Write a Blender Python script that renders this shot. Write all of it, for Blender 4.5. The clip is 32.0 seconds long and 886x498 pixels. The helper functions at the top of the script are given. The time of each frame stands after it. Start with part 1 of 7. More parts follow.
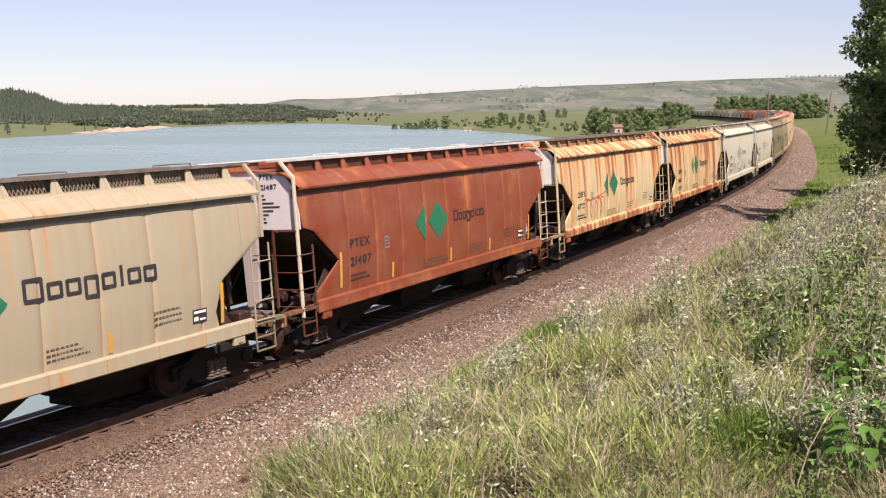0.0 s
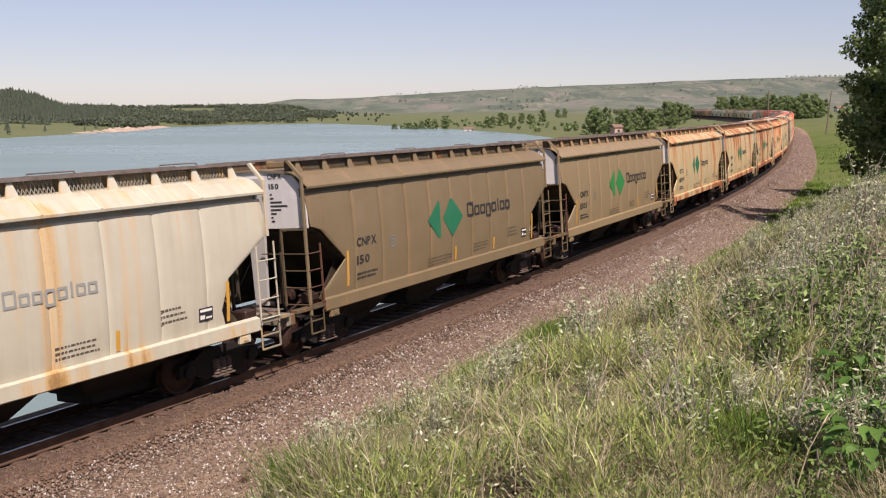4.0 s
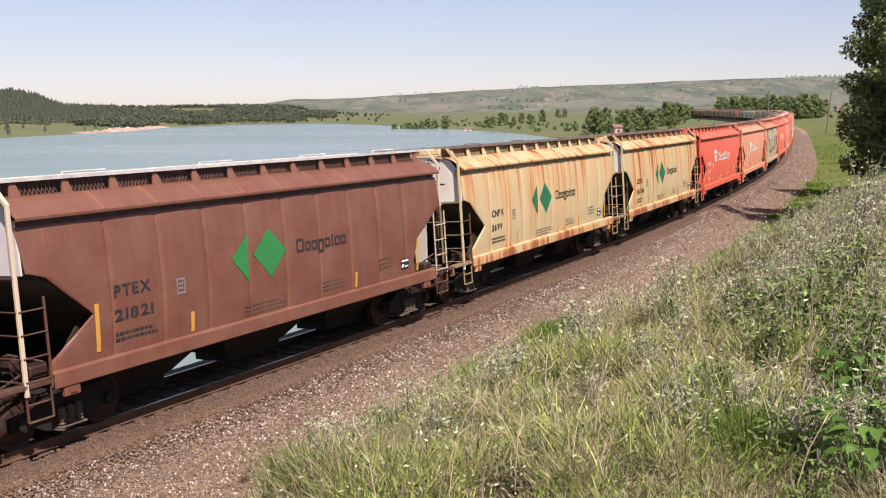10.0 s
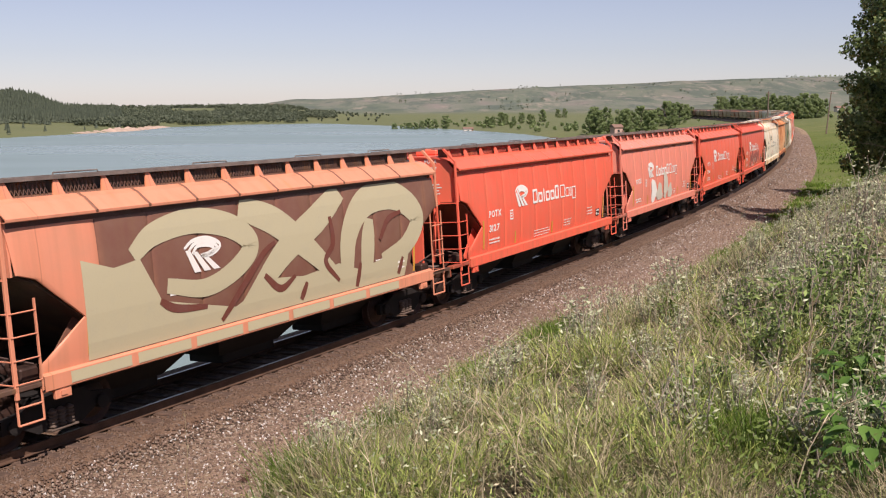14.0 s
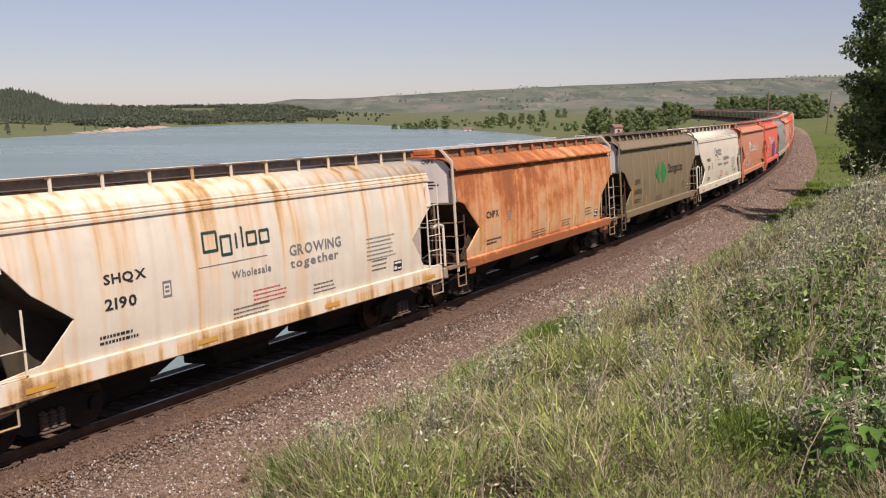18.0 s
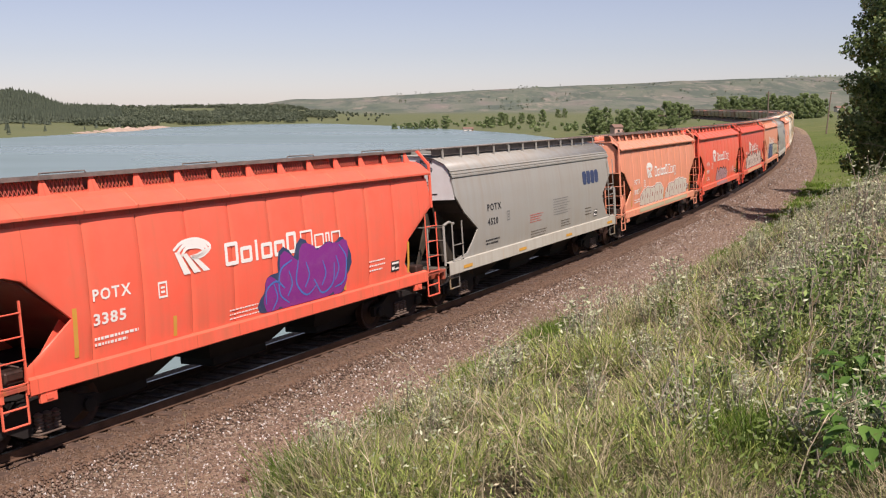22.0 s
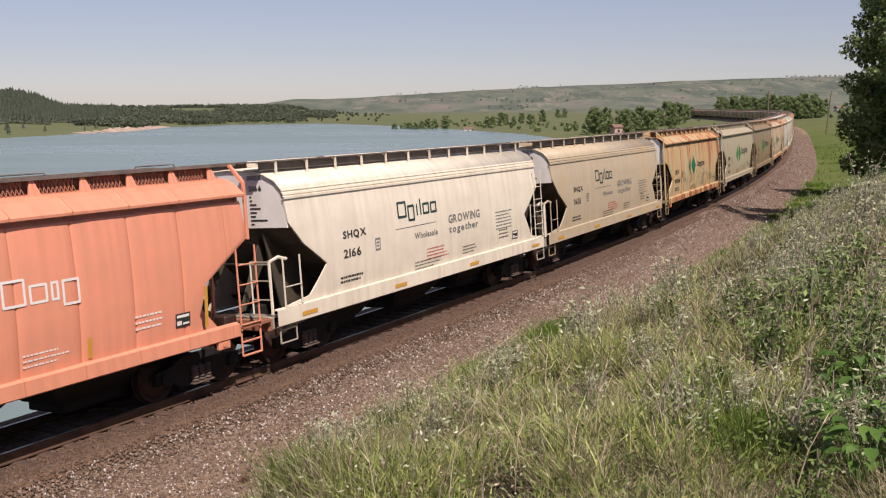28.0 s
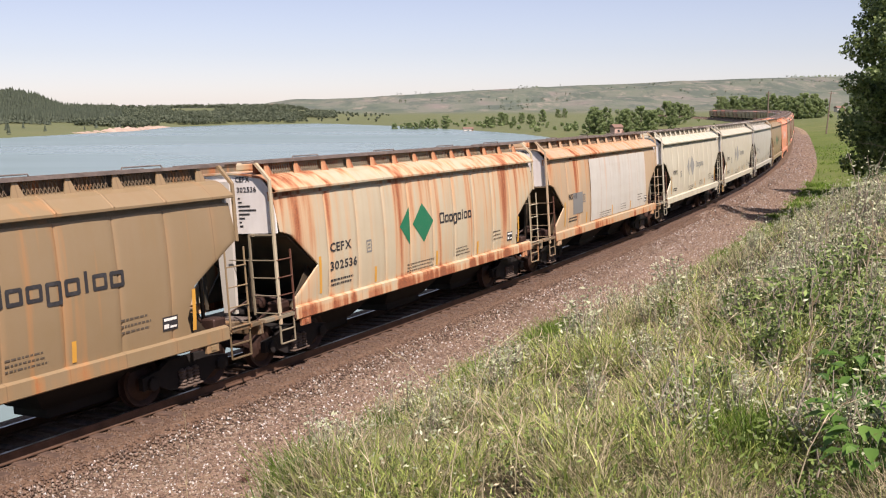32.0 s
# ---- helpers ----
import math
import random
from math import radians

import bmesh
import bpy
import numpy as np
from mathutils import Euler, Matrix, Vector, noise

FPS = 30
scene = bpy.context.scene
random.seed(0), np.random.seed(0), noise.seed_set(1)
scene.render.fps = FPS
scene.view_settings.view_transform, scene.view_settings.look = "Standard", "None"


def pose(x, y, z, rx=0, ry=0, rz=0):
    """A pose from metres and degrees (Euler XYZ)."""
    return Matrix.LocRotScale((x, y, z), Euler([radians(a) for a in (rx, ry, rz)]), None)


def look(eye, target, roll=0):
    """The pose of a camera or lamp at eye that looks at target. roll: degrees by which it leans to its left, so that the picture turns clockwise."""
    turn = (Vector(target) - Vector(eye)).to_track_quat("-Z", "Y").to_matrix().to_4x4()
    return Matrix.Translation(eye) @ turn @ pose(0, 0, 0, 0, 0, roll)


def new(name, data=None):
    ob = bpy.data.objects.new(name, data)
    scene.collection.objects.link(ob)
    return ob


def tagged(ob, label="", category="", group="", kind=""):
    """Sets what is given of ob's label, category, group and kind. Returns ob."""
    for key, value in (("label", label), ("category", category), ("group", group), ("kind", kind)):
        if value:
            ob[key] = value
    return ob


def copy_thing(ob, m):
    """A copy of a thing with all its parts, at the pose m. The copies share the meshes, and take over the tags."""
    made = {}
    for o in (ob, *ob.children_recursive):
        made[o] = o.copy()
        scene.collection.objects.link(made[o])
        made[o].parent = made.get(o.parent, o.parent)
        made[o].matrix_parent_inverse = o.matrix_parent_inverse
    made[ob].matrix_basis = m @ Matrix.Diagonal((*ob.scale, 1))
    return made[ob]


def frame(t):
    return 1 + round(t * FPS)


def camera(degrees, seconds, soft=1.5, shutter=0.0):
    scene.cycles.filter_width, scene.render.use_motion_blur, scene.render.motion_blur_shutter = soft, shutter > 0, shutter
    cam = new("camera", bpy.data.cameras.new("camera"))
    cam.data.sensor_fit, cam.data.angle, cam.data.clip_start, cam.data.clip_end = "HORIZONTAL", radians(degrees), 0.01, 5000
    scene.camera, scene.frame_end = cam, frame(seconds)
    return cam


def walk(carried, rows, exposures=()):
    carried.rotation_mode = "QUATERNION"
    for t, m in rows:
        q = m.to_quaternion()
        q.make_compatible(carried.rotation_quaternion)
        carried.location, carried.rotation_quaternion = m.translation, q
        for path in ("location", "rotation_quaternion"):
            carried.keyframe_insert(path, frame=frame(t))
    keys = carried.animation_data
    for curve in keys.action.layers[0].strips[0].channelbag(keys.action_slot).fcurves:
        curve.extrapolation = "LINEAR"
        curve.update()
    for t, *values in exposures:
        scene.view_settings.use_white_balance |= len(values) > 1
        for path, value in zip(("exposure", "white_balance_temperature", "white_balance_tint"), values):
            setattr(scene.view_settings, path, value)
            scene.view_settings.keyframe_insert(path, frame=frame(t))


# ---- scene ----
# The camera stands still on the bank above the railway.
cam = camera(47.8, 32.0, soft=1.15, shutter=0.0)
EYE = pose(0, 0, 5.576, 90 - 7.962, 0, 0) @ pose(0, 0, 0, 0, 0, -0.33)
STOPS = [(0, 0.70), (1, 0.58), (2, 0.46), (3, 0.36), (6, 0.48), (7, 0.50), (8, 0.48), (9, 0.55), (10, 0.58), (11, 0.50), (12, 0.50), (13, 0.40), (14, 0.35), (17, 0.24), (18, 0.16),
         (19, 0.43), (20, 0.29), (21, 0.16), (22, 0.34), (23, 0.47), (24, 0.24), (25, 0.23), (28, 0.12), (29, 0.30), (30, 0.49), (31, 0.58), (32, 0.62)]
walk(cam, [(0, EYE), (32, EYE)], [(t, e, 6800, 22) for t, e in STOPS])

# ---- daylight: clear summer midday sky, sun behind the camera to its right ----
SUN_AZ = radians(67.0)       # from the view direction's right hand towards its back
SUN_EL = radians(54.0)
TO_SUN = Vector((math.cos(SUN_AZ) * math.cos(SUN_EL), -math.sin(SUN_AZ) * math.cos(SUN_EL), math.sin(SUN_EL)))
world = bpy.data.worlds.new("sky")
scene.world = world
world.use_nodes = True
wn = world.node_tree.nodes
sky = wn.new("ShaderNodeTexSky")
sky.sky_type = "NISHITA"
sky.sun_disc = False
sky.sun_elevation = SUN_EL
sky.sun_rotation = math.atan2(TO_SUN.x, TO_SUN.y)
sky.altitude = 600
sky.air_density = 1.0
sky.dust_density = 0.4
sky.ozone_density = 2.0
wn["Background"].inputs[1].default_value = 0.073
hue = wn.new("ShaderNodeMix")
hue.data_type, hue.blend_type = "RGBA", "MULTIPLY"
hue.inputs[0].default_value = 1.0
hue.inputs[7].default_value = (0.935, 0.955, 1.055, 1)      # a faintly lavender summer haze
pale = wn.new("ShaderNodeHueSaturation")
pale.inputs["Saturation"].default_value = 0.70
world.node_tree.links.new(sky.outputs[0], pale.inputs["Color"])
world.node_tree.links.new(pale.outputs[0], hue.inputs[6])
world.node_tree.links.new(hue.outputs[2], wn["Background"].inputs[0])
sun = new("sun", bpy.data.lights.new("sun", "SUN"))
sun.data.energy = 4.8
sun.data.angle = radians(0.5)
sun.data.color = (1.0, 0.95, 0.87)
sun.matrix_world = look(tuple(TO_SUN * 200), (0, 0, 0))

# ---- node helpers ----
def material(name, rough=0.7, metal=0.0, spec=0.5):
    m = bpy.data.materials.new(name)
    m.use_nodes = True
    b = m.node_tree.nodes["Principled BSDF"]
    b.inputs["Roughness"].default_value = rough
    b.inputs["Metallic"].default_value = metal
    b.inputs["Specular IOR Level"].default_value = spec
    return m, m.node_tree, b


def N(t, kind, **settings):
    n = t.nodes.new("ShaderNode" + kind)
    for key, value in settings.items():
        if key == "op":
            n.operation = value
        elif key == "blend":
            n.data_type, n.blend_type = "RGBA", value
        elif key.startswith("i_"):
            n.inputs[key[2:].replace("_", " ")].default_value = value
    return n


def L(t, a, b):
    t.links.new(a, b)


def coords(t, space="Object", scale=(1, 1, 1), shift=None):
    tc = N(t, "TexCoord")
    mp = N(t, "Mapping")
    mp.inputs["Scale"].default_value = scale
    L(t, tc.outputs[space], mp.inputs["Vector"])
    if shift is not None:
        L(t, shift, mp.inputs["Location"])
    return mp.outputs["Vector"]


def noise_tex(t, vec, scale, detail=4.0, rough=0.55):
    n = N(t, "TexNoise", i_Scale=scale, i_Detail=detail, i_Roughness=rough)
    if vec is not None:
        L(t, vec, n.inputs["Vector"])
    return n.outputs["Fac"]


def ramp(t, fac, stops):
    r = N(t, "ValToRGB")
    e = r.color_ramp.elements
    while len(e) < len(stops):
        e.new(0.5)
    for el, (p, c) in zip(e, stops):
        el.position = p
        el.color = (*c, 1) if len(c) == 3 else c
    if fac is not None:
        L(t, fac, r.inputs["Fac"])
    return r.outputs["Color"]


def span(t, fac, a, b, to0=0.0, to1=1.0):
    r = N(t, "MapRange")
    r.clamp = True
    for i, v in zip(("From Min", "From Max", "To Min", "To Max"), (a, b, to0, to1)):
        r.inputs[i].default_value = v
    L(t, fac, r.inputs["Value"])
    return r.outputs["Result"]


def calc(t, op, a, b=None):
    n = N(t, "Math", op=op)
    for i, v in ((0, a), (1, b)):
        if v is None:
            continue
        if isinstance(v, (int, float)):
            n.inputs[i].default_value = v
        else:
            L(t, v, n.inputs[i])
    return n.outputs[0]


def mix(t, fac, a, b, blend="MIX"):
    n = N(t, "Mix", blend=blend)
    for i, v in ((0, fac), (6, a), (7, b)):
        if isinstance(v, (int, float)):
            n.inputs[i].default_value = v
        elif isinstance(v, tuple):
            n.inputs[i].default_value = (*v, 1) if len(v) == 3 else v
        else:
            L(t, v, n.inputs[i])
    return n.outputs[2]


def bump(t, bsdf, height, strength=0.3, dist=0.02):
    n = N(t, "Bump")
    n.inputs["Strength"].default_value = strength
    n.inputs["Distance"].default_value = dist
    L(t, height, n.inputs["Height"])
    L(t, n.outputs[0], bsdf.inputs["Normal"])


def plain(name, color, rough=0.7, metal=0.0, vary=0.25, scale=6.0, bumps=0.15):
    m, t, b = material(name, rough, metal)
    v = coords(t)
    f = noise_tex(t, v, scale, 5)
    g = noise_tex(t, v, scale * 9, 3)
    lo = tuple(c * (1 - vary) for c in color)
    hi = tuple(min(1, c * (1 + vary)) for c in color)
    c = mix(t, span(t, f, 0.3, 0.7), lo, hi)
    c = mix(t, span(t, g, 0.45, 0.75, 0, vary), c, tuple(x * 0.55 for x in color))
    L(t, c, b.inputs["Base Color"])
    if bumps:
        bump(t, b, g, bumps, 0.01)
    return m


def leafy(name, a, b_, rough=0.55, through_light=0.25):
    """Foliage whose tint differs from leaf to leaf."""
    m, t, b = material(name, rough, 0, 0.3)
    g = N(t, "NewGeometry")
    c = mix(t, g.outputs["Random Per Island"], a, b_)
    f = noise_tex(t, coords(t), 0.35, 2)
    c = mix(t, span(t, f, 0.35, 0.7, 0, 0.5), c, tuple(x * 0.6 for x in a))
    L(t, c, b.inputs["Base Color"])
    tr = N(t, "BsdfTranslucent")
    L(t, c, tr.inputs["Color"])
    ms = N(t, "MixShader")
    ms.inputs[0].default_value = through_light
    L(t, b.outputs[0], ms.inputs[1])
    L(t, tr.outputs[0], ms.inputs[2])
    L(t, ms.outputs[0], t.nodes["Material Output"].inputs["Surface"])
    return m


# ---- mesh helpers ----
def mesh_from(name, verts, faces, mat=None, smooth=False):
    me = bpy.data.meshes.new(name)
    me.from_pydata([tuple(v) for v in verts], [], faces)
    me.update()
    for m in (mat if isinstance(mat, (list, tuple)) else [mat]):
        if m:
            me.materials.append(m)
    if smooth:
        me.shade_smooth()
    return me


def quads_mesh(name, P, mat, size=4):
    """A mesh of loose polygons from an array (n, size, 3)."""
    P = np.asarray(P, dtype=np.float32)
    n = len(P)
    me = bpy.data.meshes.new(name)
    me.vertices.add(n * size)
    me.vertices.foreach_set("co", P.reshape(-1))
    me.loops.add(n * size)
    me.loops.foreach_set("vertex_index", np.arange(n * size, dtype=np.int32))
    me.polygons.add(n)
    me.polygons.foreach_set("loop_start", np.arange(0, n * size, size, dtype=np.int32))
    me.polygons.foreach_set("loop_total", np.full(n, size, dtype=np.int32))
    me.update(calc_edges=True)
    me.validate()
    me.materials.append(mat)
    return me


class Shape:
    """Collects boxes, bars and strips into one mesh."""

    def __init__(self):
        self.v, self.f = [], []

    def add(self, verts, faces):
        o = len(self.v)
        self.v += [tuple(v) for v in verts]
        self.f += [tuple(i + o for i in f) for f in faces]
        return self

    def box(self, x0, x1, y0, y1, z0, z1, bev=0.0):
        b = min(bev, (x1 - x0) * 0.4, (y1 - y0) * 0.4, (z1 - z0) * 0.4)
        if b <= 0:
            p = [(x, y, z) for z in (z0, z1) for x, y in ((x0, y0), (x1, y0), (x1, y1), (x0, y1))]
            return self.add(p, [(3, 2, 1, 0), (4, 5, 6, 7), (0, 1, 5, 4), (1, 2, 6, 5), (2, 3, 7, 6), (3, 0, 4, 7)])
        loop = lambda i, z: [(x0 + i, y0 + b + i * 0, z), (x0 + b, y0 + i, z), (x1 - b, y0 + i, z), (x1 - i, y0 + b, z),
                             (x1 - i, y1 - b, z), (x1 - b, y1 - i, z), (x0 + b, y1 - i, z), (x0 + i, y1 - b, z)]
        p = loop(b * 0.8, z0) + loop(0, z0 + b) + loop(0, z1 - b) + loop(b * 0.8, z1)
        f = [tuple(range(7, -1, -1)), tuple(range(24, 32))]
        for r in range(3):
            f += [(r * 8 + i, r * 8 + (i + 1) % 8, r * 8 + 8 + (i + 1) % 8, r * 8 + 8 + i) for i in range(8)]
        return self.add(p, f)

    def bar(self, a, b, r=0.02, n=6, r2=None):
        a, b = Vector(a), Vector(b)
        d = (b - a).normalized()
        u = d.orthogonal().normalized()
        w = d.cross(u)
        r2 = r if r2 is None else r2
        p = []
        for c, q in ((a, r), (b, r2)):
            p += [c + (u * math.cos(k * 2 * math.pi / n) + w * math.sin(k * 2 * math.pi / n)) * q for k in range(n)]
        f = [(i, (i + 1) % n, n + (i + 1) % n, n + i) for i in range(n)]
        f += [tuple(range(n - 1, -1, -1)), tuple(range(n, 2 * n))]
        return self.add(p, f)

    def path(self, pts, r=0.02, n=6):
        for a, b in zip(pts[:-1], pts[1:]):
            self.bar(a, b, r, n)
        return self

    def plate(self, pts, off):
        """A flat polygon, thickened by the vector off."""
        n = len(pts)
        off = Vector(off)
        p = [Vector(q) for q in pts] + [Vector(q) + off for q in pts]
        f = [tuple(range(n - 1, -1, -1)), tuple(range(n, 2 * n))]
        f += [(i, (i + 1) % n, n + (i + 1) % n, n + i) for i in range(n)]
        return self.add(p, f)

    def turned(self, c, axis, prof, n=16):
        """A lathe: prof holds (along, radius)."""
        c, d = Vector(c), Vector(axis).normalized()
        u = d.orthogonal().normalized()
        w = d.cross(u)
        p = [c + d * h + (u * math.cos(k * 2 * math.pi / n) + w * math.sin(k * 2 * math.pi / n)) * q for h, q in prof for k in range(n)]
        f = []
        for j in range(len(prof) - 1):
            f += [(j * n + i, j * n + (i + 1) % n, (j + 1) * n + (i + 1) % n, (j + 1) * n + i) for i in range(n)]
        f += [tuple(range(n - 1, -1, -1)), tuple(range((len(prof) - 1) * n, len(prof) * n))]
        return self.add(p, f)

    def mesh(self, name, mat, smooth=False):
        me = mesh_from(name, self.v, self.f, mat)
        bm = bmesh.new()
        bm.from_mesh(me)
        bmesh.ops.recalc_face_normals(bm, faces=bm.faces)
        bm.to_mesh(me)
        bm.free()
        if smooth:
            me.shade_smooth()
        return me


def part(name, mesh, parent, label=""):
    ob = new(name, mesh)
    ob.parent = parent
    return tagged(ob, label) if label else ob


def empty(name, m=None):
    ob = new(name)
    ob.empty_display_size = 0.3
    if m is not None:
        ob.matrix_world = m
    return ob


# ---- the line of the track: s runs away from the camera, u to its right ----
KNOT_S = [-640, -160, -60, -10, 30, 70, 110, 160, 210, 270, 350, 600, 1300]
KNOT_K = [0.0, 0.0, 0.0020, 0.00219, 0.0019, 0.00137, 0.0003, 0.0, 0.00018, 0.00065, 0.00091, 0.00025, 0.0]
TS = np.arange(-640, 1300.1, 0.5)
_k = np.interp(TS, KNOT_S, KNOT_K)
TH = np.concatenate([[0], np.cumsum((_k[1:] + _k[:-1]) * 0.25)])
_i0 = int(np.searchsorted(TS, 0))
TH = TH - TH[_i0] + 1.06566
TX = np.concatenate([[0], np.cumsum(np.cos((TH[1:] + TH[:-1]) / 2) * 0.5)])
TY = np.concatenate([[0], np.cumsum(np.sin((TH[1:] + TH[:-1]) / 2) * 0.5)])
TX, TY = TX - TX[_i0], TY - TY[_i0] + 29.729
CANT = 0.0661


def rail_point(s, u=0.0):
    x, y, th = (np.interp(s, TS, q) for q in (TX, TY, TH))
    return x + math.sin(th) * u, y - math.cos(th) * u, th


def rail_pose(s, half=0.0):
    """The pose of a thing on the track; half: half its wheelbase, so that it lies on the chord."""
    if half:
        x0, y0, _ = rail_point(s - half)
        x1, y1, _ = rail_point(s + half)
        x, y, th = (x0 + x1) / 2, (y0 + y1) / 2, math.atan2(y1 - y0, x1 - x0)
    else:
        x, y, th = rail_point(s)
    return Matrix.Translation((x, y, 0)) @ Matrix.Rotation(th, 4, "Z") @ Matrix.Rotation(-CANT, 4, "X")


def track_su(x, y):
    """Along and across the track, for arrays of places."""
    x, y = np.atleast_1d(x).astype(float), np.atleast_1d(y).astype(float)
    sx, sy, ss, st = TX[::6], TY[::6], TS[::6], TH[::6]
    S, U = np.empty(len(x)), np.empty(len(x))
    for a in range(0, len(x), 20000):
        q = slice(a, a + 20000)
        d = (x[q, None] - sx) ** 2 + (y[q, None] - sy) ** 2
        i = d.argmin(1)
        dx, dy = x[q] - sx[i], y[q] - sy[i]
        S[q] = ss[i] + dx * np.cos(st[i]) + dy * np.sin(st[i])
        U[q] = dx * np.sin(st[i]) - dy * np.cos(st[i])
    return S, U


LAKE_Z = -7.0
LAKE = [(-117, 945), (-180, 905), (-214, 790), (-196, 640), (-212, 482), (-300, 330), (-420, 120), (-430, -250), (-420, -520),
        (-330, -560), (-150, -260), (-75, -80), (-42, -14), (-22, 14), (-7, 39), (5, 66), (13, 94), (14, 112), (30, 165), (52, 230), (62, 300), (52, 400),
        (41, 499), (24, 580), (4, 640), (-30, 760), (-75, 860)]


def lake_distance(x, y):
    """Metres from the shore, negative on the water."""
    P = np.array(LAKE, float)
    Q = np.roll(P, -1, 0)
    best = np.full(x.shape, 1e9)
    inside = np.zeros(x.shape, bool)
    for (ax, ay), (bx, by) in zip(P, Q):
        ex, ey = bx - ax, by - ay
        k = np.clip(((x - ax) * ex + (y - ay) * ey) / (ex * ex + ey * ey), 0, 1)
        best = np.minimum(best, np.hypot(x - ax - k * ex, y - ay - k * ey))
        c = ((ay > y) != (by > y)) & (x < (bx - ax) * (y - ay) / (by - ay + 1e-12) + ax)
        inside ^= c
    return np.where(inside, -best, best)


def smooth(a, b, v):
    k = np.clip((v - a) / (b - a), 0, 1)
    return k * k * (3 - 2 * k)


def waves(x, y, s, seed=0):
    """Cheap smooth unevenness of about unit size over s metres."""
    r = np.random.RandomState(seed)
    out = 0
    for i in range(5):
        a, f, p = r.uniform(0, 2 * np.pi), 2 * np.pi / (s * r.uniform(0.6, 1.7)), r.uniform(0, 6.28)
        out = out + np.sin((x * np.cos(a) + y * np.sin(a)) * f + p)
    return out / 3.2


# skyline of the far valley side and of the wooded rise across the lake: azimuth in degrees, metres of rise per metre of distance
FAR_AZ = [-180, -60, -24, -11, -9.5, -7, -5, -2, 2, 7, 10, 13, 17, 23, 60, 180]
FAR_UP = [0.02, 0.02, 0.0, 0.001, 0.0072, 0.0098, 0.0112, 0.0138, 0.0178, 0.0212, 0.0225, 0.0247, 0.0262, 0.0275, 0.035, 0.02]
RISE_AZ = [-180, -40, -24.3, -23, -22, -20.6, -18.5, -14, -11, -9, -7.5, -5, -3]
RISE_UP = [0.012, 0.012, 0.0115, 0.0160, 0.0130, 0.0030, 0.0020, 0.0025, 0.0030, 0.0030, -0.001, -0.005, -0.006]


def ground_height(x, y):
    x, y = np.atleast_1d(x).astype(float), np.atleast_1d(y).astype(float)
    s, u = track_su(x, y)
    d = lake_distance(x, y)
    r = np.hypot(x, y) + 1e-6
    az = np.degrees(np.arctan2(x, y))
    # low land round the lake
    land = LAKE_Z + np.clip(d, -30, 9) * 0.16 + np.clip(d - 9, 0, 60) * 0.06 + np.clip(d - 69, 0, 400) * 0.004
    land = land + waves(x, y, 60, 3) * 0.5 * smooth(10, 60, d)
    # wooded rise on the far shore
    rise = np.interp(az, RISE_AZ, RISE_UP) * 1180 + 5.6
    land = np.where(d > 0, land + np.maximum(rise - land, 0) * smooth(60, 330, d) * smooth(0, -3, az), land)
    # valley side
    far = np.interp(az, FAR_AZ, FAR_UP) * 3500 + 5.6
    k = smooth(1500, 3500, r)
    land = land + (far - land) * k + waves(x, y, 420, 5) * 10 * smooth(1500, 2400, r) * smooth(3350, 2700, r)
    land = land + waves(x, y, 170, 8) * 6 * smooth(1500, 2400, r) * smooth(3350, 2700, r)
    # the embankment on the lake's side, and the bank on the camera's side
    w = smooth(-9, -2.4, u)
    left = -1.2 * w + np.minimum(land, -1.6) * (1 - w)
    high = np.interp(s, [-400, -60, -5, 14, 32, 60, 140, 300], [3.0, 5.0, 4.75, 4.2, 2.3, 1.4, 1.5, 1.2])
    wide = np.interp(s, [-60, -5, 14, 60], [9.5, 9.5, 9.0, 14.0])
    right = -0.62 + high * smooth(0, 1, (u - 4.3) / wide) + np.clip(u - 16, 0, 200) * 0.03
    right = right + (waves(x, y, 3.2, 11) * 0.10 + waves(x, y, 9, 12) * 0.12) * smooth(5, 8, u)
    near = np.where(u > 0, right, left)
    kk = smooth(420, 120, np.abs(s - 260) - 400) * smooth(260, 60, u)
    z = np.where(u > 0, near * kk + land * (1 - kk), np.where(np.abs(u) < 60, near, land))
    return np.where((s < -630) | (s > 1290), land, z)


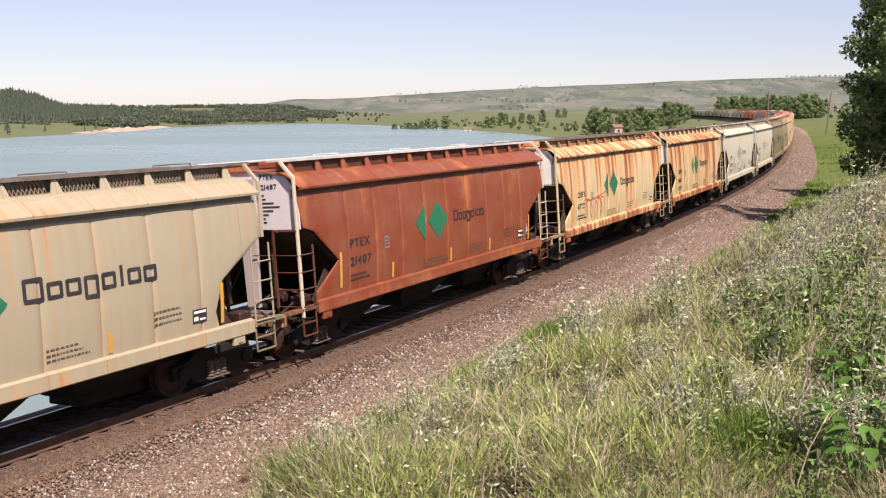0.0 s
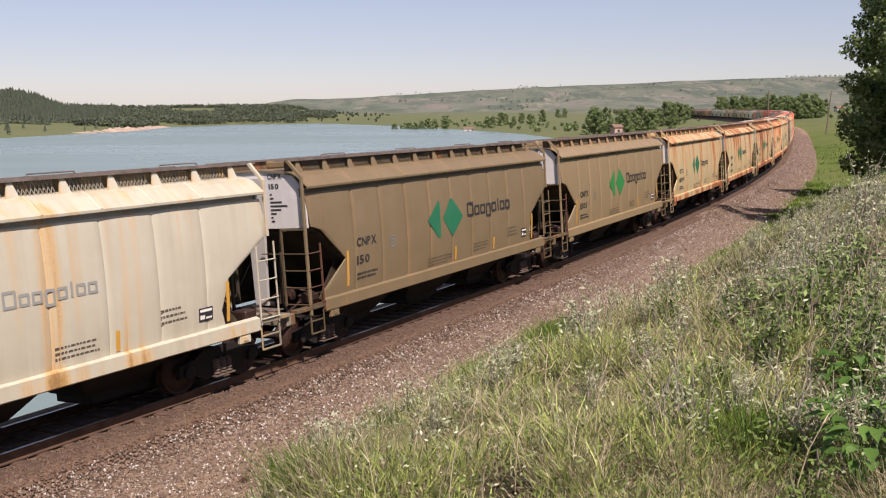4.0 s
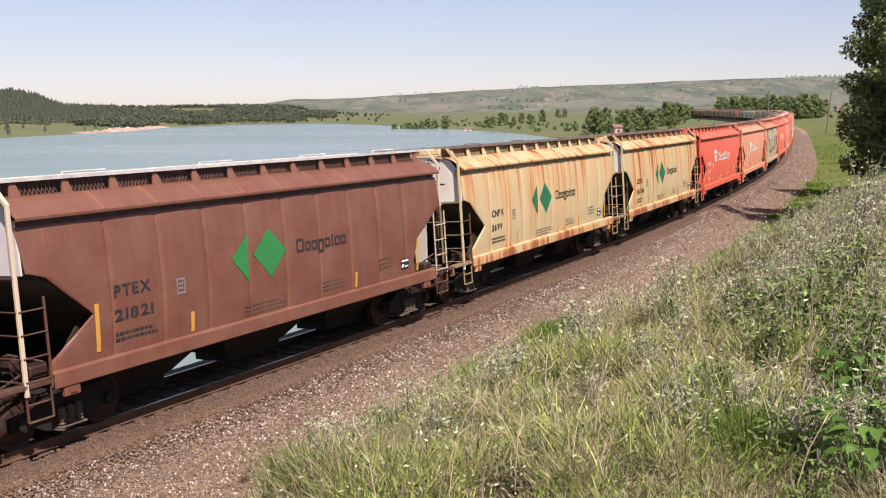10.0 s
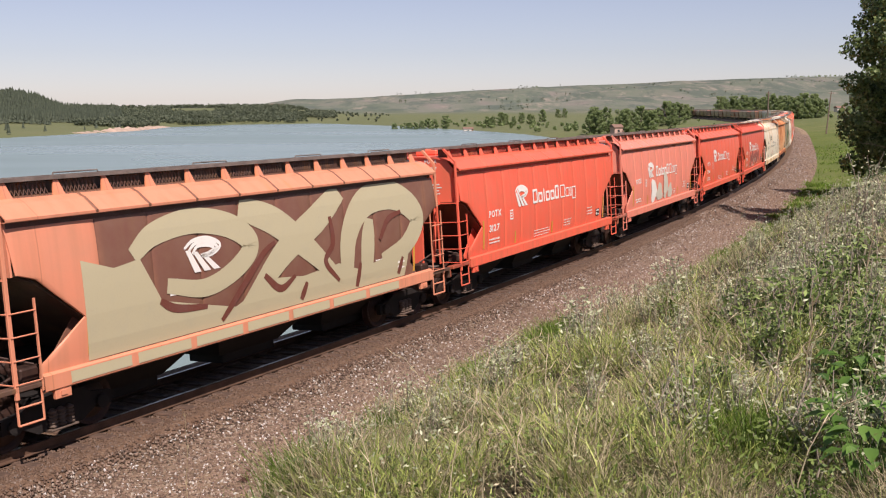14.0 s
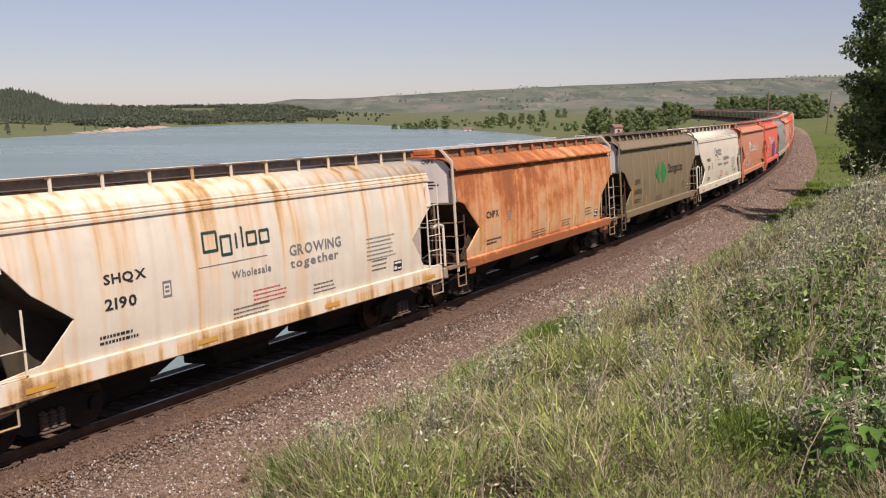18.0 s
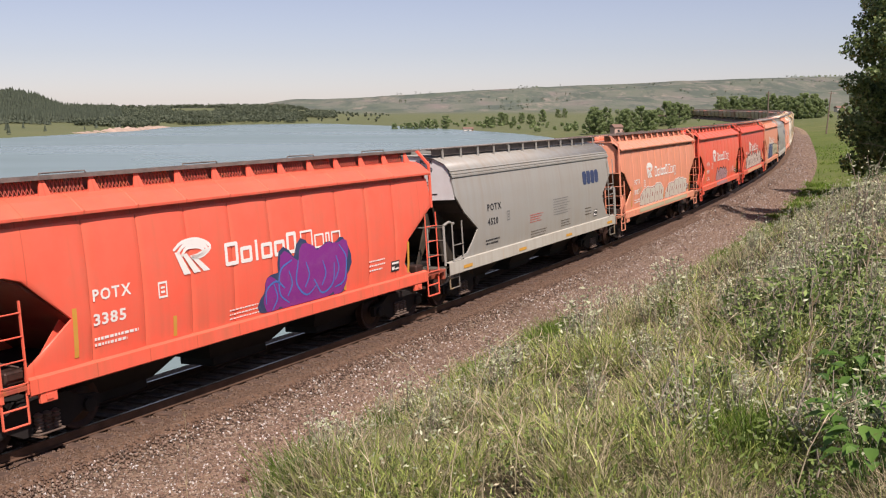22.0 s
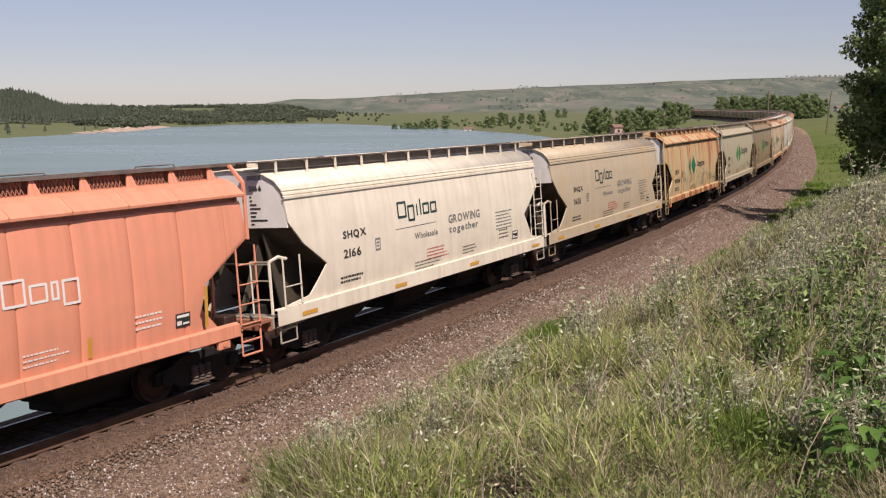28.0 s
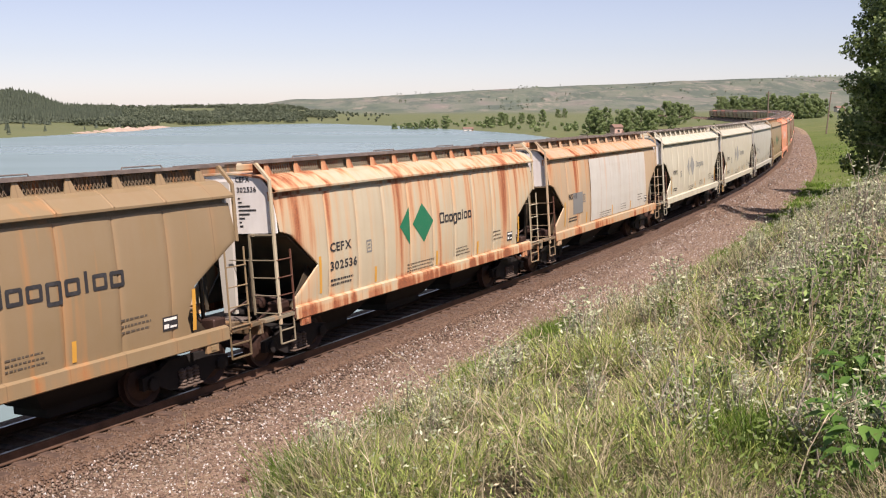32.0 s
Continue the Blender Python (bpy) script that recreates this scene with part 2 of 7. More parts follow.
# ---- materials ----
def paint_material(name, streaks=True, stain=(0.68, 0.285, 0.085), seams=True):
    """Weathered car paint: the object's colour is the paint, its alpha the share of rust."""
    m, t, b = material(name, 0.48, 0, 0.35)
    oi = N(t, "ObjectInfo")
    sep = N(t, "SeparateColor")
    L(t, oi.outputs["Color"], sep.inputs[0])
    seed = calc(t, "ADD", calc(t, "MULTIPLY", sep.outputs[0], 731.0), calc(t, "MULTIPLY", sep.outputs[1], 397.0))
    cx = N(t, "CombineXYZ")
    L(t, seed, cx.inputs[0])
    L(t, seed, cx.inputs[2])
    rust = oi.outputs["Alpha"]
    broad = noise_tex(t, coords(t, scale=(0.55, 0.4, 0.16), shift=cx.outputs[0]), 1.0, 3)
    fine = noise_tex(t, coords(t, scale=(5.0, 2.0, 0.16), shift=cx.outputs[0]), 1.0, 4, 0.5)
    run = noise_tex(t, coords(t, scale=(1.7, 1.0, 0.07), shift=cx.outputs[0]), 1.0, 2, 0.5)
    grime = noise_tex(t, coords(t, shift=cx.outputs[0]), 1.3, 6, 0.65)
    speck = noise_tex(t, coords(t, shift=cx.outputs[0]), 22.0, 4, 0.6)
    pos = N(t, "TexCoord")
    zz = N(t, "SeparateXYZ")
    L(t, pos.outputs["Object"], zz.inputs[0])
    # rust starts at the eaves and runs down, and gathers again along the sill
    top = span(t, zz.outputs[2], 1.5, 3.75, 0.0, 0.17)
    sill = span(t, zz.outputs[2], 1.40, 1.15, 0.0, 0.30)
    if streaks:
        f = calc(t, "ADD", calc(t, "MULTIPLY", fine, 0.50), calc(t, "MULTIPLY", run, 0.50))
        f = calc(t, "ADD", f, calc(t, "MULTIPLY", calc(t, "SUBTRACT", broad, 0.5), 0.42))
    else:
        f = calc(t, "ADD", calc(t, "MULTIPLY", grime, 0.40), calc(t, "MULTIPLY", broad, 0.42))
        f = calc(t, "ADD", f, calc(t, "MULTIPLY", fine, 0.20))
    f = calc(t, "ADD", f, calc(t, "MULTIPLY", calc(t, "ADD", top, sill), rust))
    edge = calc(t, "SUBTRACT", 0.795 if streaks else 0.825, calc(t, "MULTIPLY", rust, 0.36 if streaks else 0.40))
    d = calc(t, "SUBTRACT", f, edge)
    halo = span(t, d, -0.075, 0.05)
    k = span(t, d, 0.005, 0.13)
    dirty = mix(t, span(t, grime, 0.35, 0.75, 0.0, 0.22), oi.outputs["Color"], (0.33, 0.25, 0.17), "MIX")
    soot = calc(t, "MULTIPLY", span(t, fine, 0.42, 0.72), calc(t, "ADD", span(t, zz.outputs[2], 2.2, 4.2, 0.15, 0.55), span(t, zz.outputs[2], 2.2, 1.2, 0.0, 0.3)))
    dirty = mix(t, calc(t, "MULTIPLY", soot, 0.50), dirty, (0.24, 0.145, 0.065))
    # on darker paint the stain dries darker
    stained = mix(t, 0.45, stain, mix(t, 1.0, oi.outputs["Color"], (1.35, 0.80, 0.50), "MULTIPLY"))
    if seams:
        # dirt that has washed down along the welds, broader in some places than in others
        fr = calc(t, "FRACT", calc(t, "DIVIDE", calc(t, "ADD", zz.outputs[0], 6.475 - 0.55 + 11.85), 1.185))
        off = calc(t, "ABSOLUTE", calc(t, "SUBTRACT", fr, 0.5))
        weld = calc(t, "MULTIPLY", span(t, off, 0.485, 0.5), 0.75)
        wash = calc(t, "MULTIPLY", span(t, calc(t, "SUBTRACT", off, calc(t, "MULTIPLY", run, 0.22)), 0.29, 0.41), calc(t, "MULTIPLY", span(t, grime, 0.35, 0.7), 0.42))
        dirty = mix(t, calc(t, "MULTIPLY", wash, calc(t, "ADD", 0.35, rust)), dirty, stained)
        dirty = mix(t, calc(t, "MULTIPLY", weld, 0.55), dirty, mix(t, 0.75, oi.outputs["Color"], (0.05, 0.03, 0.02)))
    dirty = mix(t, calc(t, "MULTIPLY", halo, 0.50 if streaks else 0.55), dirty, stained)
    if stain[1] > 0.35:
        ru = ramp(t, speck, [(0.3, (0.30, 0.150, 0.040)), (0.5, (0.46, 0.255, 0.070)), (0.7, (0.58, 0.36, 0.12))])
    elif streaks:
        ru = ramp(t, speck, [(0.3, (0.17, 0.028, 0.010)), (0.5, (0.31, 0.058, 0.016)), (0.7, (0.44, 0.115, 0.030))])
    else:
        ru = ramp(t, speck, [(0.3, (0.36, 0.085, 0.020)), (0.5, (0.50, 0.130, 0.030)), (0.7, (0.60, 0.20, 0.055))])
    ru2 = mix(t, span(t, d, 0.07, 0.2, 0.0, 0.6), ru, (0.10, 0.028, 0.014))
    c = mix(t, calc(t, "MULTIPLY", k, 0.85), dirty, ru2)
    L(t, c, b.inputs["Base Color"])
    L(t, span(t, k, 0, 1, 0.42, 0.85), b.inputs["Roughness"])
    bump(t, b, calc(t, "ADD", speck, calc(t, "MULTIPLY", grime, 2.0)), 0.08, 0.02)
    return m


PAINT = paint_material("weathered_paint")
PAINT_GOLD = paint_material("yellow_stained_paint", True, (0.68, 0.43, 0.13), False)
PAINT_BLOTCH = paint_material("rusted_paint", False)
STEEL = plain("dark_running_gear", (0.012, 0.009, 0.008), 0.8, 0.1, 0.4, 3)
WHEEL = plain("rolled_steel", (0.050, 0.025, 0.018), 0.6, 0.3, 0.35, 5)
SPRING = plain("spring_steel", (0.12, 0.085, 0.065), 0.75, 0.1, 0.3, 8)
GRATE = plain("dirty_grating", (0.17, 0.135, 0.115), 0.8, 0.1, 0.35, 4)
GRATE_PALE = plain("galvanised_grating", (0.60, 0.58, 0.54), 0.6, 0.2, 0.2, 4)
RAIL = plain("rail_steel", (0.13, 0.075, 0.05), 0.6, 0.3, 0.3, 3)
RAILTOP = plain("polished_rail_head", (0.45, 0.43, 0.42), 0.3, 0.9, 0.1, 8, 0)
TIE = plain("creosoted_oak", (0.10, 0.060, 0.042), 0.9, 0, 0.5, 7, 0.5)


def decal_paint(name, color):
    m, t, b = material(name, 0.6, 0, 0.3)
    v = coords(t)
    f = noise_tex(t, v, 3.0, 6, 0.7)
    g = noise_tex(t, v, 30.0, 3)
    c = mix(t, span(t, f, 0.5, 0.85, 0, 0.3), color, tuple(0.5 * x + 0.14 for x in color))
    c = mix(t, span(t, g, 0.55, 0.85, 0, 0.2), c, (0.35, 0.22, 0.14))
    L(t, c, b.inputs["Base Color"])
    return m


DECAL = {n: decal_paint("lettering_" + n, c) for n, c in dict(
    black=(0.03, 0.03, 0.032), white=(0.78, 0.76, 0.70), green=(0.012, 0.155, 0.075), bright=(0.02, 0.21, 0.055), pale=(0.29, 0.29, 0.265),
    yellow=(0.60, 0.31, 0.05), navy=(0.035, 0.055, 0.12), red=(0.55, 0.07, 0.05), purple=(0.22, 0.03, 0.22), blue=(0.06, 0.16, 0.45),
    ink_green=(0.02, 0.055, 0.045), cream=(0.47, 0.42, 0.27), silver=(0.56, 0.52, 0.43), maroon=(0.16, 0.05, 0.035), pink=(0.62, 0.33, 0.27), lilac=(0.46, 0.27, 0.27), rose_brown=(0.33, 0.09, 0.07), shell=(0.62, 0.50, 0.42), peach=(0.70, 0.46, 0.26), olive=(0.22, 0.20, 0.08), grey=(0.20, 0.20, 0.19), stencil=(0.10, 0.08, 0.06)).items()}


def gravel_material(name="crushed_rock", grime=0.0, sand=0.0):
    m, t, b = material(name, 0.9, 0, 0.3)
    v = coords(t)
    vo = N(t, "TexVoronoi", i_Scale=24.0)
    L(t, v, vo.inputs["Vector"])
    tone = N(t, "SeparateColor")
    L(t, vo.outputs["Color"], tone.inputs[0])
    c = ramp(t, tone.outputs[0], [(0.0, (0.050, 0.036, 0.028)), (0.35, (0.162, 0.105, 0.074)), (0.7, (0.252, 0.170, 0.122)), (0.93, (0.30, 0.235, 0.172)), (0.975, (0.48, 0.45, 0.42))])
    big = noise_tex(t, v, 0.35, 4)
    c = mix(t, span(t, big, 0.4, 0.7, 0, 0.6), c, (0.185, 0.125, 0.080), "MIX")
    c = mix(t, span(t, noise_tex(t, v, 1.4, 5), 0.25, 0.75, grime * 0.7, grime), c, (0.118, 0.056, 0.034))
    c = mix(t, 0.28, c, (0.155, 0.112, 0.070))
    if sand:
        c = mix(t, span(t, noise_tex(t, v, 0.8, 5), 0.3, 0.7, 0, sand), c, (0.36, 0.26, 0.16))
    L(t, c, b.inputs["Base Color"])
    bump(t, b, vo.outputs["Distance"], 1.0, 0.03)
    return m


GRAVEL = gravel_material()
CRIB = gravel_material("oil_stained_rock", 0.82)
SANDY = gravel_material("sandy_rock", 0.0, 0.7)


def ground_material():
    m, t, b = material("prairie_ground", 0.95, 0, 0.2)
    v = coords(t)
    a = noise_tex(t, v, 0.012, 6, 0.6)
    c2 = noise_tex(t, coords(t, scale=(0.16, 0.05, 0.1)), 1.0, 6, 0.65)
    f = noise_tex(t, v, 2.3, 6, 0.7)
    col = ramp(t, a, [(0.3, (0.072, 0.108, 0.020)), (0.5, (0.115, 0.150, 0.034)), (0.7, (0.185, 0.180, 0.070))])
    col = mix(t, span(t, c2, 0.42, 0.68, 0, 0.8), col, (0.060, 0.100, 0.017))
    col = mix(t, span(t, f, 0.45, 0.75, 0, 0.6), col, (0.11, 0.095, 0.045))
    L(t, col, b.inputs["Base Color"])
    bump(t, b, f, 0.6, 0.15)
    # dry, eroded valley sides far off, their colours greyed and blued for distance haze
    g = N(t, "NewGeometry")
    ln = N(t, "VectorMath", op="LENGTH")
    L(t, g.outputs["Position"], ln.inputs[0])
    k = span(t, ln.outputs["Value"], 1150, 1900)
    # the ground turns a duller olive between 220 and 560 m
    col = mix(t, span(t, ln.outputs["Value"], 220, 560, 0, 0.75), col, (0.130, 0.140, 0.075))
    # dead thatch and bare soil between the plants of the bank
    thatch = ramp(t, noise_tex(t, v, 5.0, 6, 0.7), [(0.3, (0.020, 0.017, 0.010)), (0.48, (0.055, 0.046, 0.024)), (0.65, (0.15, 0.12, 0.07))])
    col = mix(t, span(t, ln.outputs["Value"], 20, 40), thatch, col)
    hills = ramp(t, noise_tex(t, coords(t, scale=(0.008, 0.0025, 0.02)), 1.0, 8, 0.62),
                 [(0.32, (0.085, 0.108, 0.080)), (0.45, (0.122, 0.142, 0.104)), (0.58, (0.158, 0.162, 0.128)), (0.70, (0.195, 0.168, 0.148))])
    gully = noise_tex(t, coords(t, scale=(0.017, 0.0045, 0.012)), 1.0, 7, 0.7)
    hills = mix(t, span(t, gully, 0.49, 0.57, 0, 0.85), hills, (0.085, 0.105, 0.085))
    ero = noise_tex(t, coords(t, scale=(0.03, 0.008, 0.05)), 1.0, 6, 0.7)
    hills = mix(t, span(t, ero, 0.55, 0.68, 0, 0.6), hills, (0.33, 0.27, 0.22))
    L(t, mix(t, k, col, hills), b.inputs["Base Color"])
    return m


GROUND = ground_material()


def water_material():
    m, t, b = material("lake_water", 0.12, 0, 0.5)
    v = coords(t, scale=(0.05, 0.12, 1))
    f = noise_tex(t, v, 1.0, 5, 0.6)
    L(t, mix(t, f, (0.165, 0.225, 0.205), (0.19, 0.255, 0.228)), b.inputs["Base Color"])
    w = noise_tex(t, coords(t, scale=(0.9, 0.9, 1)), 1.0, 5, 0.65)
    big = noise_tex(t, coords(t, scale=(0.004, 0.012, 1)), 1.0, 3)
    L(t, span(t, big, 0.4, 0.65, 0.24, 0.34), b.inputs["Roughness"])
    bump(t, b, w, 0.15, 0.06)
    return m


WATER = water_material()

# ---- ground: one sheet to the horizon ----
ang = np.unique(np.concatenate([np.arange(-180, -28, 4.0), np.arange(-28, 28, 0.3), np.arange(28, 180, 4.0)]))
rad = np.concatenate([[0.6], 1.2 * (4600 / 1.2) ** (np.arange(190) / 189.0)])
A, R = np.meshgrid(np.radians(ang), rad)
GX, GY = (R * np.sin(A)).ravel(), (R * np.cos(A)).ravel()
GZ = ground_height(GX, GY)
na, nr = len(ang), len(rad)
faces = [(j * na + i, j * na + (i + 1) % na, (j + 1) * na + (i + 1) % na, (j + 1) * na + i) for j in range(nr - 1) for i in range(na)]
faces.append(tuple(range(na - 1, -1, -1)))
me = mesh_from("ground", np.stack([GX, GY, GZ], 1), faces, GROUND, True)
me.flip_normals()
ground = tagged(new("ground", me), "grassy prairie valley floor and dry hillsides greyed for distance haze", "ground", kind="structure")

# ---- lake ----
lx, ly = [-700, 120], [-700, 1050]
nx = 12
verts = [(lx[0] + (lx[1] - lx[0]) * i / nx, ly[0] + (ly[1] - ly[0]) * j / nx, LAKE_Z) for j in range(nx + 1) for i in range(nx + 1)]
water = new("lake_water", mesh_from("lake_water", verts, [(j * (nx + 1) + i, j * (nx + 1) + i + 1, (j + 1) * (nx + 1) + i + 1, (j + 1) * (nx + 1) + i) for j in range(nx) for i in range(nx)], WATER))
tagged(water, "calm blue-grey lake water with faint ripples", "lake", kind="structure")

# ---- track bed ----
def swept(name, profile, s0, s1, step, mat, closed=True, canted=True):
    """A profile of (u to the right, z) swept along the track."""
    ss = np.arange(s0, s1 + 1e-6, step)
    v, f, n = [], [], len(profile)
    for s in ss:
        x, y, th = rail_point(s)
        for u, z in profile:
            uu, zz = (u * math.cos(CANT) - z * math.sin(CANT), z * math.cos(CANT) + u * math.sin(CANT)) if canted and abs(u) < 1.7 else (u, z)
            v.append((x + math.sin(th) * uu, y - math.cos(th) * uu, zz))
    for j in range(len(ss) - 1):
        f += [(j * n + i, j * n + (i + 1) % n, (j + 1) * n + (i + 1) % n, (j + 1) * n + i) for i in range(n if closed else n - 1)]
    if closed:
        f += [tuple(range(n)), tuple(range(len(ss) * n - 1, len(ss) * n - n - 1, -1))]
    me = mesh_from(name, v, f, mat)
    bm = bmesh.new()
    bm.from_mesh(me)
    bmesh.ops.recalc_face_normals(bm, faces=bm.faces)
    bm.to_mesh(me)
    bm.free()
    return me


BED = [(4.75, -0.66), (4.35, -0.53), (3.2, -0.50), (2.5, -0.42), (1.95, -0.24), (1.69, -0.20), (0.8, -0.215), (-0.8, -0.215), (-1.69, -0.21), (-2.1, -0.42), (-3.3, -1.35), (-3.6, -2.6), (4.75, -1.4)]
bed_me = swept("ballast", BED, -120, 900, 1.5, [GRAVEL, CRIB, SANDY])
for p in bed_me.polygons:
    sc = p.center
    if p.normal.z > 0.5 and abs(track_su(sc.x, sc.y)[1][0]) < 1.9 and sc.z > -0.5:
        p.material_index = 1
    elif p.normal.z > 0.5 and track_su(sc.x, sc.y)[1][0] > 3.3:
        p.material_index = 2
bed = tagged(new("ballast", bed_me), "crushed reddish-grey rock ballast of the railway", "ballast", kind="structure")
RAILP = [(-0.07, -0.175), (0.07, -0.175), (0.07, -0.16), (0.012, -0.14), (0.012, -0.045), (0.037, -0.035), (0.037, -0.003), (-0.037, -0.003), (-0.037, -0.035), (-0.012, -0.045), (-0.012, -0.14), (-0.07, -0.16)]
HEADP = [(-0.036, -0.003), (0.036, -0.003), (0.028, 0.003), (-0.028, 0.003)]
for side in (1, -1):
    r = tagged(new("rail", swept("rail", [(u + side * 0.755, z) for u, z in RAILP], -120, 900, 1.5, RAIL)), "brown-sided steel rail with a bright worn head", "rail", "rails of the track")
    part("rail_head", swept("rail_head", [(u + side * 0.755, z) for u, z in HEADP], -120, 900, 1.5, RAILTOP), r, "bright worn running surface")
tie_me = Shape().box(-0.11, 0.11, -1.3, 1.3, -0.36, -0.178, 0.02).mesh("tie", TIE)
track = tagged(empty("railway_ties"), "dark creosoted wooden ties bedded in the ballast", "railway ties", kind="structure")
rng = random.Random(4)
for i in range(170):
    o = part("tie", tie_me, track)
    o.matrix_basis = rail_pose(-27 + i * 0.52) @ pose(0, rng.uniform(-0.05, 0.05), rng.uniform(-0.012, 0.004), 0, 0, rng.uniform(-1.5, 1.5))


# ---- outlines of the built-in font's letters, kept for the painted marks ----
CHARS = {}
for ch in "ABCDEFGHIJKLMNOPQRSTUVWXYZ0123456789aeghlorst":
    cu = bpy.data.curves.new("glyph", "FONT")
    cu.body = ch
    cu.resolution_u = 2
    cu.offset = 0.027
    go = new("glyph", cu)
    gm = bpy.data.meshes.new_from_object(go)
    CHARS[ch] = (np.array([q.co[:2] for q in gm.vertices]), [tuple(p.vertices) for p in gm.polygons])
    bpy.data.objects.remove(go)
    bpy.data.curves.remove(cu)
    bpy.data.meshes.remove(gm)


# ---- the train: covered hopper cars, x from the leading end backwards, the camera's side at negative y ----
XC = 6.475
HALF = 5.45


def side_y(z):
    return float(np.interp(z, [1.0, 1.25, 1.6, 2.1, 2.7, 3.3, 3.8], [1.49, 1.515, 1.555, 1.585, 1.595, 1.575, 1.53]))


ROWS = [1.24, 1.42, 1.6, 1.85, 2.08, 2.2, 2.5, 2.83, 2.94, 3.35, 3.68]
FRONT_Z, FRONT_X = [1.24, 1.42, 2.08, 2.83, 2.94, 3.68], [0.40, 0.40, 1.33, 0.45, 0.10, 0.0]
REAR_Z, REAR_X = [1.24, 1.6, 2.2, 2.83, 2.94, 3.68], [11.72, 11.6, 11.82, 12.85, 13.05, 12.95]


def side_sheet(name, x0, x1, mat, sgn=-1, front=(FRONT_Z, FRONT_X), rear=(REAR_Z, REAR_X), groove=0.018, y_of=side_y, rows=ROWS):
    """One curved plate of the side, cut to the outline of the car's ends."""
    cols = [0.0, 0.03, 0.12, 0.3, 0.5, 0.7, 0.88, 0.97, 1.0]
    nc = len(cols)
    out, inn = [], []
    for z in rows:
        a = max(x0, float(np.interp(z, *front)))
        b = min(x1, float(np.interp(z, *rear)))
        b = max(a, b) if a < x1 else a
        if a > x1:
            a = b = x1
        if b < x0:
            a = b = x0
        for c in cols:
            g = groove * (abs(2 * c - 1) ** 2.5 * 0.7 + (0.8 if c in (0.0, 1.0) else 0.0))
            out.append((a + (b - a) * c - XC, sgn * (y_of(z) - g), z))
            inn.append((a + (b - a) * c - XC, sgn * (y_of(z) - 0.045), z))
    v = out + inn
    n = len(out)
    f = []
    nr_ = len(rows)
    for r in range(nr_ - 1):
        w0 = abs(out[r * nc][0] - out[r * nc + nc - 1][0])
        w1 = abs(out[(r + 1) * nc][0] - out[(r + 1) * nc + nc - 1][0])
        if w0 < 1e-4 and w1 < 1e-4:
            continue
        for c in range(nc - 1):
            q = (r * nc + c, r * nc + c + 1, (r + 1) * nc + c + 1, (r + 1) * nc + c)
            f += [q, tuple(i + n for i in reversed(q))]
        for c in (0, nc - 1):
            f.append((r * nc + c, (r + 1) * nc + c, n + (r + 1) * nc + c, n + r * nc + c))
    for c in range(nc - 1):
        for r in (0, nr_ - 1):
            f.append((r * nc + c, r * nc + c + 1, n + r * nc + c + 1, n + r * nc + c))
    bm = bmesh.new()
    vs = [bm.verts.new(p) for p in v]
    for q in f:
        try:
            bm.faces.new([vs[i] for i in q])
        except ValueError:
            pass
    bmesh.ops.remove_doubles(bm, verts=bm.verts, dist=0.0008)
    bmesh.ops.recalc_face_normals(bm, faces=bm.faces)
    me = bpy.data.meshes.new(name)
    bm.to_mesh(me)
    bm.free()
    me.materials.append(mat)
    me.shade_smooth()
    me.set_sharp_from_angle(angle=radians(38))
    return me


def loft(profile, x0, x1, name, mat, thick=0.05, xs=None):
    """A roof-like open profile of (y, z) drawn from x0 to x1, with thickness."""
    n = len(profile)
    v, f = [], []
    xs = xs or [x0, x1]
    for x in xs:
        v += [(x - XC, y, z) for y, z in profile] + [(x - XC, y - math.copysign(0.014, y), z - thick) for y, z in profile]
    m = 2 * n
    for j in range(len(xs) - 1):
        for i in range(n - 1):
            f.append((j * m + i, j * m + i + 1, (j + 1) * m + i + 1, (j + 1) * m + i))
            f.append((j * m + n + i, (j + 1) * m + n + i, (j + 1) * m + n + i + 1, j * m + n + i + 1))
        for i in (0, n - 1):
            f.append((j * m + i, (j + 1) * m + i, (j + 1) * m + n + i, j * m + n + i))
    for j in (0, len(xs) - 1):
        for i in range(n - 1):
            f.append((j * m + i, j * m + n + i, j * m + n + i + 1, j * m + i + 1))
    s = Shape()
    s.add(v, f)
    return s.mesh(name, mat)


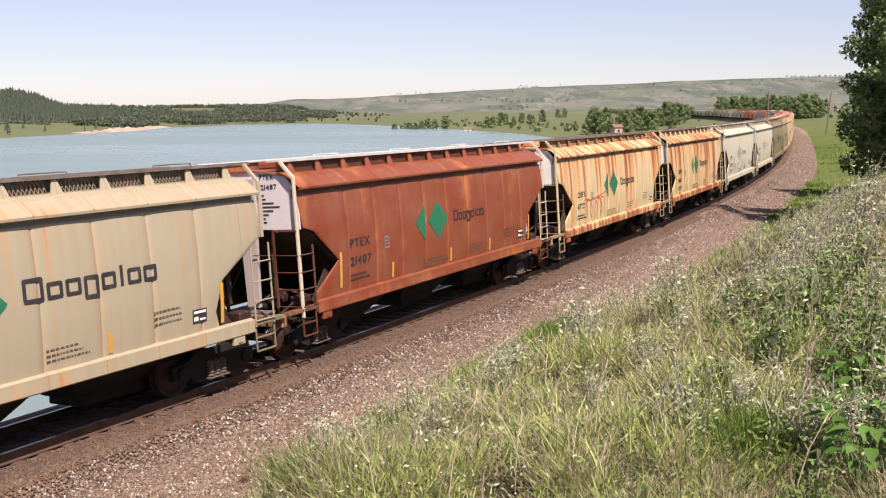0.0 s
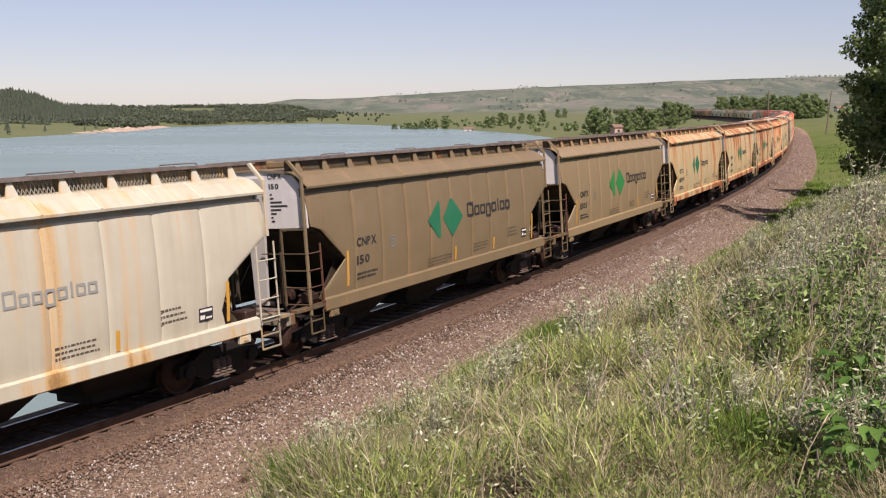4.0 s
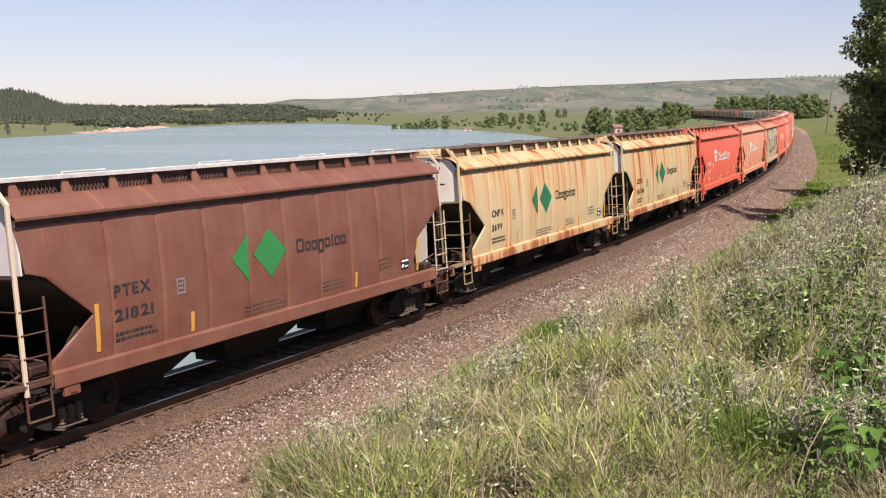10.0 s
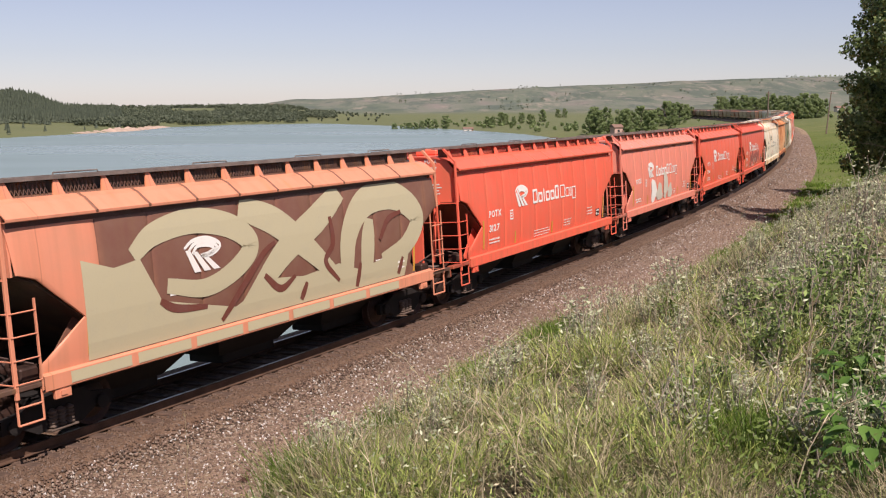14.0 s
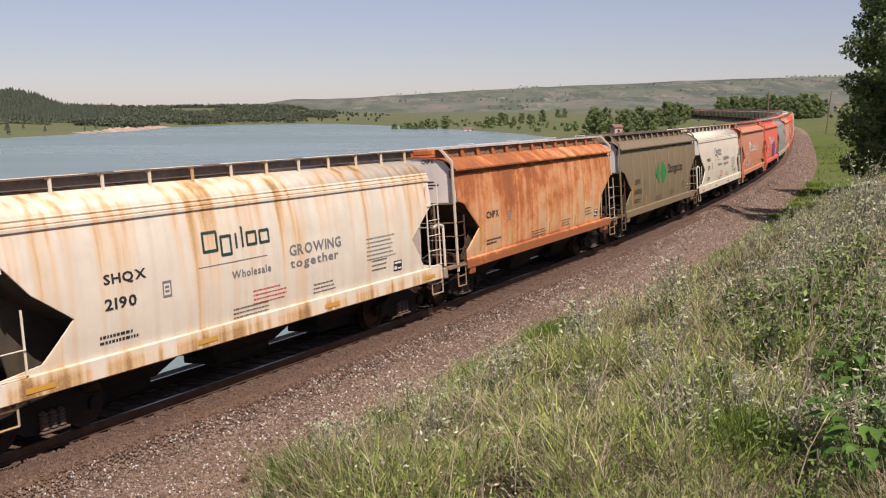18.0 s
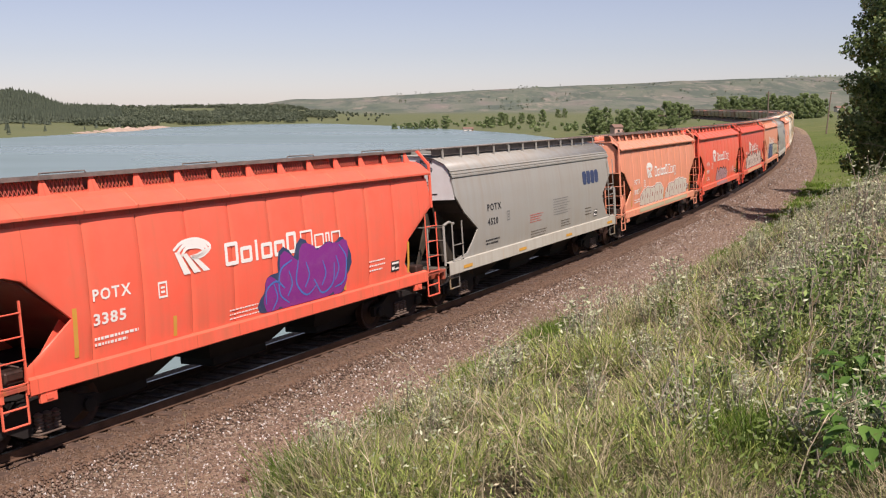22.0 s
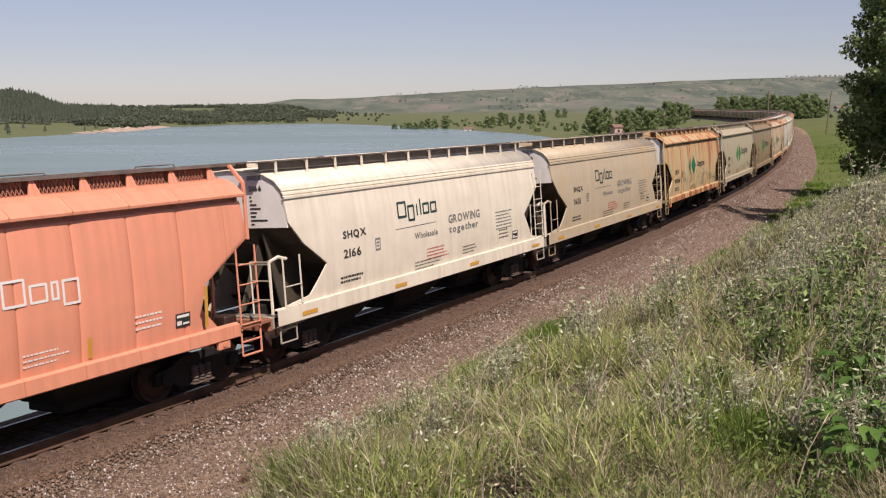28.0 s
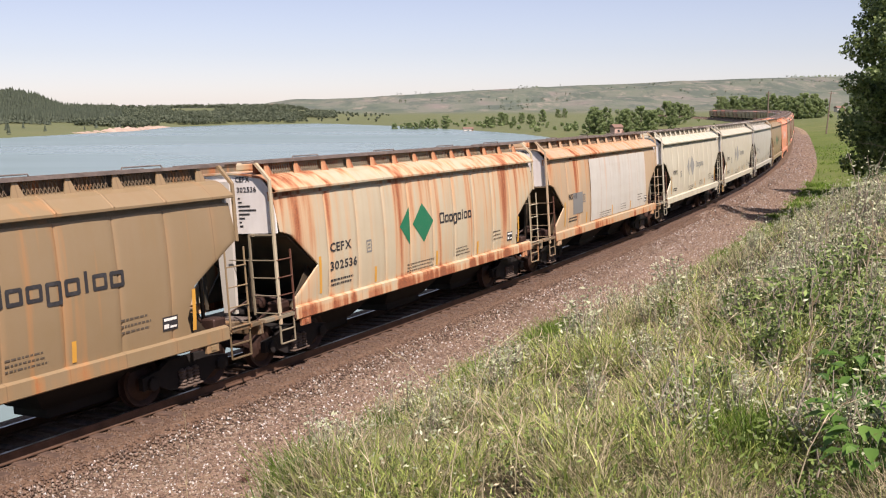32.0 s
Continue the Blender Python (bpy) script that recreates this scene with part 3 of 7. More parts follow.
def truck_meshes():
    """Meshes of a two-axle truck, centred between its axles."""
    fr = Shape()
    out = [(-1.12, 0.36), (-1.12, 0.60), (-0.72, 0.66), (-0.45, 0.80), (0.45, 0.80), (0.72, 0.66), (1.12, 0.60), (1.12, 0.36), (0.78, 0.40), (0.45, 0.22), (-0.45, 0.22), (-0.78, 0.40)]
    fr.plate([(x, -0.06, z) for x, z in out], (0, 0.12, 0))
    for x in (-0.89, 0.89):
        fr.turned((x, -0.13, 0.457), (0, 1, 0), [(0, 0.09), (0.01, 0.13), (0.16, 0.14)], 10)
    frame_me = fr.mesh("side_frame", STEEL)
    sp = Shape()
    for x in (-0.17, 0.0, 0.17):
        pr = [(0.25, 0.03)]
        for k in range(5):
            pr += [(0.262 + k * 0.062, 0.062), (0.275 + k * 0.062, 0.084), (0.295 + k * 0.062, 0.084), (0.308 + k * 0.062, 0.062)]
        sp.turned((x, 0, 0), (0, 0, 1), pr + [(0.58, 0.03)], 10)
    sp.box(-0.28, 0.28, -0.10, 0.10, 0.215, 0.25, 0.01)
    wh = Shape()
    for sg in (-1, 1):
        prof = [(-0.075, 0.12), (-0.07, 0.20), (-0.02, 0.34), (-0.055, 0.40), (-0.065, 0.452), (0.055, 0.462), (0.06, 0.487), (0.085, 0.485), (0.09, 0.40), (0.03, 0.34), (0.03, 0.18), (0.08, 0.12)]
        wh.turned((0, sg * 0.735, 0), (0, -sg, 0), prof, 24)
        wh.turned((0, sg * 0.86, 0), (0, sg, 0), [(0, 0.09), (0.1, 0.08)], 8)
        for k in range(3):
            a = k * 2.094
            wh.box(math.cos(a) * 0.05 - 0.018, math.cos(a) * 0.05 + 0.018, min(sg * 0.95, sg * 0.985), max(sg * 0.95, sg * 0.985), math.sin(a) * 0.05 - 0.018, math.sin(a) * 0.05 + 0.018)
    wh.bar((0, -0.95, 0), (0, 0.95, 0), 0.085, 10)
    bo = Shape().box(-0.22, 0.22, -1.0, 1.0, 0.50, 0.74, 0.04).box(-0.75, -0.6, -0.95, 0.95, 0.4, 0.5).box(0.6, 0.75, -0.95, 0.95, 0.4, 0.5)
    return frame_me, sp.mesh("coil_spring", SPRING), wh.mesh("wheelset", WHEEL), bo.mesh("bolster", STEEL)


SIDE_FRAME, SPRINGS, WHEELSET, BOLSTER = truck_meshes()


def add_trucks(car, full=True):
    for x in (-HALF, HALF):
        tk = part("truck", None, car)
        tk.location = (x, 0, 0)
        part("bolster", BOLSTER, tk)
        for sg in (-1, 1):
            f = part("side_frame", SIDE_FRAME, tk)
            f.location = (0, sg * 1.0, 0)
            f.scale = (1, -sg, 1)
            if sg < 0:
                p = part("coil_spring", SPRINGS, tk, "stacked coil springs")
                p.location = (0, -1.09, 0)
        for dx in (-0.89, 0.89):
            w = part("wheelset", WHEELSET, tk, "steel wheels on one axle")
            w.location = (dx, 0, 0.46)


def ladder_mesh(name, mat, x0, x1, y, z0, z1, step, r=0.012, lean=0.0):
    s = Shape()
    for x in (x0, x1):
        s.box(x - 0.018, x + 0.018, y - 0.010, y + 0.010, z0, z1)
    n = int((z1 - z0) / step)
    for k in range(n):
        z = z0 + 0.12 + k * step
        s.bar((x0, y - 0.03, z), (x1, y - 0.03, z), r, 6)
    return s.mesh(name, mat)


def build_flat_hopper():
    """The square-shouldered potash hopper: eleven welded plates a side, three bays, open ends."""
    car = empty("hopper_car")
    P = PAINT
    seams = [0.0] + [0.55 + 1.185 * i for i in range(1, 10)] + [13.1]
    for a, b in zip(seams[:-1], seams[1:]):
        part("side_panel", side_sheet("side_panel", a, b, P), car)
    part("side_wall", side_sheet("side_wall", 0.0, 13.1, P, sgn=1, groove=0), car)
    # eaves: a folded plate that overhangs the side and casts the dark line under it
    for sg in (-1, 1):
        prof = [(sg * 1.38, 3.785), (sg * 1.645, 3.785), (sg * 1.65, 3.83), (sg * 1.36, 4.06), (sg * 1.20, 4.13)]
        part("eave", loft(prof, -0.04, 12.98, "eave", P, 0.012), car)
        part("eave_channel", Shape().box(0.0 - XC, 12.95 - XC, sg * 1.40 - 0.02, sg * 1.40 + 0.02, 3.60, 3.80).mesh("eave_channel", P), car)
    wl = Shape()
    prof = [(-1.645, 3.785), (-1.65, 3.83), (-1.36, 4.06), (-1.20, 4.13)]
    for x in seams[1:-1]:
        for (y0, z0), (y1, z1) in zip(prof[:-1], prof[1:]):
            wl.add([(x - 0.035 - XC, y0, z0 + 0.002), (x - XC, y0 - 0.004, z0 + 0.020), (x + 0.035 - XC, y0, z0 + 0.002), (x - 0.035 - XC, y1, z1 + 0.002), (x - XC, y1 - 0.004, z1 + 0.020), (x + 0.035 - XC, y1, z1 + 0.002)],
                   [(0, 1, 4, 3), (1, 2, 5, 4), (0, 2, 1), (3, 4, 5), (0, 3, 5, 2)])
    part("eave_weld", wl.mesh("eave_weld", P), car)
    roof = [(-1.21, 4.125), (-0.9, 4.19), (-0.4, 4.235), (0.4, 4.235), (0.9, 4.19), (1.21, 4.125)]
    part("roof", loft(roof, -0.02, 12.96, "roof", P, 0.04), car)
    # roof walks on triangular brackets, hatches between them
    xs = [0.35 + 1.0208 * i for i in range(13)]
    br = Shape().plate([(-0.13, 0, 0), (0.13, 0, 0), (0.035, 0, 0.30), (-0.035, 0, 0.30)], (0, 0.03, 0)).mesh("bracket", P)
    for i, x in enumerate(xs):
        o = part("bracket", br, car)
        o.location = (x - XC, -1.19, 4.125)
        o.rotation_euler = (radians(-14), 0, 0)
    for sg in (-1, 1):
        w = Shape()
        w.box(-0.06 - XC, 13.30 - XC, sg * 0.98 - 0.17, sg * 0.98 + 0.17, 4.405, 4.43)
        w.box(-0.06 - XC, 13.30 - XC, sg * 1.16 - 0.012, sg * 1.16 + 0.012, 4.39, 4.45)
        part("roof_walk", w.mesh("roof_walk", GRATE), car, "steel grating walkway")
    g = Shape()
    for i, (a, b) in enumerate(zip(xs[:-1], xs[1:])):
        n = 9
        for k in range(n):
            u0 = a + 0.14 + (b - a - 0.28) * k / n
            u1 = a + 0.14 + (b - a - 0.28) * (k + 1) / n
            for p, q in ((u0, u1), (u1, u0)):
                g.bar((p - XC, -1.10, 4.15), (q - XC, -1.05, 4.405), 0.008, 4)
    part("walk_lattice", g.mesh("walk_lattice", P), car, "diamond-mesh walkway skirt")
    for sg in (-1, 1):
        part("roof_coaming", Shape().box(0.2 - XC, 12.75 - XC, sg * 0.9 - 0.03, sg * 0.9 + 0.03, 4.17, 4.40, 0.01).mesh("roof_coaming", P), car)
    for x in (1.6, 4.0, 6.5, 9.0, 11.4):
        h = Shape().box(x - 0.55 - XC, x + 0.55 - XC, -0.36, 0.36, 4.22, 4.42, 0.05)
        part("roof_hatch", h.mesh("roof_hatch", P), car)
    gr = Shape().path([(-0.5, 0, 0), (-0.48, 0, 0.07), (0.45, 0, 0.07), (0.5, 0, 0)], 0.014, 5).mesh("grab_rail", GRATE)
    for x in (1.9, 5.2, 8.4, 11.3):
        part("grab_rail", gr, car).location = (x - XC, -1.02, 4.43)
    # ends: upright sheet, slope sheet below it, corner posts, platform
    for end in (0, 1):
        X = (lambda x: x - XC) if not end else (lambda x: 12.95 - x - XC)
        e = Shape()
        yz = [(side_y(z) - 0.05, z) for z in (2.92, 3.3, 3.77)] + [(1.2, 4.10), (0.4, 4.2)]
        ring = [(X(0.02), -y, z) for y, z in yz] + [(X(0.02), y, z) for y, z in reversed(yz)]
        e.plate(ring, (0.04 if not end else -0.04, 0, 0))
        part("end_sheet", e.mesh("end_sheet", P), car)
        s = Shape()
        line = [(0.03, 2.96), (0.40, 2.80), (1.33, 2.08), (2.35, 1.20)]
        s.plate([(X(a), -1.5, z) for a, z in line] + [(X(a + 0.03), -1.5, z + 0.04) for a, z in reversed(line)], (0, 3.0, 0))
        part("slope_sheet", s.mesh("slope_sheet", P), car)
        for sg in (-1, 1):
            # leading corners: one post from sill to roof walk that carries the rungs of both ladders; trailing corners: a bent strap and a ladder of its own
            c = Shape()
            px, low = (-0.10, 1.0) if not end else (-0.12, 2.9)
            c.box(min(X(px + 0.035), X(px - 0.035)), max(X(px + 0.035), X(px - 0.035)), sg * 1.55 - 0.03, sg * 1.55 + 0.03, low, 4.05, 0.008)
            c.plate([(X(px + 0.035), sg * 1.52, 4.03), (X(px - 0.035), sg * 1.52, 4.03), (X(px - 0.035), sg * 1.18, 4.40), (X(px + 0.035), sg * 1.18, 4.40)], (0, sg * 0.06, 0.02))
            part("corner_post", c.mesh("corner_post", P), car)
            if not end:
                ld = Shape().box(X(0.355), X(0.385), sg * 1.57 - 0.018, sg * 1.57 + 0.018, 1.05, 2.55)
                for k in range(4):
                    ld.bar((X(-0.12), sg * 1.585, 1.24 + k * 0.375), (X(0.37), sg * 1.585, 1.24 + k * 0.375), 0.013, 6)
                part("ladder", ld.mesh("ladder", P), car)
            else:
                part("ladder", ladder_mesh("ladder", P, X(-0.27), X(0.28), sg * 1.57, 1.1, 2.78, 0.40, 0.014), car)
            a_, b_ = (-0.10, 0.37) if not end else (-0.30, 0.26)
            st = Shape().path([(X(a_), sg * 1.53, 1.15), (X(a_), sg * 1.53, 0.58), (X(b_), sg * 1.53, 0.58), (X(b_), sg * 1.53, 1.15)], 0.022, 5)
            st.bar((X(a_), sg * 1.53, 0.86), (X(b_), sg * 1.53, 0.86), 0.02, 5)
            part("sill_step", st.mesh("sill_step", P), car)
        # end ladder, hand rails, platform and end sill
        el = Shape()
        if not end:
            el.box(X(-0.17), X(-0.13), -0.945, -0.905, 1.2, 2.92)
            el.box(X(-0.15), X(0.02), -0.94, -0.91, 2.86, 2.92)
            el.box(X(-0.16), X(-0.11), -1.55, -0.92, 2.885, 2.915)
            for k in range(4):
                el.bar((X(-0.15), -0.925, 1.24 + k * 0.375), (X(-0.15), -1.56, 1.24 + k * 0.375), 0.013, 5)
            el.bar((X(-0.15), -0.925, 2.365), (X(-0.12), -0.3, 2.365), 0.014, 5)
        else:
            for y in (0.35, 1.15):
                el.box(min(X(-0.34), X(-0.38)), max(X(-0.34), X(-0.38)), y - 0.018, y + 0.018, 1.2, 2.95)
            for k in range(4):
                el.bar((X(-0.36), 0.35, 1.5 + k * 0.4), (X(-0.36), 1.15, 1.5 + k * 0.4), 0.014, 5)
        part("end_ladder", el.mesh("end_ladder", P), car)
        pl = Shape().box(min(X(-0.74), X(-0.60)), max(X(-0.74), X(-0.60)), -1.5, 1.5, 0.90, 1.15, 0.02)
        pl.box(min(X(-0.62), X(0.45)), max(X(-0.62), X(0.45)), -1.58, -1.38, 1.12, 1.2, 0.01).box(min(X(-0.62), X(0.45)), max(X(-0.62), X(0.45)), 1.38, 1.58, 1.12, 1.2, 0.01)
        part("end_platform", pl.mesh("end_platform", P), car)
        if not end:
            dk = Shape()
            for k in range(4):
                dk.box(X(-0.62 + k * 0.085), X(-0.56 + k * 0.085), -0.95, 0.35, 1.155, 1.18)
            part("crossover_step", dk.mesh("crossover_step", GRATE), car, "slatted steel step across the end")
        # brake gear under the end: pipes, a cylinder and levers
        bg = Shape().path([(X(-0.5), -1.1, 1.05), (X(0.3), -1.05, 1.3), (X(0.9), -0.9, 1.35)], 0.028, 6).path([(X(-0.2), -0.2, 1.2), (X(0.3), -0.6, 1.55), (X(0.6), -1.1, 1.4)], 0.022, 6)
        bg.box(min(X(0.15), X(0.5)), max(X(0.15), X(0.5)), -1.35, -1.0, 1.2, 1.42, 0.03).turned((X(0.35), -0.75, 1.38), (0, 1, 0), [(0, 0.06), (0.03, 0.13), (0.3, 0.13), (0.34, 0.06)], 10)
        part("brake_rigging", bg.mesh("brake_rigging", WHEEL), car, "rusty brake pipes and valve")
        cp = Shape().box(min(X(-0.72), X(-0.60)), max(X(-0.72), X(-0.60)), -0.2, 0.2, 0.7, 1.05, 0.02)
        cp.box(min(X(-1.02), X(-0.6)), max(X(-1.02), X(-0.6)), -0.09, 0.09, 0.76, 0.94, 0.03)
        cp.path([(X(-0.66), 0.15, 0.95), (X(-0.72), 0.3, 0.62), (X(-0.72), 0.1, 0.5)], 0.03, 6)
        part("coupler", cp.mesh("coupler", STEEL), car)
        if not end:
            col = Shape().plate([(-0.07 - XC, -0.42, 4.05), (-0.07 - XC, 0.10, 4.05), (-0.07 - XC, 0.02, 1.18), (-0.07 - XC, -0.32, 1.18)], (0.08, 0, 0))
            part("end_column", col.mesh("end_column", P), car)
        for sg in (-1, 1):
            g = Shape().plate([(X(0.62), sg * 1.22, 1.23), (X(1.35), sg * 1.22, 2.06), (X(2.25), sg * 1.22, 1.23)], (0, sg * 0.03, 0))
            part("end_web", g.mesh("end_web", P), car)
        for y in (-0.62, 0.62):
            d = Shape().bar((X(0.05), y, 1.22), (X(0.14), y * 1.15, 2.95), 0.045, 6)
            part("end_strut", d.mesh("end_strut", P), car)
    bw = Shape()
    for k in range(12):
        a, b = k * math.pi / 6, (k + 1) * math.pi / 6
        bw.bar((13.05 - XC, 0.75 + 0.26 * math.cos(a), 2.1 + 0.26 * math.sin(a)), (13.05 - XC, 0.75 + 0.26 * math.cos(b), 2.1 + 0.26 * math.sin(b)), 0.02, 5)
        if k % 3 == 0:
            bw.bar((13.05 - XC, 0.75, 2.1), (13.05 - XC, 0.75 + 0.26 * math.cos(a), 2.1 + 0.26 * math.sin(a)), 0.014, 5)
    bw.box(12.80 - XC, 13.02 - XC, 0.58, 0.92, 1.9, 2.3, 0.02).box(12.88 - XC, 12.98 - XC, 0.70, 0.80, 1.2, 1.95)
    part("brake_wheel", bw.mesh("brake_wheel", STEEL), car, "hand brake wheel and gear box")
    rs = Shape().turned((12.35 - XC, -0.5, 1.55), (0, 1, 0), [(0, 0.05), (0.04, 0.2), (0.9, 0.2), (0.95, 0.05)], 12)
    part("air_reservoir", rs.mesh("air_reservoir", STEEL), car, "brake air tank")
    # side sills: a channel that stands out under the plates
    for sg in (-1, 1):
        prof = [(sg * 1.50, 1.30), (sg * 1.60, 1.26), (sg * 1.60, 1.02), (sg * 1.52, 0.99)]
        part("side_sill", loft(prof, 0.40, 12.60, "side_sill", P, 0.01), car)
    for x in (0.75, 12.15):
        lug = Shape().box(x - 0.16 - XC, x + 0.16 - XC, -1.58, -1.50, 0.84, 1.02, 0.01)
        lug.box(x - 0.06 - XC, x + 0.06 - XC, -1.60, -1.57, 0.89, 0.97)
        part("jacking_pad", lug.mesh("jacking_pad", P), car)
    # centre sill and discharge bays
    cs = Shape().box(-0.6 - XC, 13.55 - XC, -0.22, 0.22, 0.82, 1.2, 0.02)
    part("centre_sill", cs.mesh("centre_sill", STEEL), car)
    for x in (2.95, XC, 10.0):
        b = Shape()
        top = [(-1.77, -1.30), (1.77, -1.30), (1.77, 1.30), (-1.77, 1.30)]
        low = [(-0.95, -0.50), (0.95, -0.50), (0.95, 0.50), (-0.95, 0.50)]
        v = [(x - XC + a, c, 1.28) for a, c in top] + [(x - XC + a, c, 0.42) for a, c in low]
        b.add(v, [(3, 2, 1, 0), (4, 5, 6, 7)] + [(i, (i + 1) % 4, 4 + (i + 1) % 4, 4 + i) for i in range(4)])
        b.box(x - 0.85 - XC, x + 0.85 - XC, -0.48, 0.48, 0.24, 0.44, 0.02)
        part("discharge_bay", b.mesh("discharge_bay", STEEL), car, "dark hopper outlet")
    add_trucks(car)
    return car


# round-shouldered car of the fertiliser maker and the lessor: smooth curved sides, low side sill, ribbed eaves
def round_y(z):
    return float(np.interp(z, [0.9, 1.3, 1.8, 2.5, 3.1, 3.6, 3.9], [1.50, 1.53, 1.585, 1.60, 1.57, 1.50, 1.40]))


def build_round_hopper():
    car = empty("hopper_car")
    P = PAINT
    fz = ([1.30, 1.45, 2.07, 2.6, 3.1, 3.62], [-0.60, 0.62, 1.28, 0.48, 0.03, 0.0])
    rz = ([1.30, 1.45, 2.18, 2.75, 2.95, 3.62], [13.3, 12.4, 11.85, 12.6, 12.92, 12.95])
    rows = [1.30, 1.45, 1.7, 2.07, 2.18, 2.4, 2.6, 2.75, 2.95, 3.1, 3.35, 3.62]
    seams = [-0.65, 2.6, 5.2, 7.8, 10.4, 13.35]
    for a, b in zip(seams[:-1], seams[1:]):
        part("side_panel", side_sheet("side_panel", a, b, P, front=fz, rear=rz, groove=0.003, y_of=round_y, rows=rows), car)
    part("side_wall", side_sheet("side_wall", -0.65, 13.35, P, sgn=1, front=fz, rear=rz, groove=0, y_of=round_y, rows=rows), car)
    for sg in (-1, 1):
        prof = [(sg * 1.47, 3.60), (sg * 1.53, 3.61), (sg * 1.53, 3.66), (sg * 1.49, 3.675), (sg * 1.51, 3.70), (sg * 1.50, 3.74), (sg * 1.46, 3.755), (sg * 1.48, 3.79), (sg * 1.45, 3.84)]
        part("eave_rib", loft(prof, -0.02, 12.97, "eave_rib", P, 0.012), car)
    roof = [(-1.46, 3.83), (-1.3, 4.02), (-1.0, 4.17), (-0.5, 4.27), (0, 4.3), (0.5, 4.27), (1.0, 4.17), (1.3, 4.02), (1.46, 3.83)]
    me = loft(roof, -0.02, 12.97, "roof", P, 0.04)
    me.shade_smooth()
    part("roof", me, car)
    for i in range(12):
        x = 0.35 + 1.11 * i
        b = Shape().box(x - 0.025 - XC, x + 0.025 - XC, -1.10, -1.06, 4.12, 4.42).box(x - 0.025 - XC, x + 0.025 - XC, -1.10, -0.55, 4.38, 4.42)
        part("bracket", b.mesh("bracket", P), car)
    for sg in (-1, 1):
        w = Shape().box(-0.3 - XC, 13.2 - XC, sg * 0.85 - 0.25, sg * 0.85 + 0.25, 4.41, 4.435)
        w.box(-0.1 - XC, 13.0 - XC, sg * 0.98 - 0.015, sg * 0.98 + 0.015, 4.24, 4.41)
        part("roof_walk", w.mesh("roof_walk", GRATE), car, "steel grating walkway")
    for k, x in enumerate((2.0, 5.0, 8.0, 11.0)):
        h = Shape().box(x - 0.9 - XC, x + 0.9 - XC, -0.4, 0.4, 4.27, 4.44, 0.04)
        part("roof_hatch", h.mesh("roof_hatch", P), car)
    for end in (0, 1):
        X = (lambda x: x - XC) if not end else (lambda x: 12.95 - x - XC)
        e = Shape()
        yz = [(round_y(z) - 0.05, z) for z in (3.0, 3.3, 3.6, 3.85)] + [(1.25, 4.02), (0.9, 4.18), (0.3, 4.26)]
        e.plate([(X(0.02), -y, z) for y, z in yz] + [(X(0.02), y, z) for y, z in reversed(yz)], (0.04 if not end else -0.04, 0, 0))
        part("end_sheet", e.mesh("end_sheet", P), car)
        s = Shape()
        line = [(0.06, 3.08), (0.46, 2.6), (1.28, 2.07), (2.35, 1.1)]
        s.plate([(X(a), -1.52, z) for a, z in line] + [(X(a + 0.03), -1.52, z + 0.04) for a, z in reversed(line)], (0, 3.04, 0))
        part("slope_sheet", s.mesh("slope_sheet", P), car)
        for y in (-0.55, 0.55):
            d = Shape().plate([(X(-0.55), y, 1.25), (X(-0.40), y, 1.25), (X(0.6), y, 2.55), (X(0.3), y, 2.8)], (0, 0.05, 0))
            part("end_strut", d.mesh("end_strut", P), car)
        for sg in (-1, 1):
            c = Shape().path([(X(-0.65), sg * 1.5, 1.25), (X(-0.65), sg * 1.5, 2.35), (X(-0.35), sg * 1.5, 2.42), (X(-0.1), sg * 1.52, 2.35)], 0.035, 6)
            part("grab_rail", c.mesh("grab_rail", P), car)
            top = 2.4 if not end else 3.5
            part("ladder", ladder_mesh("ladder", P, X(-0.30), X(0.28), sg * 1.58, 1.25, top, 0.40), car)
            st = Shape().path([(X(-0.45), sg * 1.5, 1.15), (X(-0.45), sg * 1.5, 0.58), (X(0.1), sg * 1.5, 0.58), (X(0.1), sg * 1.5, 1.15)], 0.022, 5)
            st.bar((X(-0.45), sg * 1.5, 0.86), (X(0.1), sg * 1.5, 0.86), 0.02, 5)
            part("sill_step", st.mesh("sill_step", P), car)
        # plate added to make the shaded hollow under the end dark
        wb = Shape().plate([(X(0.08), -0.8, 2.9), (X(1.28), -0.8, 2.07), (X(2.3), -0.8, 1.2), (X(0.5), -0.8, 1.2)], (0, 0.04, 0))
        part("end_web", wb.mesh("end_web", P), car)
        for y in (-1.5, -1.0):
            g = Shape().bar((X(-0.66), y, 1.25), (X(-0.66), y, 2.35), 0.022, 5)
            part("end_rail", g.mesh("end_rail", P), car)
        g = Shape()
        for k in range(3):
            g.bar((X(-0.66), -1.5, 1.55 + 0.4 * k), (X(-0.66), -1.0, 1.55 + 0.4 * k), 0.018, 5)
        g.bar((X(-0.66), 1.5, 2.3), (X(-0.66), -1.5, 2.3), 0.02, 5)
        part("end_ladder", g.mesh("end_ladder", P), car)
        pl = Shape().box(min(X(-0.74), X(-0.36)), max(X(-0.74), X(-0.36)), -1.45, 1.45, 1.15, 1.19, 0.01)
        pl.box(min(X(-0.74), X(-0.60)), max(X(-0.74), X(-0.60)), -1.5, 1.5, 0.92, 1.2, 0.02)
        part("end_platform", pl.mesh("end_platform", P), car)
        cp = Shape().box(min(X(-0.72), X(-0.60)), max(X(-0.72), X(-0.60)), -0.2, 0.2, 0.7, 1.05, 0.02)
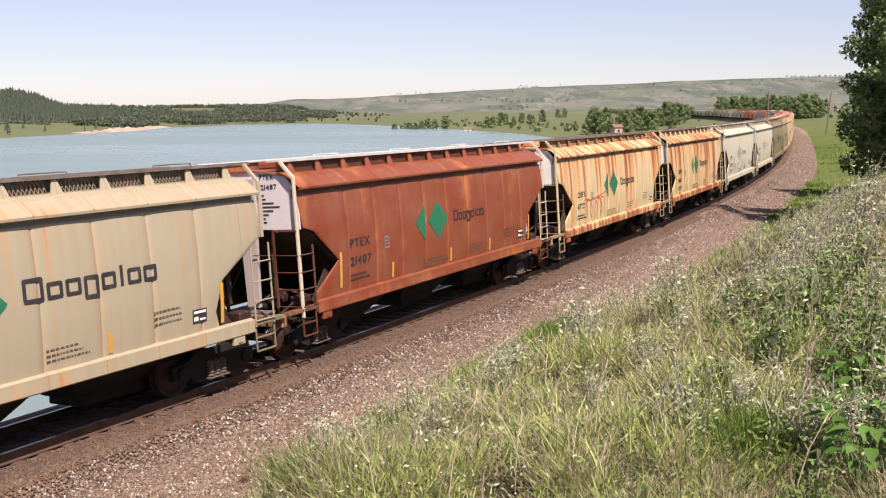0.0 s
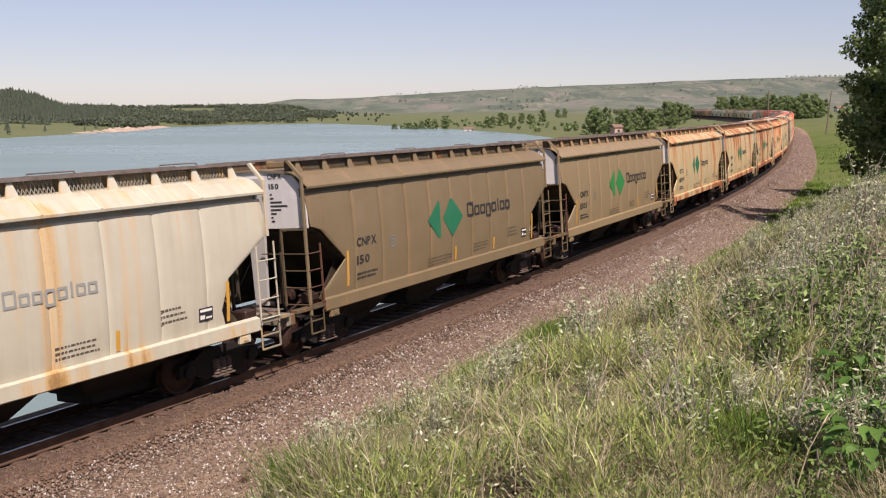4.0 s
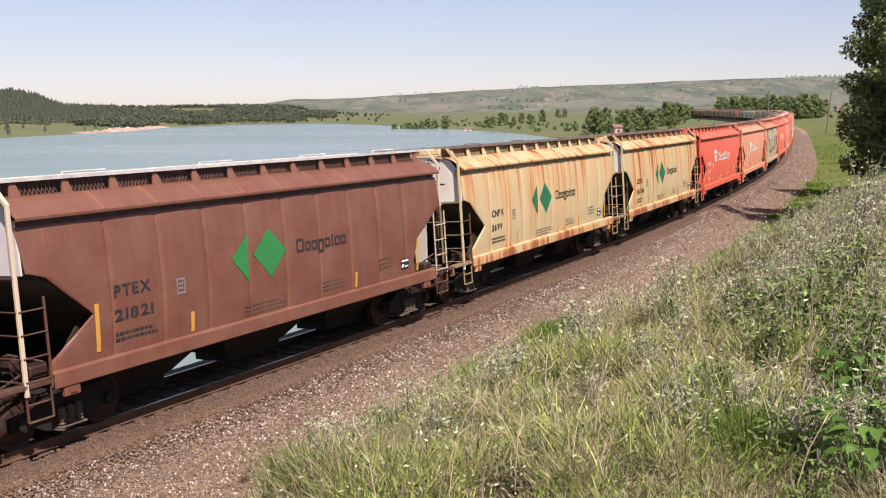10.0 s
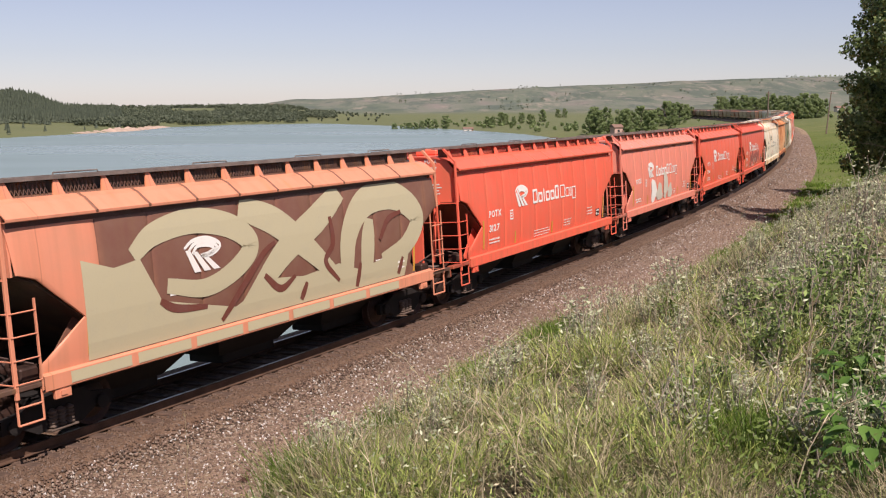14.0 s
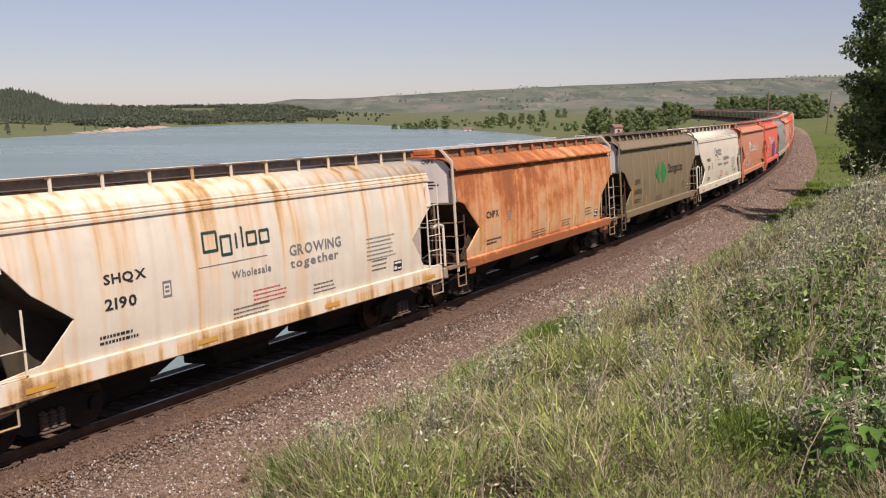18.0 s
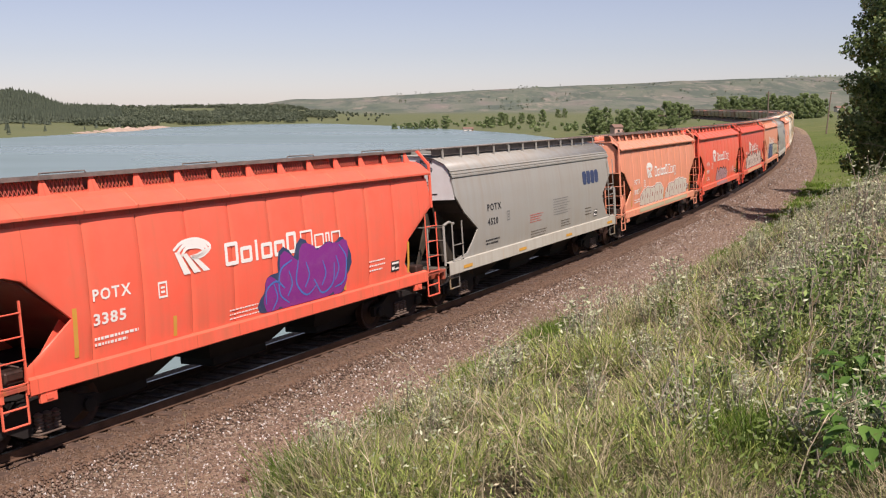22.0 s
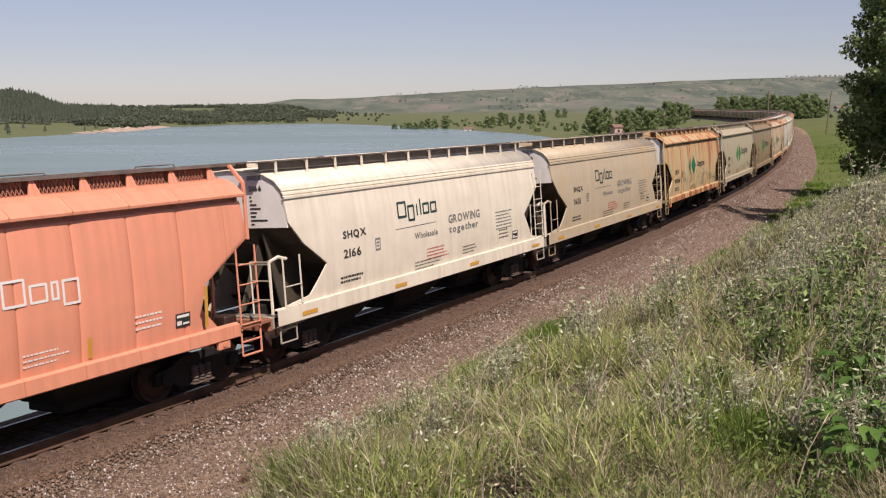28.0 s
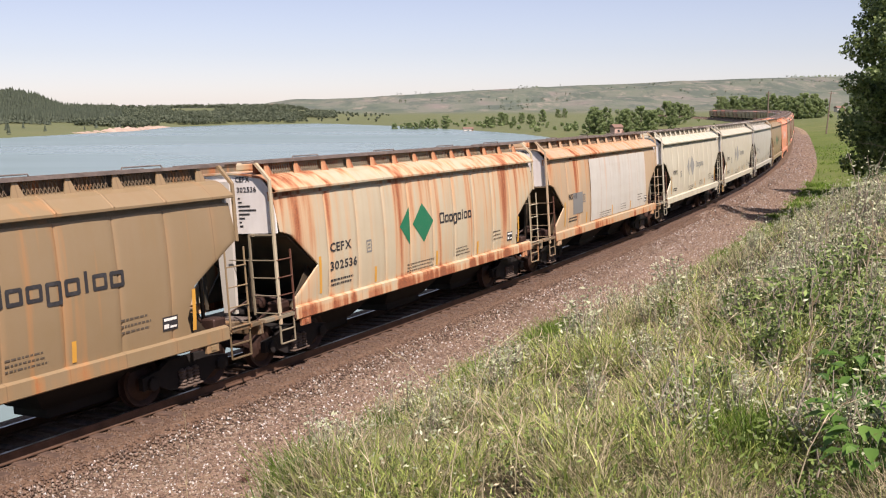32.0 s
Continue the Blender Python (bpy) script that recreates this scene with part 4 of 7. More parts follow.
        cp.box(min(X(-1.02), X(-0.6)), max(X(-1.02), X(-0.6)), -0.09, 0.09, 0.76, 0.94, 0.03)
        part("coupler", cp.mesh("coupler", STEEL), car)
    for sg in (-1, 1):
        prof = [(sg * 1.50, 1.34), (sg * 1.60, 1.31), (sg * 1.60, 0.98), (sg * 1.52, 0.95)]
        part("side_sill", loft(prof, -0.60, 13.25, "side_sill", P, 0.01), car)
    cs = Shape().box(-0.6 - XC, 13.55 - XC, -0.22, 0.22, 0.82, 1.2, 0.02)
    part("centre_sill", cs.mesh("centre_sill", STEEL), car)
    for x in (2.95, XC, 10.0):
        b = Shape()
        v = [(x - XC + a, c, 1.28) for a, c in ((-1.72, -1.30), (1.72, -1.30), (1.72, 1.30), (-1.72, 1.30))]
        v += [(x - XC + a, c, 0.42) for a, c in ((-0.95, -0.50), (0.95, -0.50), (0.95, 0.50), (-0.95, 0.50))]
        b.add(v, [(3, 2, 1, 0), (4, 5, 6, 7)] + [(i, (i + 1) % 4, 4 + (i + 1) % 4, 4 + i) for i in range(4)])
        b.box(x - 0.85 - XC, x + 0.85 - XC, -0.48, 0.48, 0.24, 0.44, 0.02)
        part("discharge_bay", b.mesh("discharge_bay", STEEL), car, "dark hopper outlet")
    add_trucks(car)
    return car


def build_far_hopper():
    """The same car for the rear of the train, which stays in the distance: fewer parts."""
    car = empty("hopper_car")
    P = PAINT
    for sg in (-1, 1):
        part("side_wall", side_sheet("side_wall", 0.0, 13.1, P, sgn=sg, groove=0), car)
        prof = [(sg * 1.38, 3.785), (sg * 1.645, 3.785), (sg * 1.65, 3.83), (sg * 1.36, 4.06), (sg * 1.20, 4.13)]
        part("eave", loft(prof, -0.04, 12.98, "eave", P, 0.012), car)
        prof = [(sg * 1.50, 1.30), (sg * 1.60, 1.26), (sg * 1.60, 1.02), (sg * 1.52, 0.99)]
        part("side_sill", loft(prof, 0.40, 12.60, "side_sill", P, 0.01), car)
    roof = [(-1.21, 4.125), (-0.4, 4.235), (0.4, 4.235), (1.21, 4.125)]
    part("roof", loft(roof, -0.02, 12.96, "roof", P, 0.04), car)
    w = Shape().box(-0.5 - XC, 13.4 - XC, -1.0, -0.8, 4.40, 4.43).box(-0.5 - XC, 13.4 - XC, 0.8, 1.0, 4.40, 4.43)
    for i in range(13):
        w.box(0.3 + 1.03 * i - XC, 0.42 + 1.03 * i - XC, -1.1, 1.1, 4.15, 4.4)
    part("roof_walk", w.mesh("roof_walk", GRATE), car)
    for end in (0, 1):
        X = (lambda x: x - XC) if not end else (lambda x: 12.95 - x - XC)
        s = Shape().plate([(X(0.1), -1.5, 2.9), (X(2.3), -1.5, 1.2), (X(2.3), 1.5, 1.2), (X(0.1), 1.5, 2.9)], (0, 0, 0.04))
        s.plate([(X(0.1), -1.5, 2.9), (X(0.1), 1.5, 2.9), (X(0.1), 1.2, 4.12), (X(0.1), -1.2, 4.12)], (0.03, 0, 0))
        part("end_sheet", s.mesh("end_sheet", P), car)
        c = Shape().box(min(X(-0.22), X(-0.32)), max(X(-0.22), X(-0.32)), -1.58, -1.48, 1.2, 4.1).box(min(X(-0.22), X(-0.32)), max(X(-0.22), X(-0.32)), 1.48, 1.58, 1.2, 4.1)
        c.box(min(X(-0.74), X(0.45)), max(X(-0.74), X(0.45)), -1.5, 1.5, 0.95, 1.23).box(min(X(-1.02), X(-0.6)), max(X(-1.02), X(-0.6)), -0.09, 0.09, 0.76, 0.94)
        part("end_platform", c.mesh("end_platform", P), car)
    b = Shape().box(1.4 - XC, 11.6 - XC, -0.7, 0.7, 0.35, 1.25, 0.2)
    part("discharge_bay", b.mesh("discharge_bay", STEEL), car, "dark hopper outlets")
    add_trucks(car)
    return car


FLAT, ROUND, FAR = build_flat_hopper(), build_round_hopper(), build_far_hopper()

# ---- the consist: shape, colour, rust, emblem, lettering colour, mark, number, sprayed art ----
CONSIST = """
F grey_cream 0.30 arrows black - - -
B red_brown 0.38 arrows black PTEX 21487 -
F cream 0.62 arrows black CNPX 4772 scrawl_red
F cream 0.68 arrows black CNPX 3660 -
F chalk 0.36 faded black ITFX 21231 scrawl_blue
F chalk 0.38 faded black ITFX 33090 -
F olive 0.14 arrows black CNPX 150 -
F tan 0.16 bright black CNPX 1505 -
F cream 0.55 arrows black CITX 151097 -
F cream 0.62 arrows black CNPX 4804 -
F cream 0.76 arrows black CEFX 302531 -
B ochre 0.72 arrows black PTEX 21517 scrawl_white
F cream 0.60 arrows black CNPX 3410 -
B umber 0.20 bright black PTEX 21821 -
F cream 0.52 arrows black CNPX 3699 -
F cream 0.58 arrows black CEFX 302768 -
F scarlet 0.05 striped white POTX 3756 -
F salmon 0.10 striped white POTX 1039 -
F umber2 0.15 striped white POTX 1078 wild_cream
F scarlet 0.06 striped white POTX 3127 -
F coral 0.10 striped white POTX 31 blot_white
F scarlet 0.08 striped white POTX 3120 -
F brick 0.12 striped white POTX 2598 round_brown
R ivory 0.52 fert black SHQX 2190 -
B apricot 0.80 none black CNPX 77 -
F khaki 0.12 bright black CNPX 150155 -
R ivory 0.06 fert black SHQX 2171 -
F salmon2 0.14 striped white POTX 1165 patch_pink
F scarlet 0.05 striped white POTX 3385 dome_purple
R grey 0.04 lessor black POTX 4520 -
F salmon 0.16 striped white POTX 1983 letters_silver
F scarlet 0.06 striped white POTX 2895 letters_grey
F brick2 0.07 striped white POTX 3002 wild_pink
F salmon2 0.16 striped white POTX 1300 letters_blue
R grey 0.06 lessor black POTX 4512 -
F salmon 0.14 striped white POTX 1193 -
R ivory 0.08 fert black SHQX 2166 -
R sand 0.22 fert black SHQX 3655 -
F cream 0.60 arrows black CEFX 302810 loops_black
F bone 0.22 bright black CNPX 1739 -
F tan 0.24 bright black CNPX 150490 -
F bone 0.56 arrows black CEFX 302536 -
F chalk2 0.52 panel black NSHR 5 -
F chalk 0.18 faded black ITFX 2 -
F chalk 0.14 faded black ITFX 3 -
F pale_grey 0.16 none black CNPX 4 -
F tan 0.2 arrows black CNPX 5 -
F salmon2 0.2 striped white POTX 6 -
""".split("\n")[1:-1]
COLOURS = dict(grey_cream=(0.40, 0.345, 0.235), red_brown=(0.235, 0.048, 0.022), cream=(0.57, 0.465, 0.270), chalk=(0.55, 0.515, 0.40), olive=(0.20, 0.148, 0.082),
               tan=(0.27, 0.195, 0.108), ochre=(0.74, 0.53, 0.32), umber=(0.17, 0.062, 0.046), scarlet=(0.88, 0.130, 0.075), salmon=(0.78, 0.30, 0.185),
               umber2=(0.20, 0.085, 0.06), coral=(0.84, 0.25, 0.18), brick=(0.72, 0.085, 0.045), brick2=(0.70, 0.075, 0.04), ivory=(0.82, 0.745, 0.60),
               bone=(0.47, 0.41, 0.285), apricot=(0.66, 0.44, 0.26), khaki=(0.24, 0.185, 0.112), salmon2=(0.70, 0.265, 0.15), grey=(0.325, 0.325, 0.295), sand=(0.55, 0.455, 0.32),
               chalk2=(0.46, 0.34, 0.22), pale_grey=(0.46, 0.45, 0.385))
WORDS = dict(bone="bone-white", grey_cream="grey-cream", red_brown="rust-brown", cream="cream", chalk="chalky white", olive="olive-brown", tan="dusty tan", ochre="ochre", umber="dark brown",
             scarlet="bright red", salmon="faded salmon", umber2="brown", coral="pinkish red", brick="red", brick2="red", ivory="ivory white", apricot="rusty apricot",
             khaki="khaki", salmon2="salmon-orange", grey="light grey", sand="sand-coloured", chalk2="rust-stained white", pale_grey="pale grey")
FRONT_K = [0, 1, 8, 12, 17, 25, 30, 36, 41, 82]
FRONT_S = [-23.0, -8.71, 92.05, 149.27, 220.79, 335.23, 406.88, 492.78, 564.11, 1150.4]
SPEED = 17.925
cars = []
pick = random.Random(11)
for k in range(82):
    if k < len(CONSIST):
        shape, colour, rust, emblem, ink, mark, number, art = CONSIST[k].split()
    else:
        # rear cars: dark paints picked to stand for the shade on their far-off sides
        shape, colour, rust, emblem, ink, mark, number, art = "X", pick.choice(["tan", "olive", "umber", "khaki", "umber2", "olive"]), "0.4", "none", "black", "-", "-", "-"
    src = {"F": FLAT, "B": FLAT, "R": ROUND, "X": FAR}[shape]
    car = copy_thing(src, Matrix())
    r = random.Random(k * 7 + 1)
    shade = r.uniform(0.94, 1.06)
    tone = tuple(c * shade for c in COLOURS[colour])
    # recess shade put into the colour, besides the black paint of unstriped cars
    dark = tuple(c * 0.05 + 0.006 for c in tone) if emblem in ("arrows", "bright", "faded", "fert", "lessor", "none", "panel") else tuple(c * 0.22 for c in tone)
    for o in car.children_recursive:
        o.color = (*tone, float(rust))
        nm = o.name.split(".")[0]
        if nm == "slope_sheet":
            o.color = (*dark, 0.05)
        elif nm == "end_sheet" and emblem not in ("striped",):
            o.color = (*(0.30 * c + 0.60 for c in tone), 0.05)
        elif nm == "end_sheet" and emblem == "striped":
            o.color = (*(min(0.9, 1.25 * c) for c in tone), 0.03)
        elif nm == "roof_coaming":
            o.color = (*(0.22 * c + 0.02 for c in tone), min(0.6, float(rust) + 0.2))
        elif nm == "walk_lattice":
            o.color = (*(0.5 * c + 0.02 for c in tone), 0.3)
        elif nm == "end_column":
            o.color = (*(tone if emblem == "striped" else (0.45 * c + 0.36 for c in tone)), 0.1)
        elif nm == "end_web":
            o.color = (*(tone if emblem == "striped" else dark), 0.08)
        elif nm == "side_sill" and emblem == "lessor":
            o.color = (0.47, 0.46, 0.40, 0.10)
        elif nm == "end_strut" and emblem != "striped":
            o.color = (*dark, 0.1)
        elif nm == "end_platform":
            o.color = (*(0.4 * c + 0.01 for c in tone), 0.3)
        elif nm in ("corner_post", "ladder", "end_ladder", "sill_step"):
            # the leading ends' ladders are brown with rust, the trailing ones still carry paint
            lead = nm == "ladder" and emblem != "striped" and shape in "FB" and min(v.co.x for v in o.data.vertices) < 0
            o.color = (0.115, 0.045, 0.030, 0.3) if lead else (0.62, 0.51, 0.38, 0.3) if shape == "B" and nm in ("ladder", "corner_post") else (*(0.45 * c for c in tone), 0.3) if nm in ("end_ladder", "sill_step") and emblem != "striped" else (*tone, float(rust) * 0.5)
    if colour == "umber2":
        # only the plates behind the painting are brown: the frame keeps its faded salmon
        for o in car.children_recursive:
            nm = o.name.split(".")[0]
            if nm in ("eave", "side_sill", "bracket", "corner_post", "ladder", "end_ladder", "sill_step", "end_sheet", "jacking_pad") or (nm == "side_panel" and max(v.co.x for v in o.data.vertices) < 1.8 - XC):
                o.color = (0.72, 0.27, 0.16, 0.2)
    if shape in "BR" or colour == "chalk":
        for o in car.children_recursive:
            if o.data and o.data.materials and o.data.materials[0] == PAINT:
                o.data = o.data.copy()
                o.data.materials[0] = PAINT_BLOTCH if shape == "B" else PAINT_GOLD
            elif shape == "B" and o.name.startswith(("roof_walk", "grab_rail")):
                o.data = o.data.copy()
                o.data.materials[0] = GRATE_PALE
    kind = "round-shouldered" if shape == "R" else "square-shouldered"
    state = "streaked with rust" if float(rust) > 0.45 else "lightly stained" if float(rust) > 0.15 else "cleanly painted"
    more = " and graffiti" if art != "-" else ""
    state = state if not more else "with stains"
    tagged(car, f"{WORDS[colour]} {kind} covered hopper car {state}{more}", "freight car", "hopper cars of the train")
    cars.append((k, car, float(np.interp(k, FRONT_K, FRONT_S)) + XC, emblem, ink, mark, number, art, shape))
for src in (FLAT, ROUND, FAR):
    for o in list(src.children_recursive) + [src]:
        bpy.data.objects.remove(o)


# ---- painted lettering, emblems and sprayed art on the near side of the cars ----
def skin_y(z, shape):
    if shape == "R":
        rows = [1.30, 1.45, 1.7, 2.07, 2.18, 2.4, 2.6, 2.75, 2.95, 3.1, 3.35, 3.62]
        return float(np.interp(z, rows, [round_y(q) for q in rows]))
    return float(np.interp(z, ROWS, [side_y(q) for q in ROWS]))


def on_skin(me, shape, off=0.007):
    """Lay a flat mesh, drawn in x and z, on the curved side."""
    bm = bmesh.new()
    bm.from_mesh(me)
    zs = [v.co.z for v in bm.verts]
    cuts = ROWS if shape != "R" else [1.45, 1.7, 2.07, 2.18, 2.4, 2.6, 2.75, 2.95, 3.1, 3.35]
    for z in cuts:
        if min(zs) < z < max(zs):
            bmesh.ops.bisect_plane(bm, geom=bm.verts[:] + bm.edges[:] + bm.faces[:], plane_co=(0, 0, z), plane_no=(0, 0, 1))
    for v in bm.verts:
        z = v.co.z
        v.co = (v.co.x - XC, -(skin_y(z, shape) + off) if z > 1.3 else -1.612, z)
    bmesh.ops.recalc_face_normals(bm, faces=bm.faces)
    bm.to_mesh(me)
    bm.free()
    return me


def letters(text, x0, x1, z0, z1, mat, shape, name="lettering"):
    """Words in the built-in font, fitted to a box on the side."""
    v, f, x = [], [], 0.0
    for ch in text:
        cv, cf = CHARS[ch]
        f += [tuple(i + len(v) for i in q) for q in cf]
        lo = cv[:, 0].min()
        v += [(a - lo + x, b) for a, b in cv]
        x += cv[:, 0].max() - lo + 0.1
    v = np.array(v)
    v = (v - v.min(0)) / (v.max(0) - v.min(0))
    me = mesh_from(name, [(x0 + a * (x1 - x0), 0, z0 + b * (z1 - z0)) for a, b in v], f, mat)
    return on_skin(me, shape)


def patches(polys, mat, shape, name, off=0.007):
    """Flat polygons of (x, z) on the side."""
    v, f = [], []
    for p in polys:
        f.append(tuple(range(len(v), len(v) + len(p))))
        v += [(x, 0, z) for x, z in p]
    return on_skin(mesh_from(name, v, f, mat), shape, off)


def rect(x0, x1, z0, z1):
    return [(x0, z0), (x1, z0), (x1, z1), (x0, z1)]


def dashes(x0, x1, z0, z1, lines, rng, h=0.32):
    out = []
    step = (z1 - z0) / lines
    for i in range(lines):
        x = x0
        end = x1 - rng.random() * 0.3 * (x1 - x0)
        while x < end:
            w = rng.uniform(0.03, 0.10)
            out.append(rect(x, min(x + w, end), z0 + i * step, z0 + i * step + step * h))
            x += w + 0.022
    return out


def stroke(pts, width, n=14):
    """A brush stroke along a smooth curve through the points, as quads."""
    P = [Vector((x, 0, z)) for x, z in pts]
    P = [P[0] * 2 - P[1]] + P + [P[-1] * 2 - P[-2]]
    line = []
    for i in range(1, len(P) - 2):
        for k in range(n):
            t = k / n
            a, b, c, d = P[i - 1:i + 3]
            line.append(0.5 * ((2 * b) + (c - a) * t + (2 * a - 5 * b + 4 * c - d) * t * t + (3 * b - a - 3 * c + d) * t ** 3))
    line.append(P[-2])
    L0, R0 = [], []
    for i, p in enumerate(line):
        d = (line[min(i + 1, len(line) - 1)] - line[max(i - 1, 0)]).normalized()
        q = Vector((-d.z, 0, d.x)) * width * 0.5 * (0.55 + 0.45 * math.sin(math.pi * min(1, (i + 1.5) / (len(line) + 1)) ** 0.8))
        L0.append(p + q)
        R0.append(p - q)
    return [[(L0[i].x, L0[i].z), (L0[i + 1].x, L0[i + 1].z), (R0[i + 1].x, R0[i + 1].z), (R0[i].x, R0[i].z)] for i in range(len(line) - 1)]


def frame_block(a, b, lo, hi, w):
    """A rounded hollow block, as quads."""
    def loop(a, b, lo, hi, r):
        r = min(r, (b - a) * 0.5, (hi - lo) * 0.5)
        out = []
        for cx, cz, q in ((b - r, hi - r, 0), (a + r, hi - r, 1), (a + r, lo + r, 2), (b - r, lo + r, 3)):
            out += [(cx + r * math.cos((q + k / 4) * math.pi / 2), cz + r * math.sin((q + k / 4) * math.pi / 2)) for k in range(5)]
        return out
    o, i = loop(a, b, lo, hi, w * 0.6), loop(a + w, b - w, lo + w, hi - w, w * 0.2)
    return [[o[k], o[(k + 1) % 20], i[(k + 1) % 20], i[k]] for k in range(20)]


def word_blocks(x0, x1, z0, h, spec, weight=0.17):
    """A maker's name as plain hollow blocks and bars: each letter of spec gives a width and a height class."""
    tall = {"C": (1.25, 1.0, 0), "P": (1.1, 1.0, 0), "A": (1.3, 1.0, 0), "G": (1.3, 1.0, 0), "t": (0.45, 0.92, 0), "h": (0.95, 1.0, 0), "p": (1.0, 0.72, -0.27), "g": (1.0, 0.72, -0.27), "i": (0.3, 1.0, 0), "r": (0.45, 0.72, 0)}
    ws = [tall.get(c, (1.0, 0.72, 0)) for c in spec]
    k = (x1 - x0) / (sum(w + 0.18 for w, _, _ in ws) - 0.18)
    x, out = x0, []
    for w, up, dn in ws:
        a, b = x, x + w * k
        lo, hi, q = z0 + dn * h, z0 + up * h, weight * h
        if b - a < 2.6 * q:
            m = (a + b) / 2
            out.append(rect(m - q * 0.5, m + q * 0.5, lo, hi))
        else:
            out += frame_block(a, b, lo, hi, q)
        x = b + 0.18 * k
    return out


def blob(cx, cz, w, h, rng, n=18):
    out = []
    p1, p2 = rng.uniform(0, 6), rng.uniform(0, 6)
    for i in range(n):
        a = 2 * math.pi * i / n
        r = 1 + 0.16 * math.sin(3 * a + p1) + 0.10 * math.sin(5 * a + p2)
        out.append((cx + w * 0.5 * r * math.cos(a), cz + h * 0.5 * r * math.sin(a)))
    return out


def kept(polys, lo, hi, x0=0.6, x1=12.4):
    return [[(min(max(x, x0), x1), min(max(z, lo), hi)) for x, z in p] for p in polys]


def band(put, x0, x1, zlo, tops, colour, off, inset):
    """A field of sprayed paint with a swelling upper edge; inset draws its border in."""
    n = 6 * len(tops)
    xs = np.linspace(x0 + inset, x1 - inset, n)
    zs = np.interp(xs, np.linspace(x0, x1, len(tops)), tops) - inset + 0.04 * np.abs(np.sin((xs - x0) * 4.1))
    put([[(xs[i], zlo + max(0, inset) * 0.6), (xs[i + 1], zlo + max(0, inset) * 0.6), (xs[i + 1], zs[i + 1]), (xs[i], zs[i])] for i in range(n - 1)], colour, off)


def spray(car, art, shape, rng):
    """Sprayed art: unreadable strokes and swollen shapes."""
    kind, _, hue = art.partition("_")
    def put(polys, colour, off, lo=1.31, hi=3.7):
        part("sprayed_art", patches(kept(polys, lo, hi), DECAL[colour], shape, "sprayed_art", off), car, "sprayed paint")
    if kind == "patch":
        put([[(2.75, 1.33), (2.9, 1.9), (3.3, 2.02), (4.15, 2.0), (4.3, 1.36)]], "pink", 0.009)
    elif kind == "scrawl":
        if hue == "red":
            for x in (2.75, 3.25, 3.85, 4.35):
                put(stroke([(x, 1.42), (x + 0.08, 1.8), (x - 0.05, 2.05), (x + 0.2, 2.16), (x + 0.42, 2.05), (x + 0.38, 1.75), (x + 0.5, 1.45)], 0.035), "red", 0.009)
            put(stroke([(2.45, 2.0), (2.6, 2.2), (3.2, 2.12), (4.2, 2.22), (4.9, 2.3), (4.95, 2.1)], 0.035), "red", 0.0095)
            return
        if hue == "white":
            for x in (9.0, 9.5, 9.9, 10.3, 11.0):
                put(stroke([(x + rng.uniform(0, 0.6), rng.uniform(1.33, 1.62)) for _ in range(6)], 0.03), "white", 0.009)
            return
        for x in (3.2, 4.4, 6.6, 7.4):
            p = [(x + rng.uniform(0, 0.9), rng.uniform(1.5, 2.15)) for _ in range(6)]
            put(stroke(p, 0.05), hue, 0.009)
    elif kind == "loops":
        for i in range(15):
            x, z = 2.9 + 0.52 * i, 1.95 + 0.12 * math.sin(i * 1.3)
            p = [(x + rng.uniform(-0.22, 0.3), z + rng.uniform(-0.3, 0.32)) for _ in range(rng.randint(4, 6))]
            put(stroke(p, 0.022, 8), "stencil", 0.009)
    elif kind == "blot":
        for x, z, w, h in ((4.6, 1.8, 0.9, 1.1), (5.6, 1.7, 1.0, 0.8), (6.7, 1.95, 0.8, 1.2), (7.5, 1.6, 0.8, 0.7)):
            put([blob(x, z, w, h, rng)], "silver" if x > 5 else "white", 0.009 + 0.001 * x)
    elif kind == "round":
        swell = [(4.53, 1.93, 0.95, 0.72), (5.40, 2.02, 0.80, 0.80), (6.15, 1.85, 0.75, 0.85), (7.0, 1.92, 0.95, 0.80), (7.95, 1.95, 0.85, 0.82), (8.80, 2.0, 0.80, 0.80), (10.6, 1.75, 0.9, 0.5), (4.1, 1.55, 0.9, 0.4)]
        for i, (x, z, w, h) in enumerate(swell):
            put([blob(x, z, w, h, rng, 26)], "rose_brown", 0.009 + 0.0003 * i)
            ring = blob(x, z, w, h, rng, 26)
            put(stroke(ring + ring[:1], 0.03, 3), "pink", 0.013)
            put(stroke([(x - 0.3 * w, z - 0.15 * h), (x, z + 0.1 * h), (x + 0.32 * w, z - 0.05 * h)], 0.025), "maroon", 0.0125)
        put(stroke([(9.1, 1.75), (9.5, 1.62), (10.1, 1.78)], 0.03), "pink", 0.013)
        for x, z in ((6.2, 2.42), (6.05, 1.72), (7.0, 1.78)):
            put([blob(x, z, 0.26, 0.30, rng)], "silver", 0.0135)
        put([[(x, 1.04), (x + 0.28, 1.04), (x + 0.14, 1.22)] for x in (5.1, 6.2, 6.7, 7.7)], "silver", 0.097, 1.03, 1.25)
    elif kind == "dome":
        humps = [(6.5, 1.62, 0.8, 0.75), (7.0, 1.85, 0.95, 1.15), (7.6, 1.95, 1.0, 1.2), (8.2, 1.9, 0.95, 1.2), (8.7, 1.95, 0.85, 1.25), (7.6, 1.5, 2.4, 0.6)]
        for i, (x, z, w, h) in enumerate(humps):
            put([blob(x, z, w + 0.16, h + 0.14, rng, 24)], "navy", 0.009 + 0.0004 * i)
            put([blob(x, z, w + 0.02, h, rng, 24)], "purple", 0.0125 + 0.0004 * i)
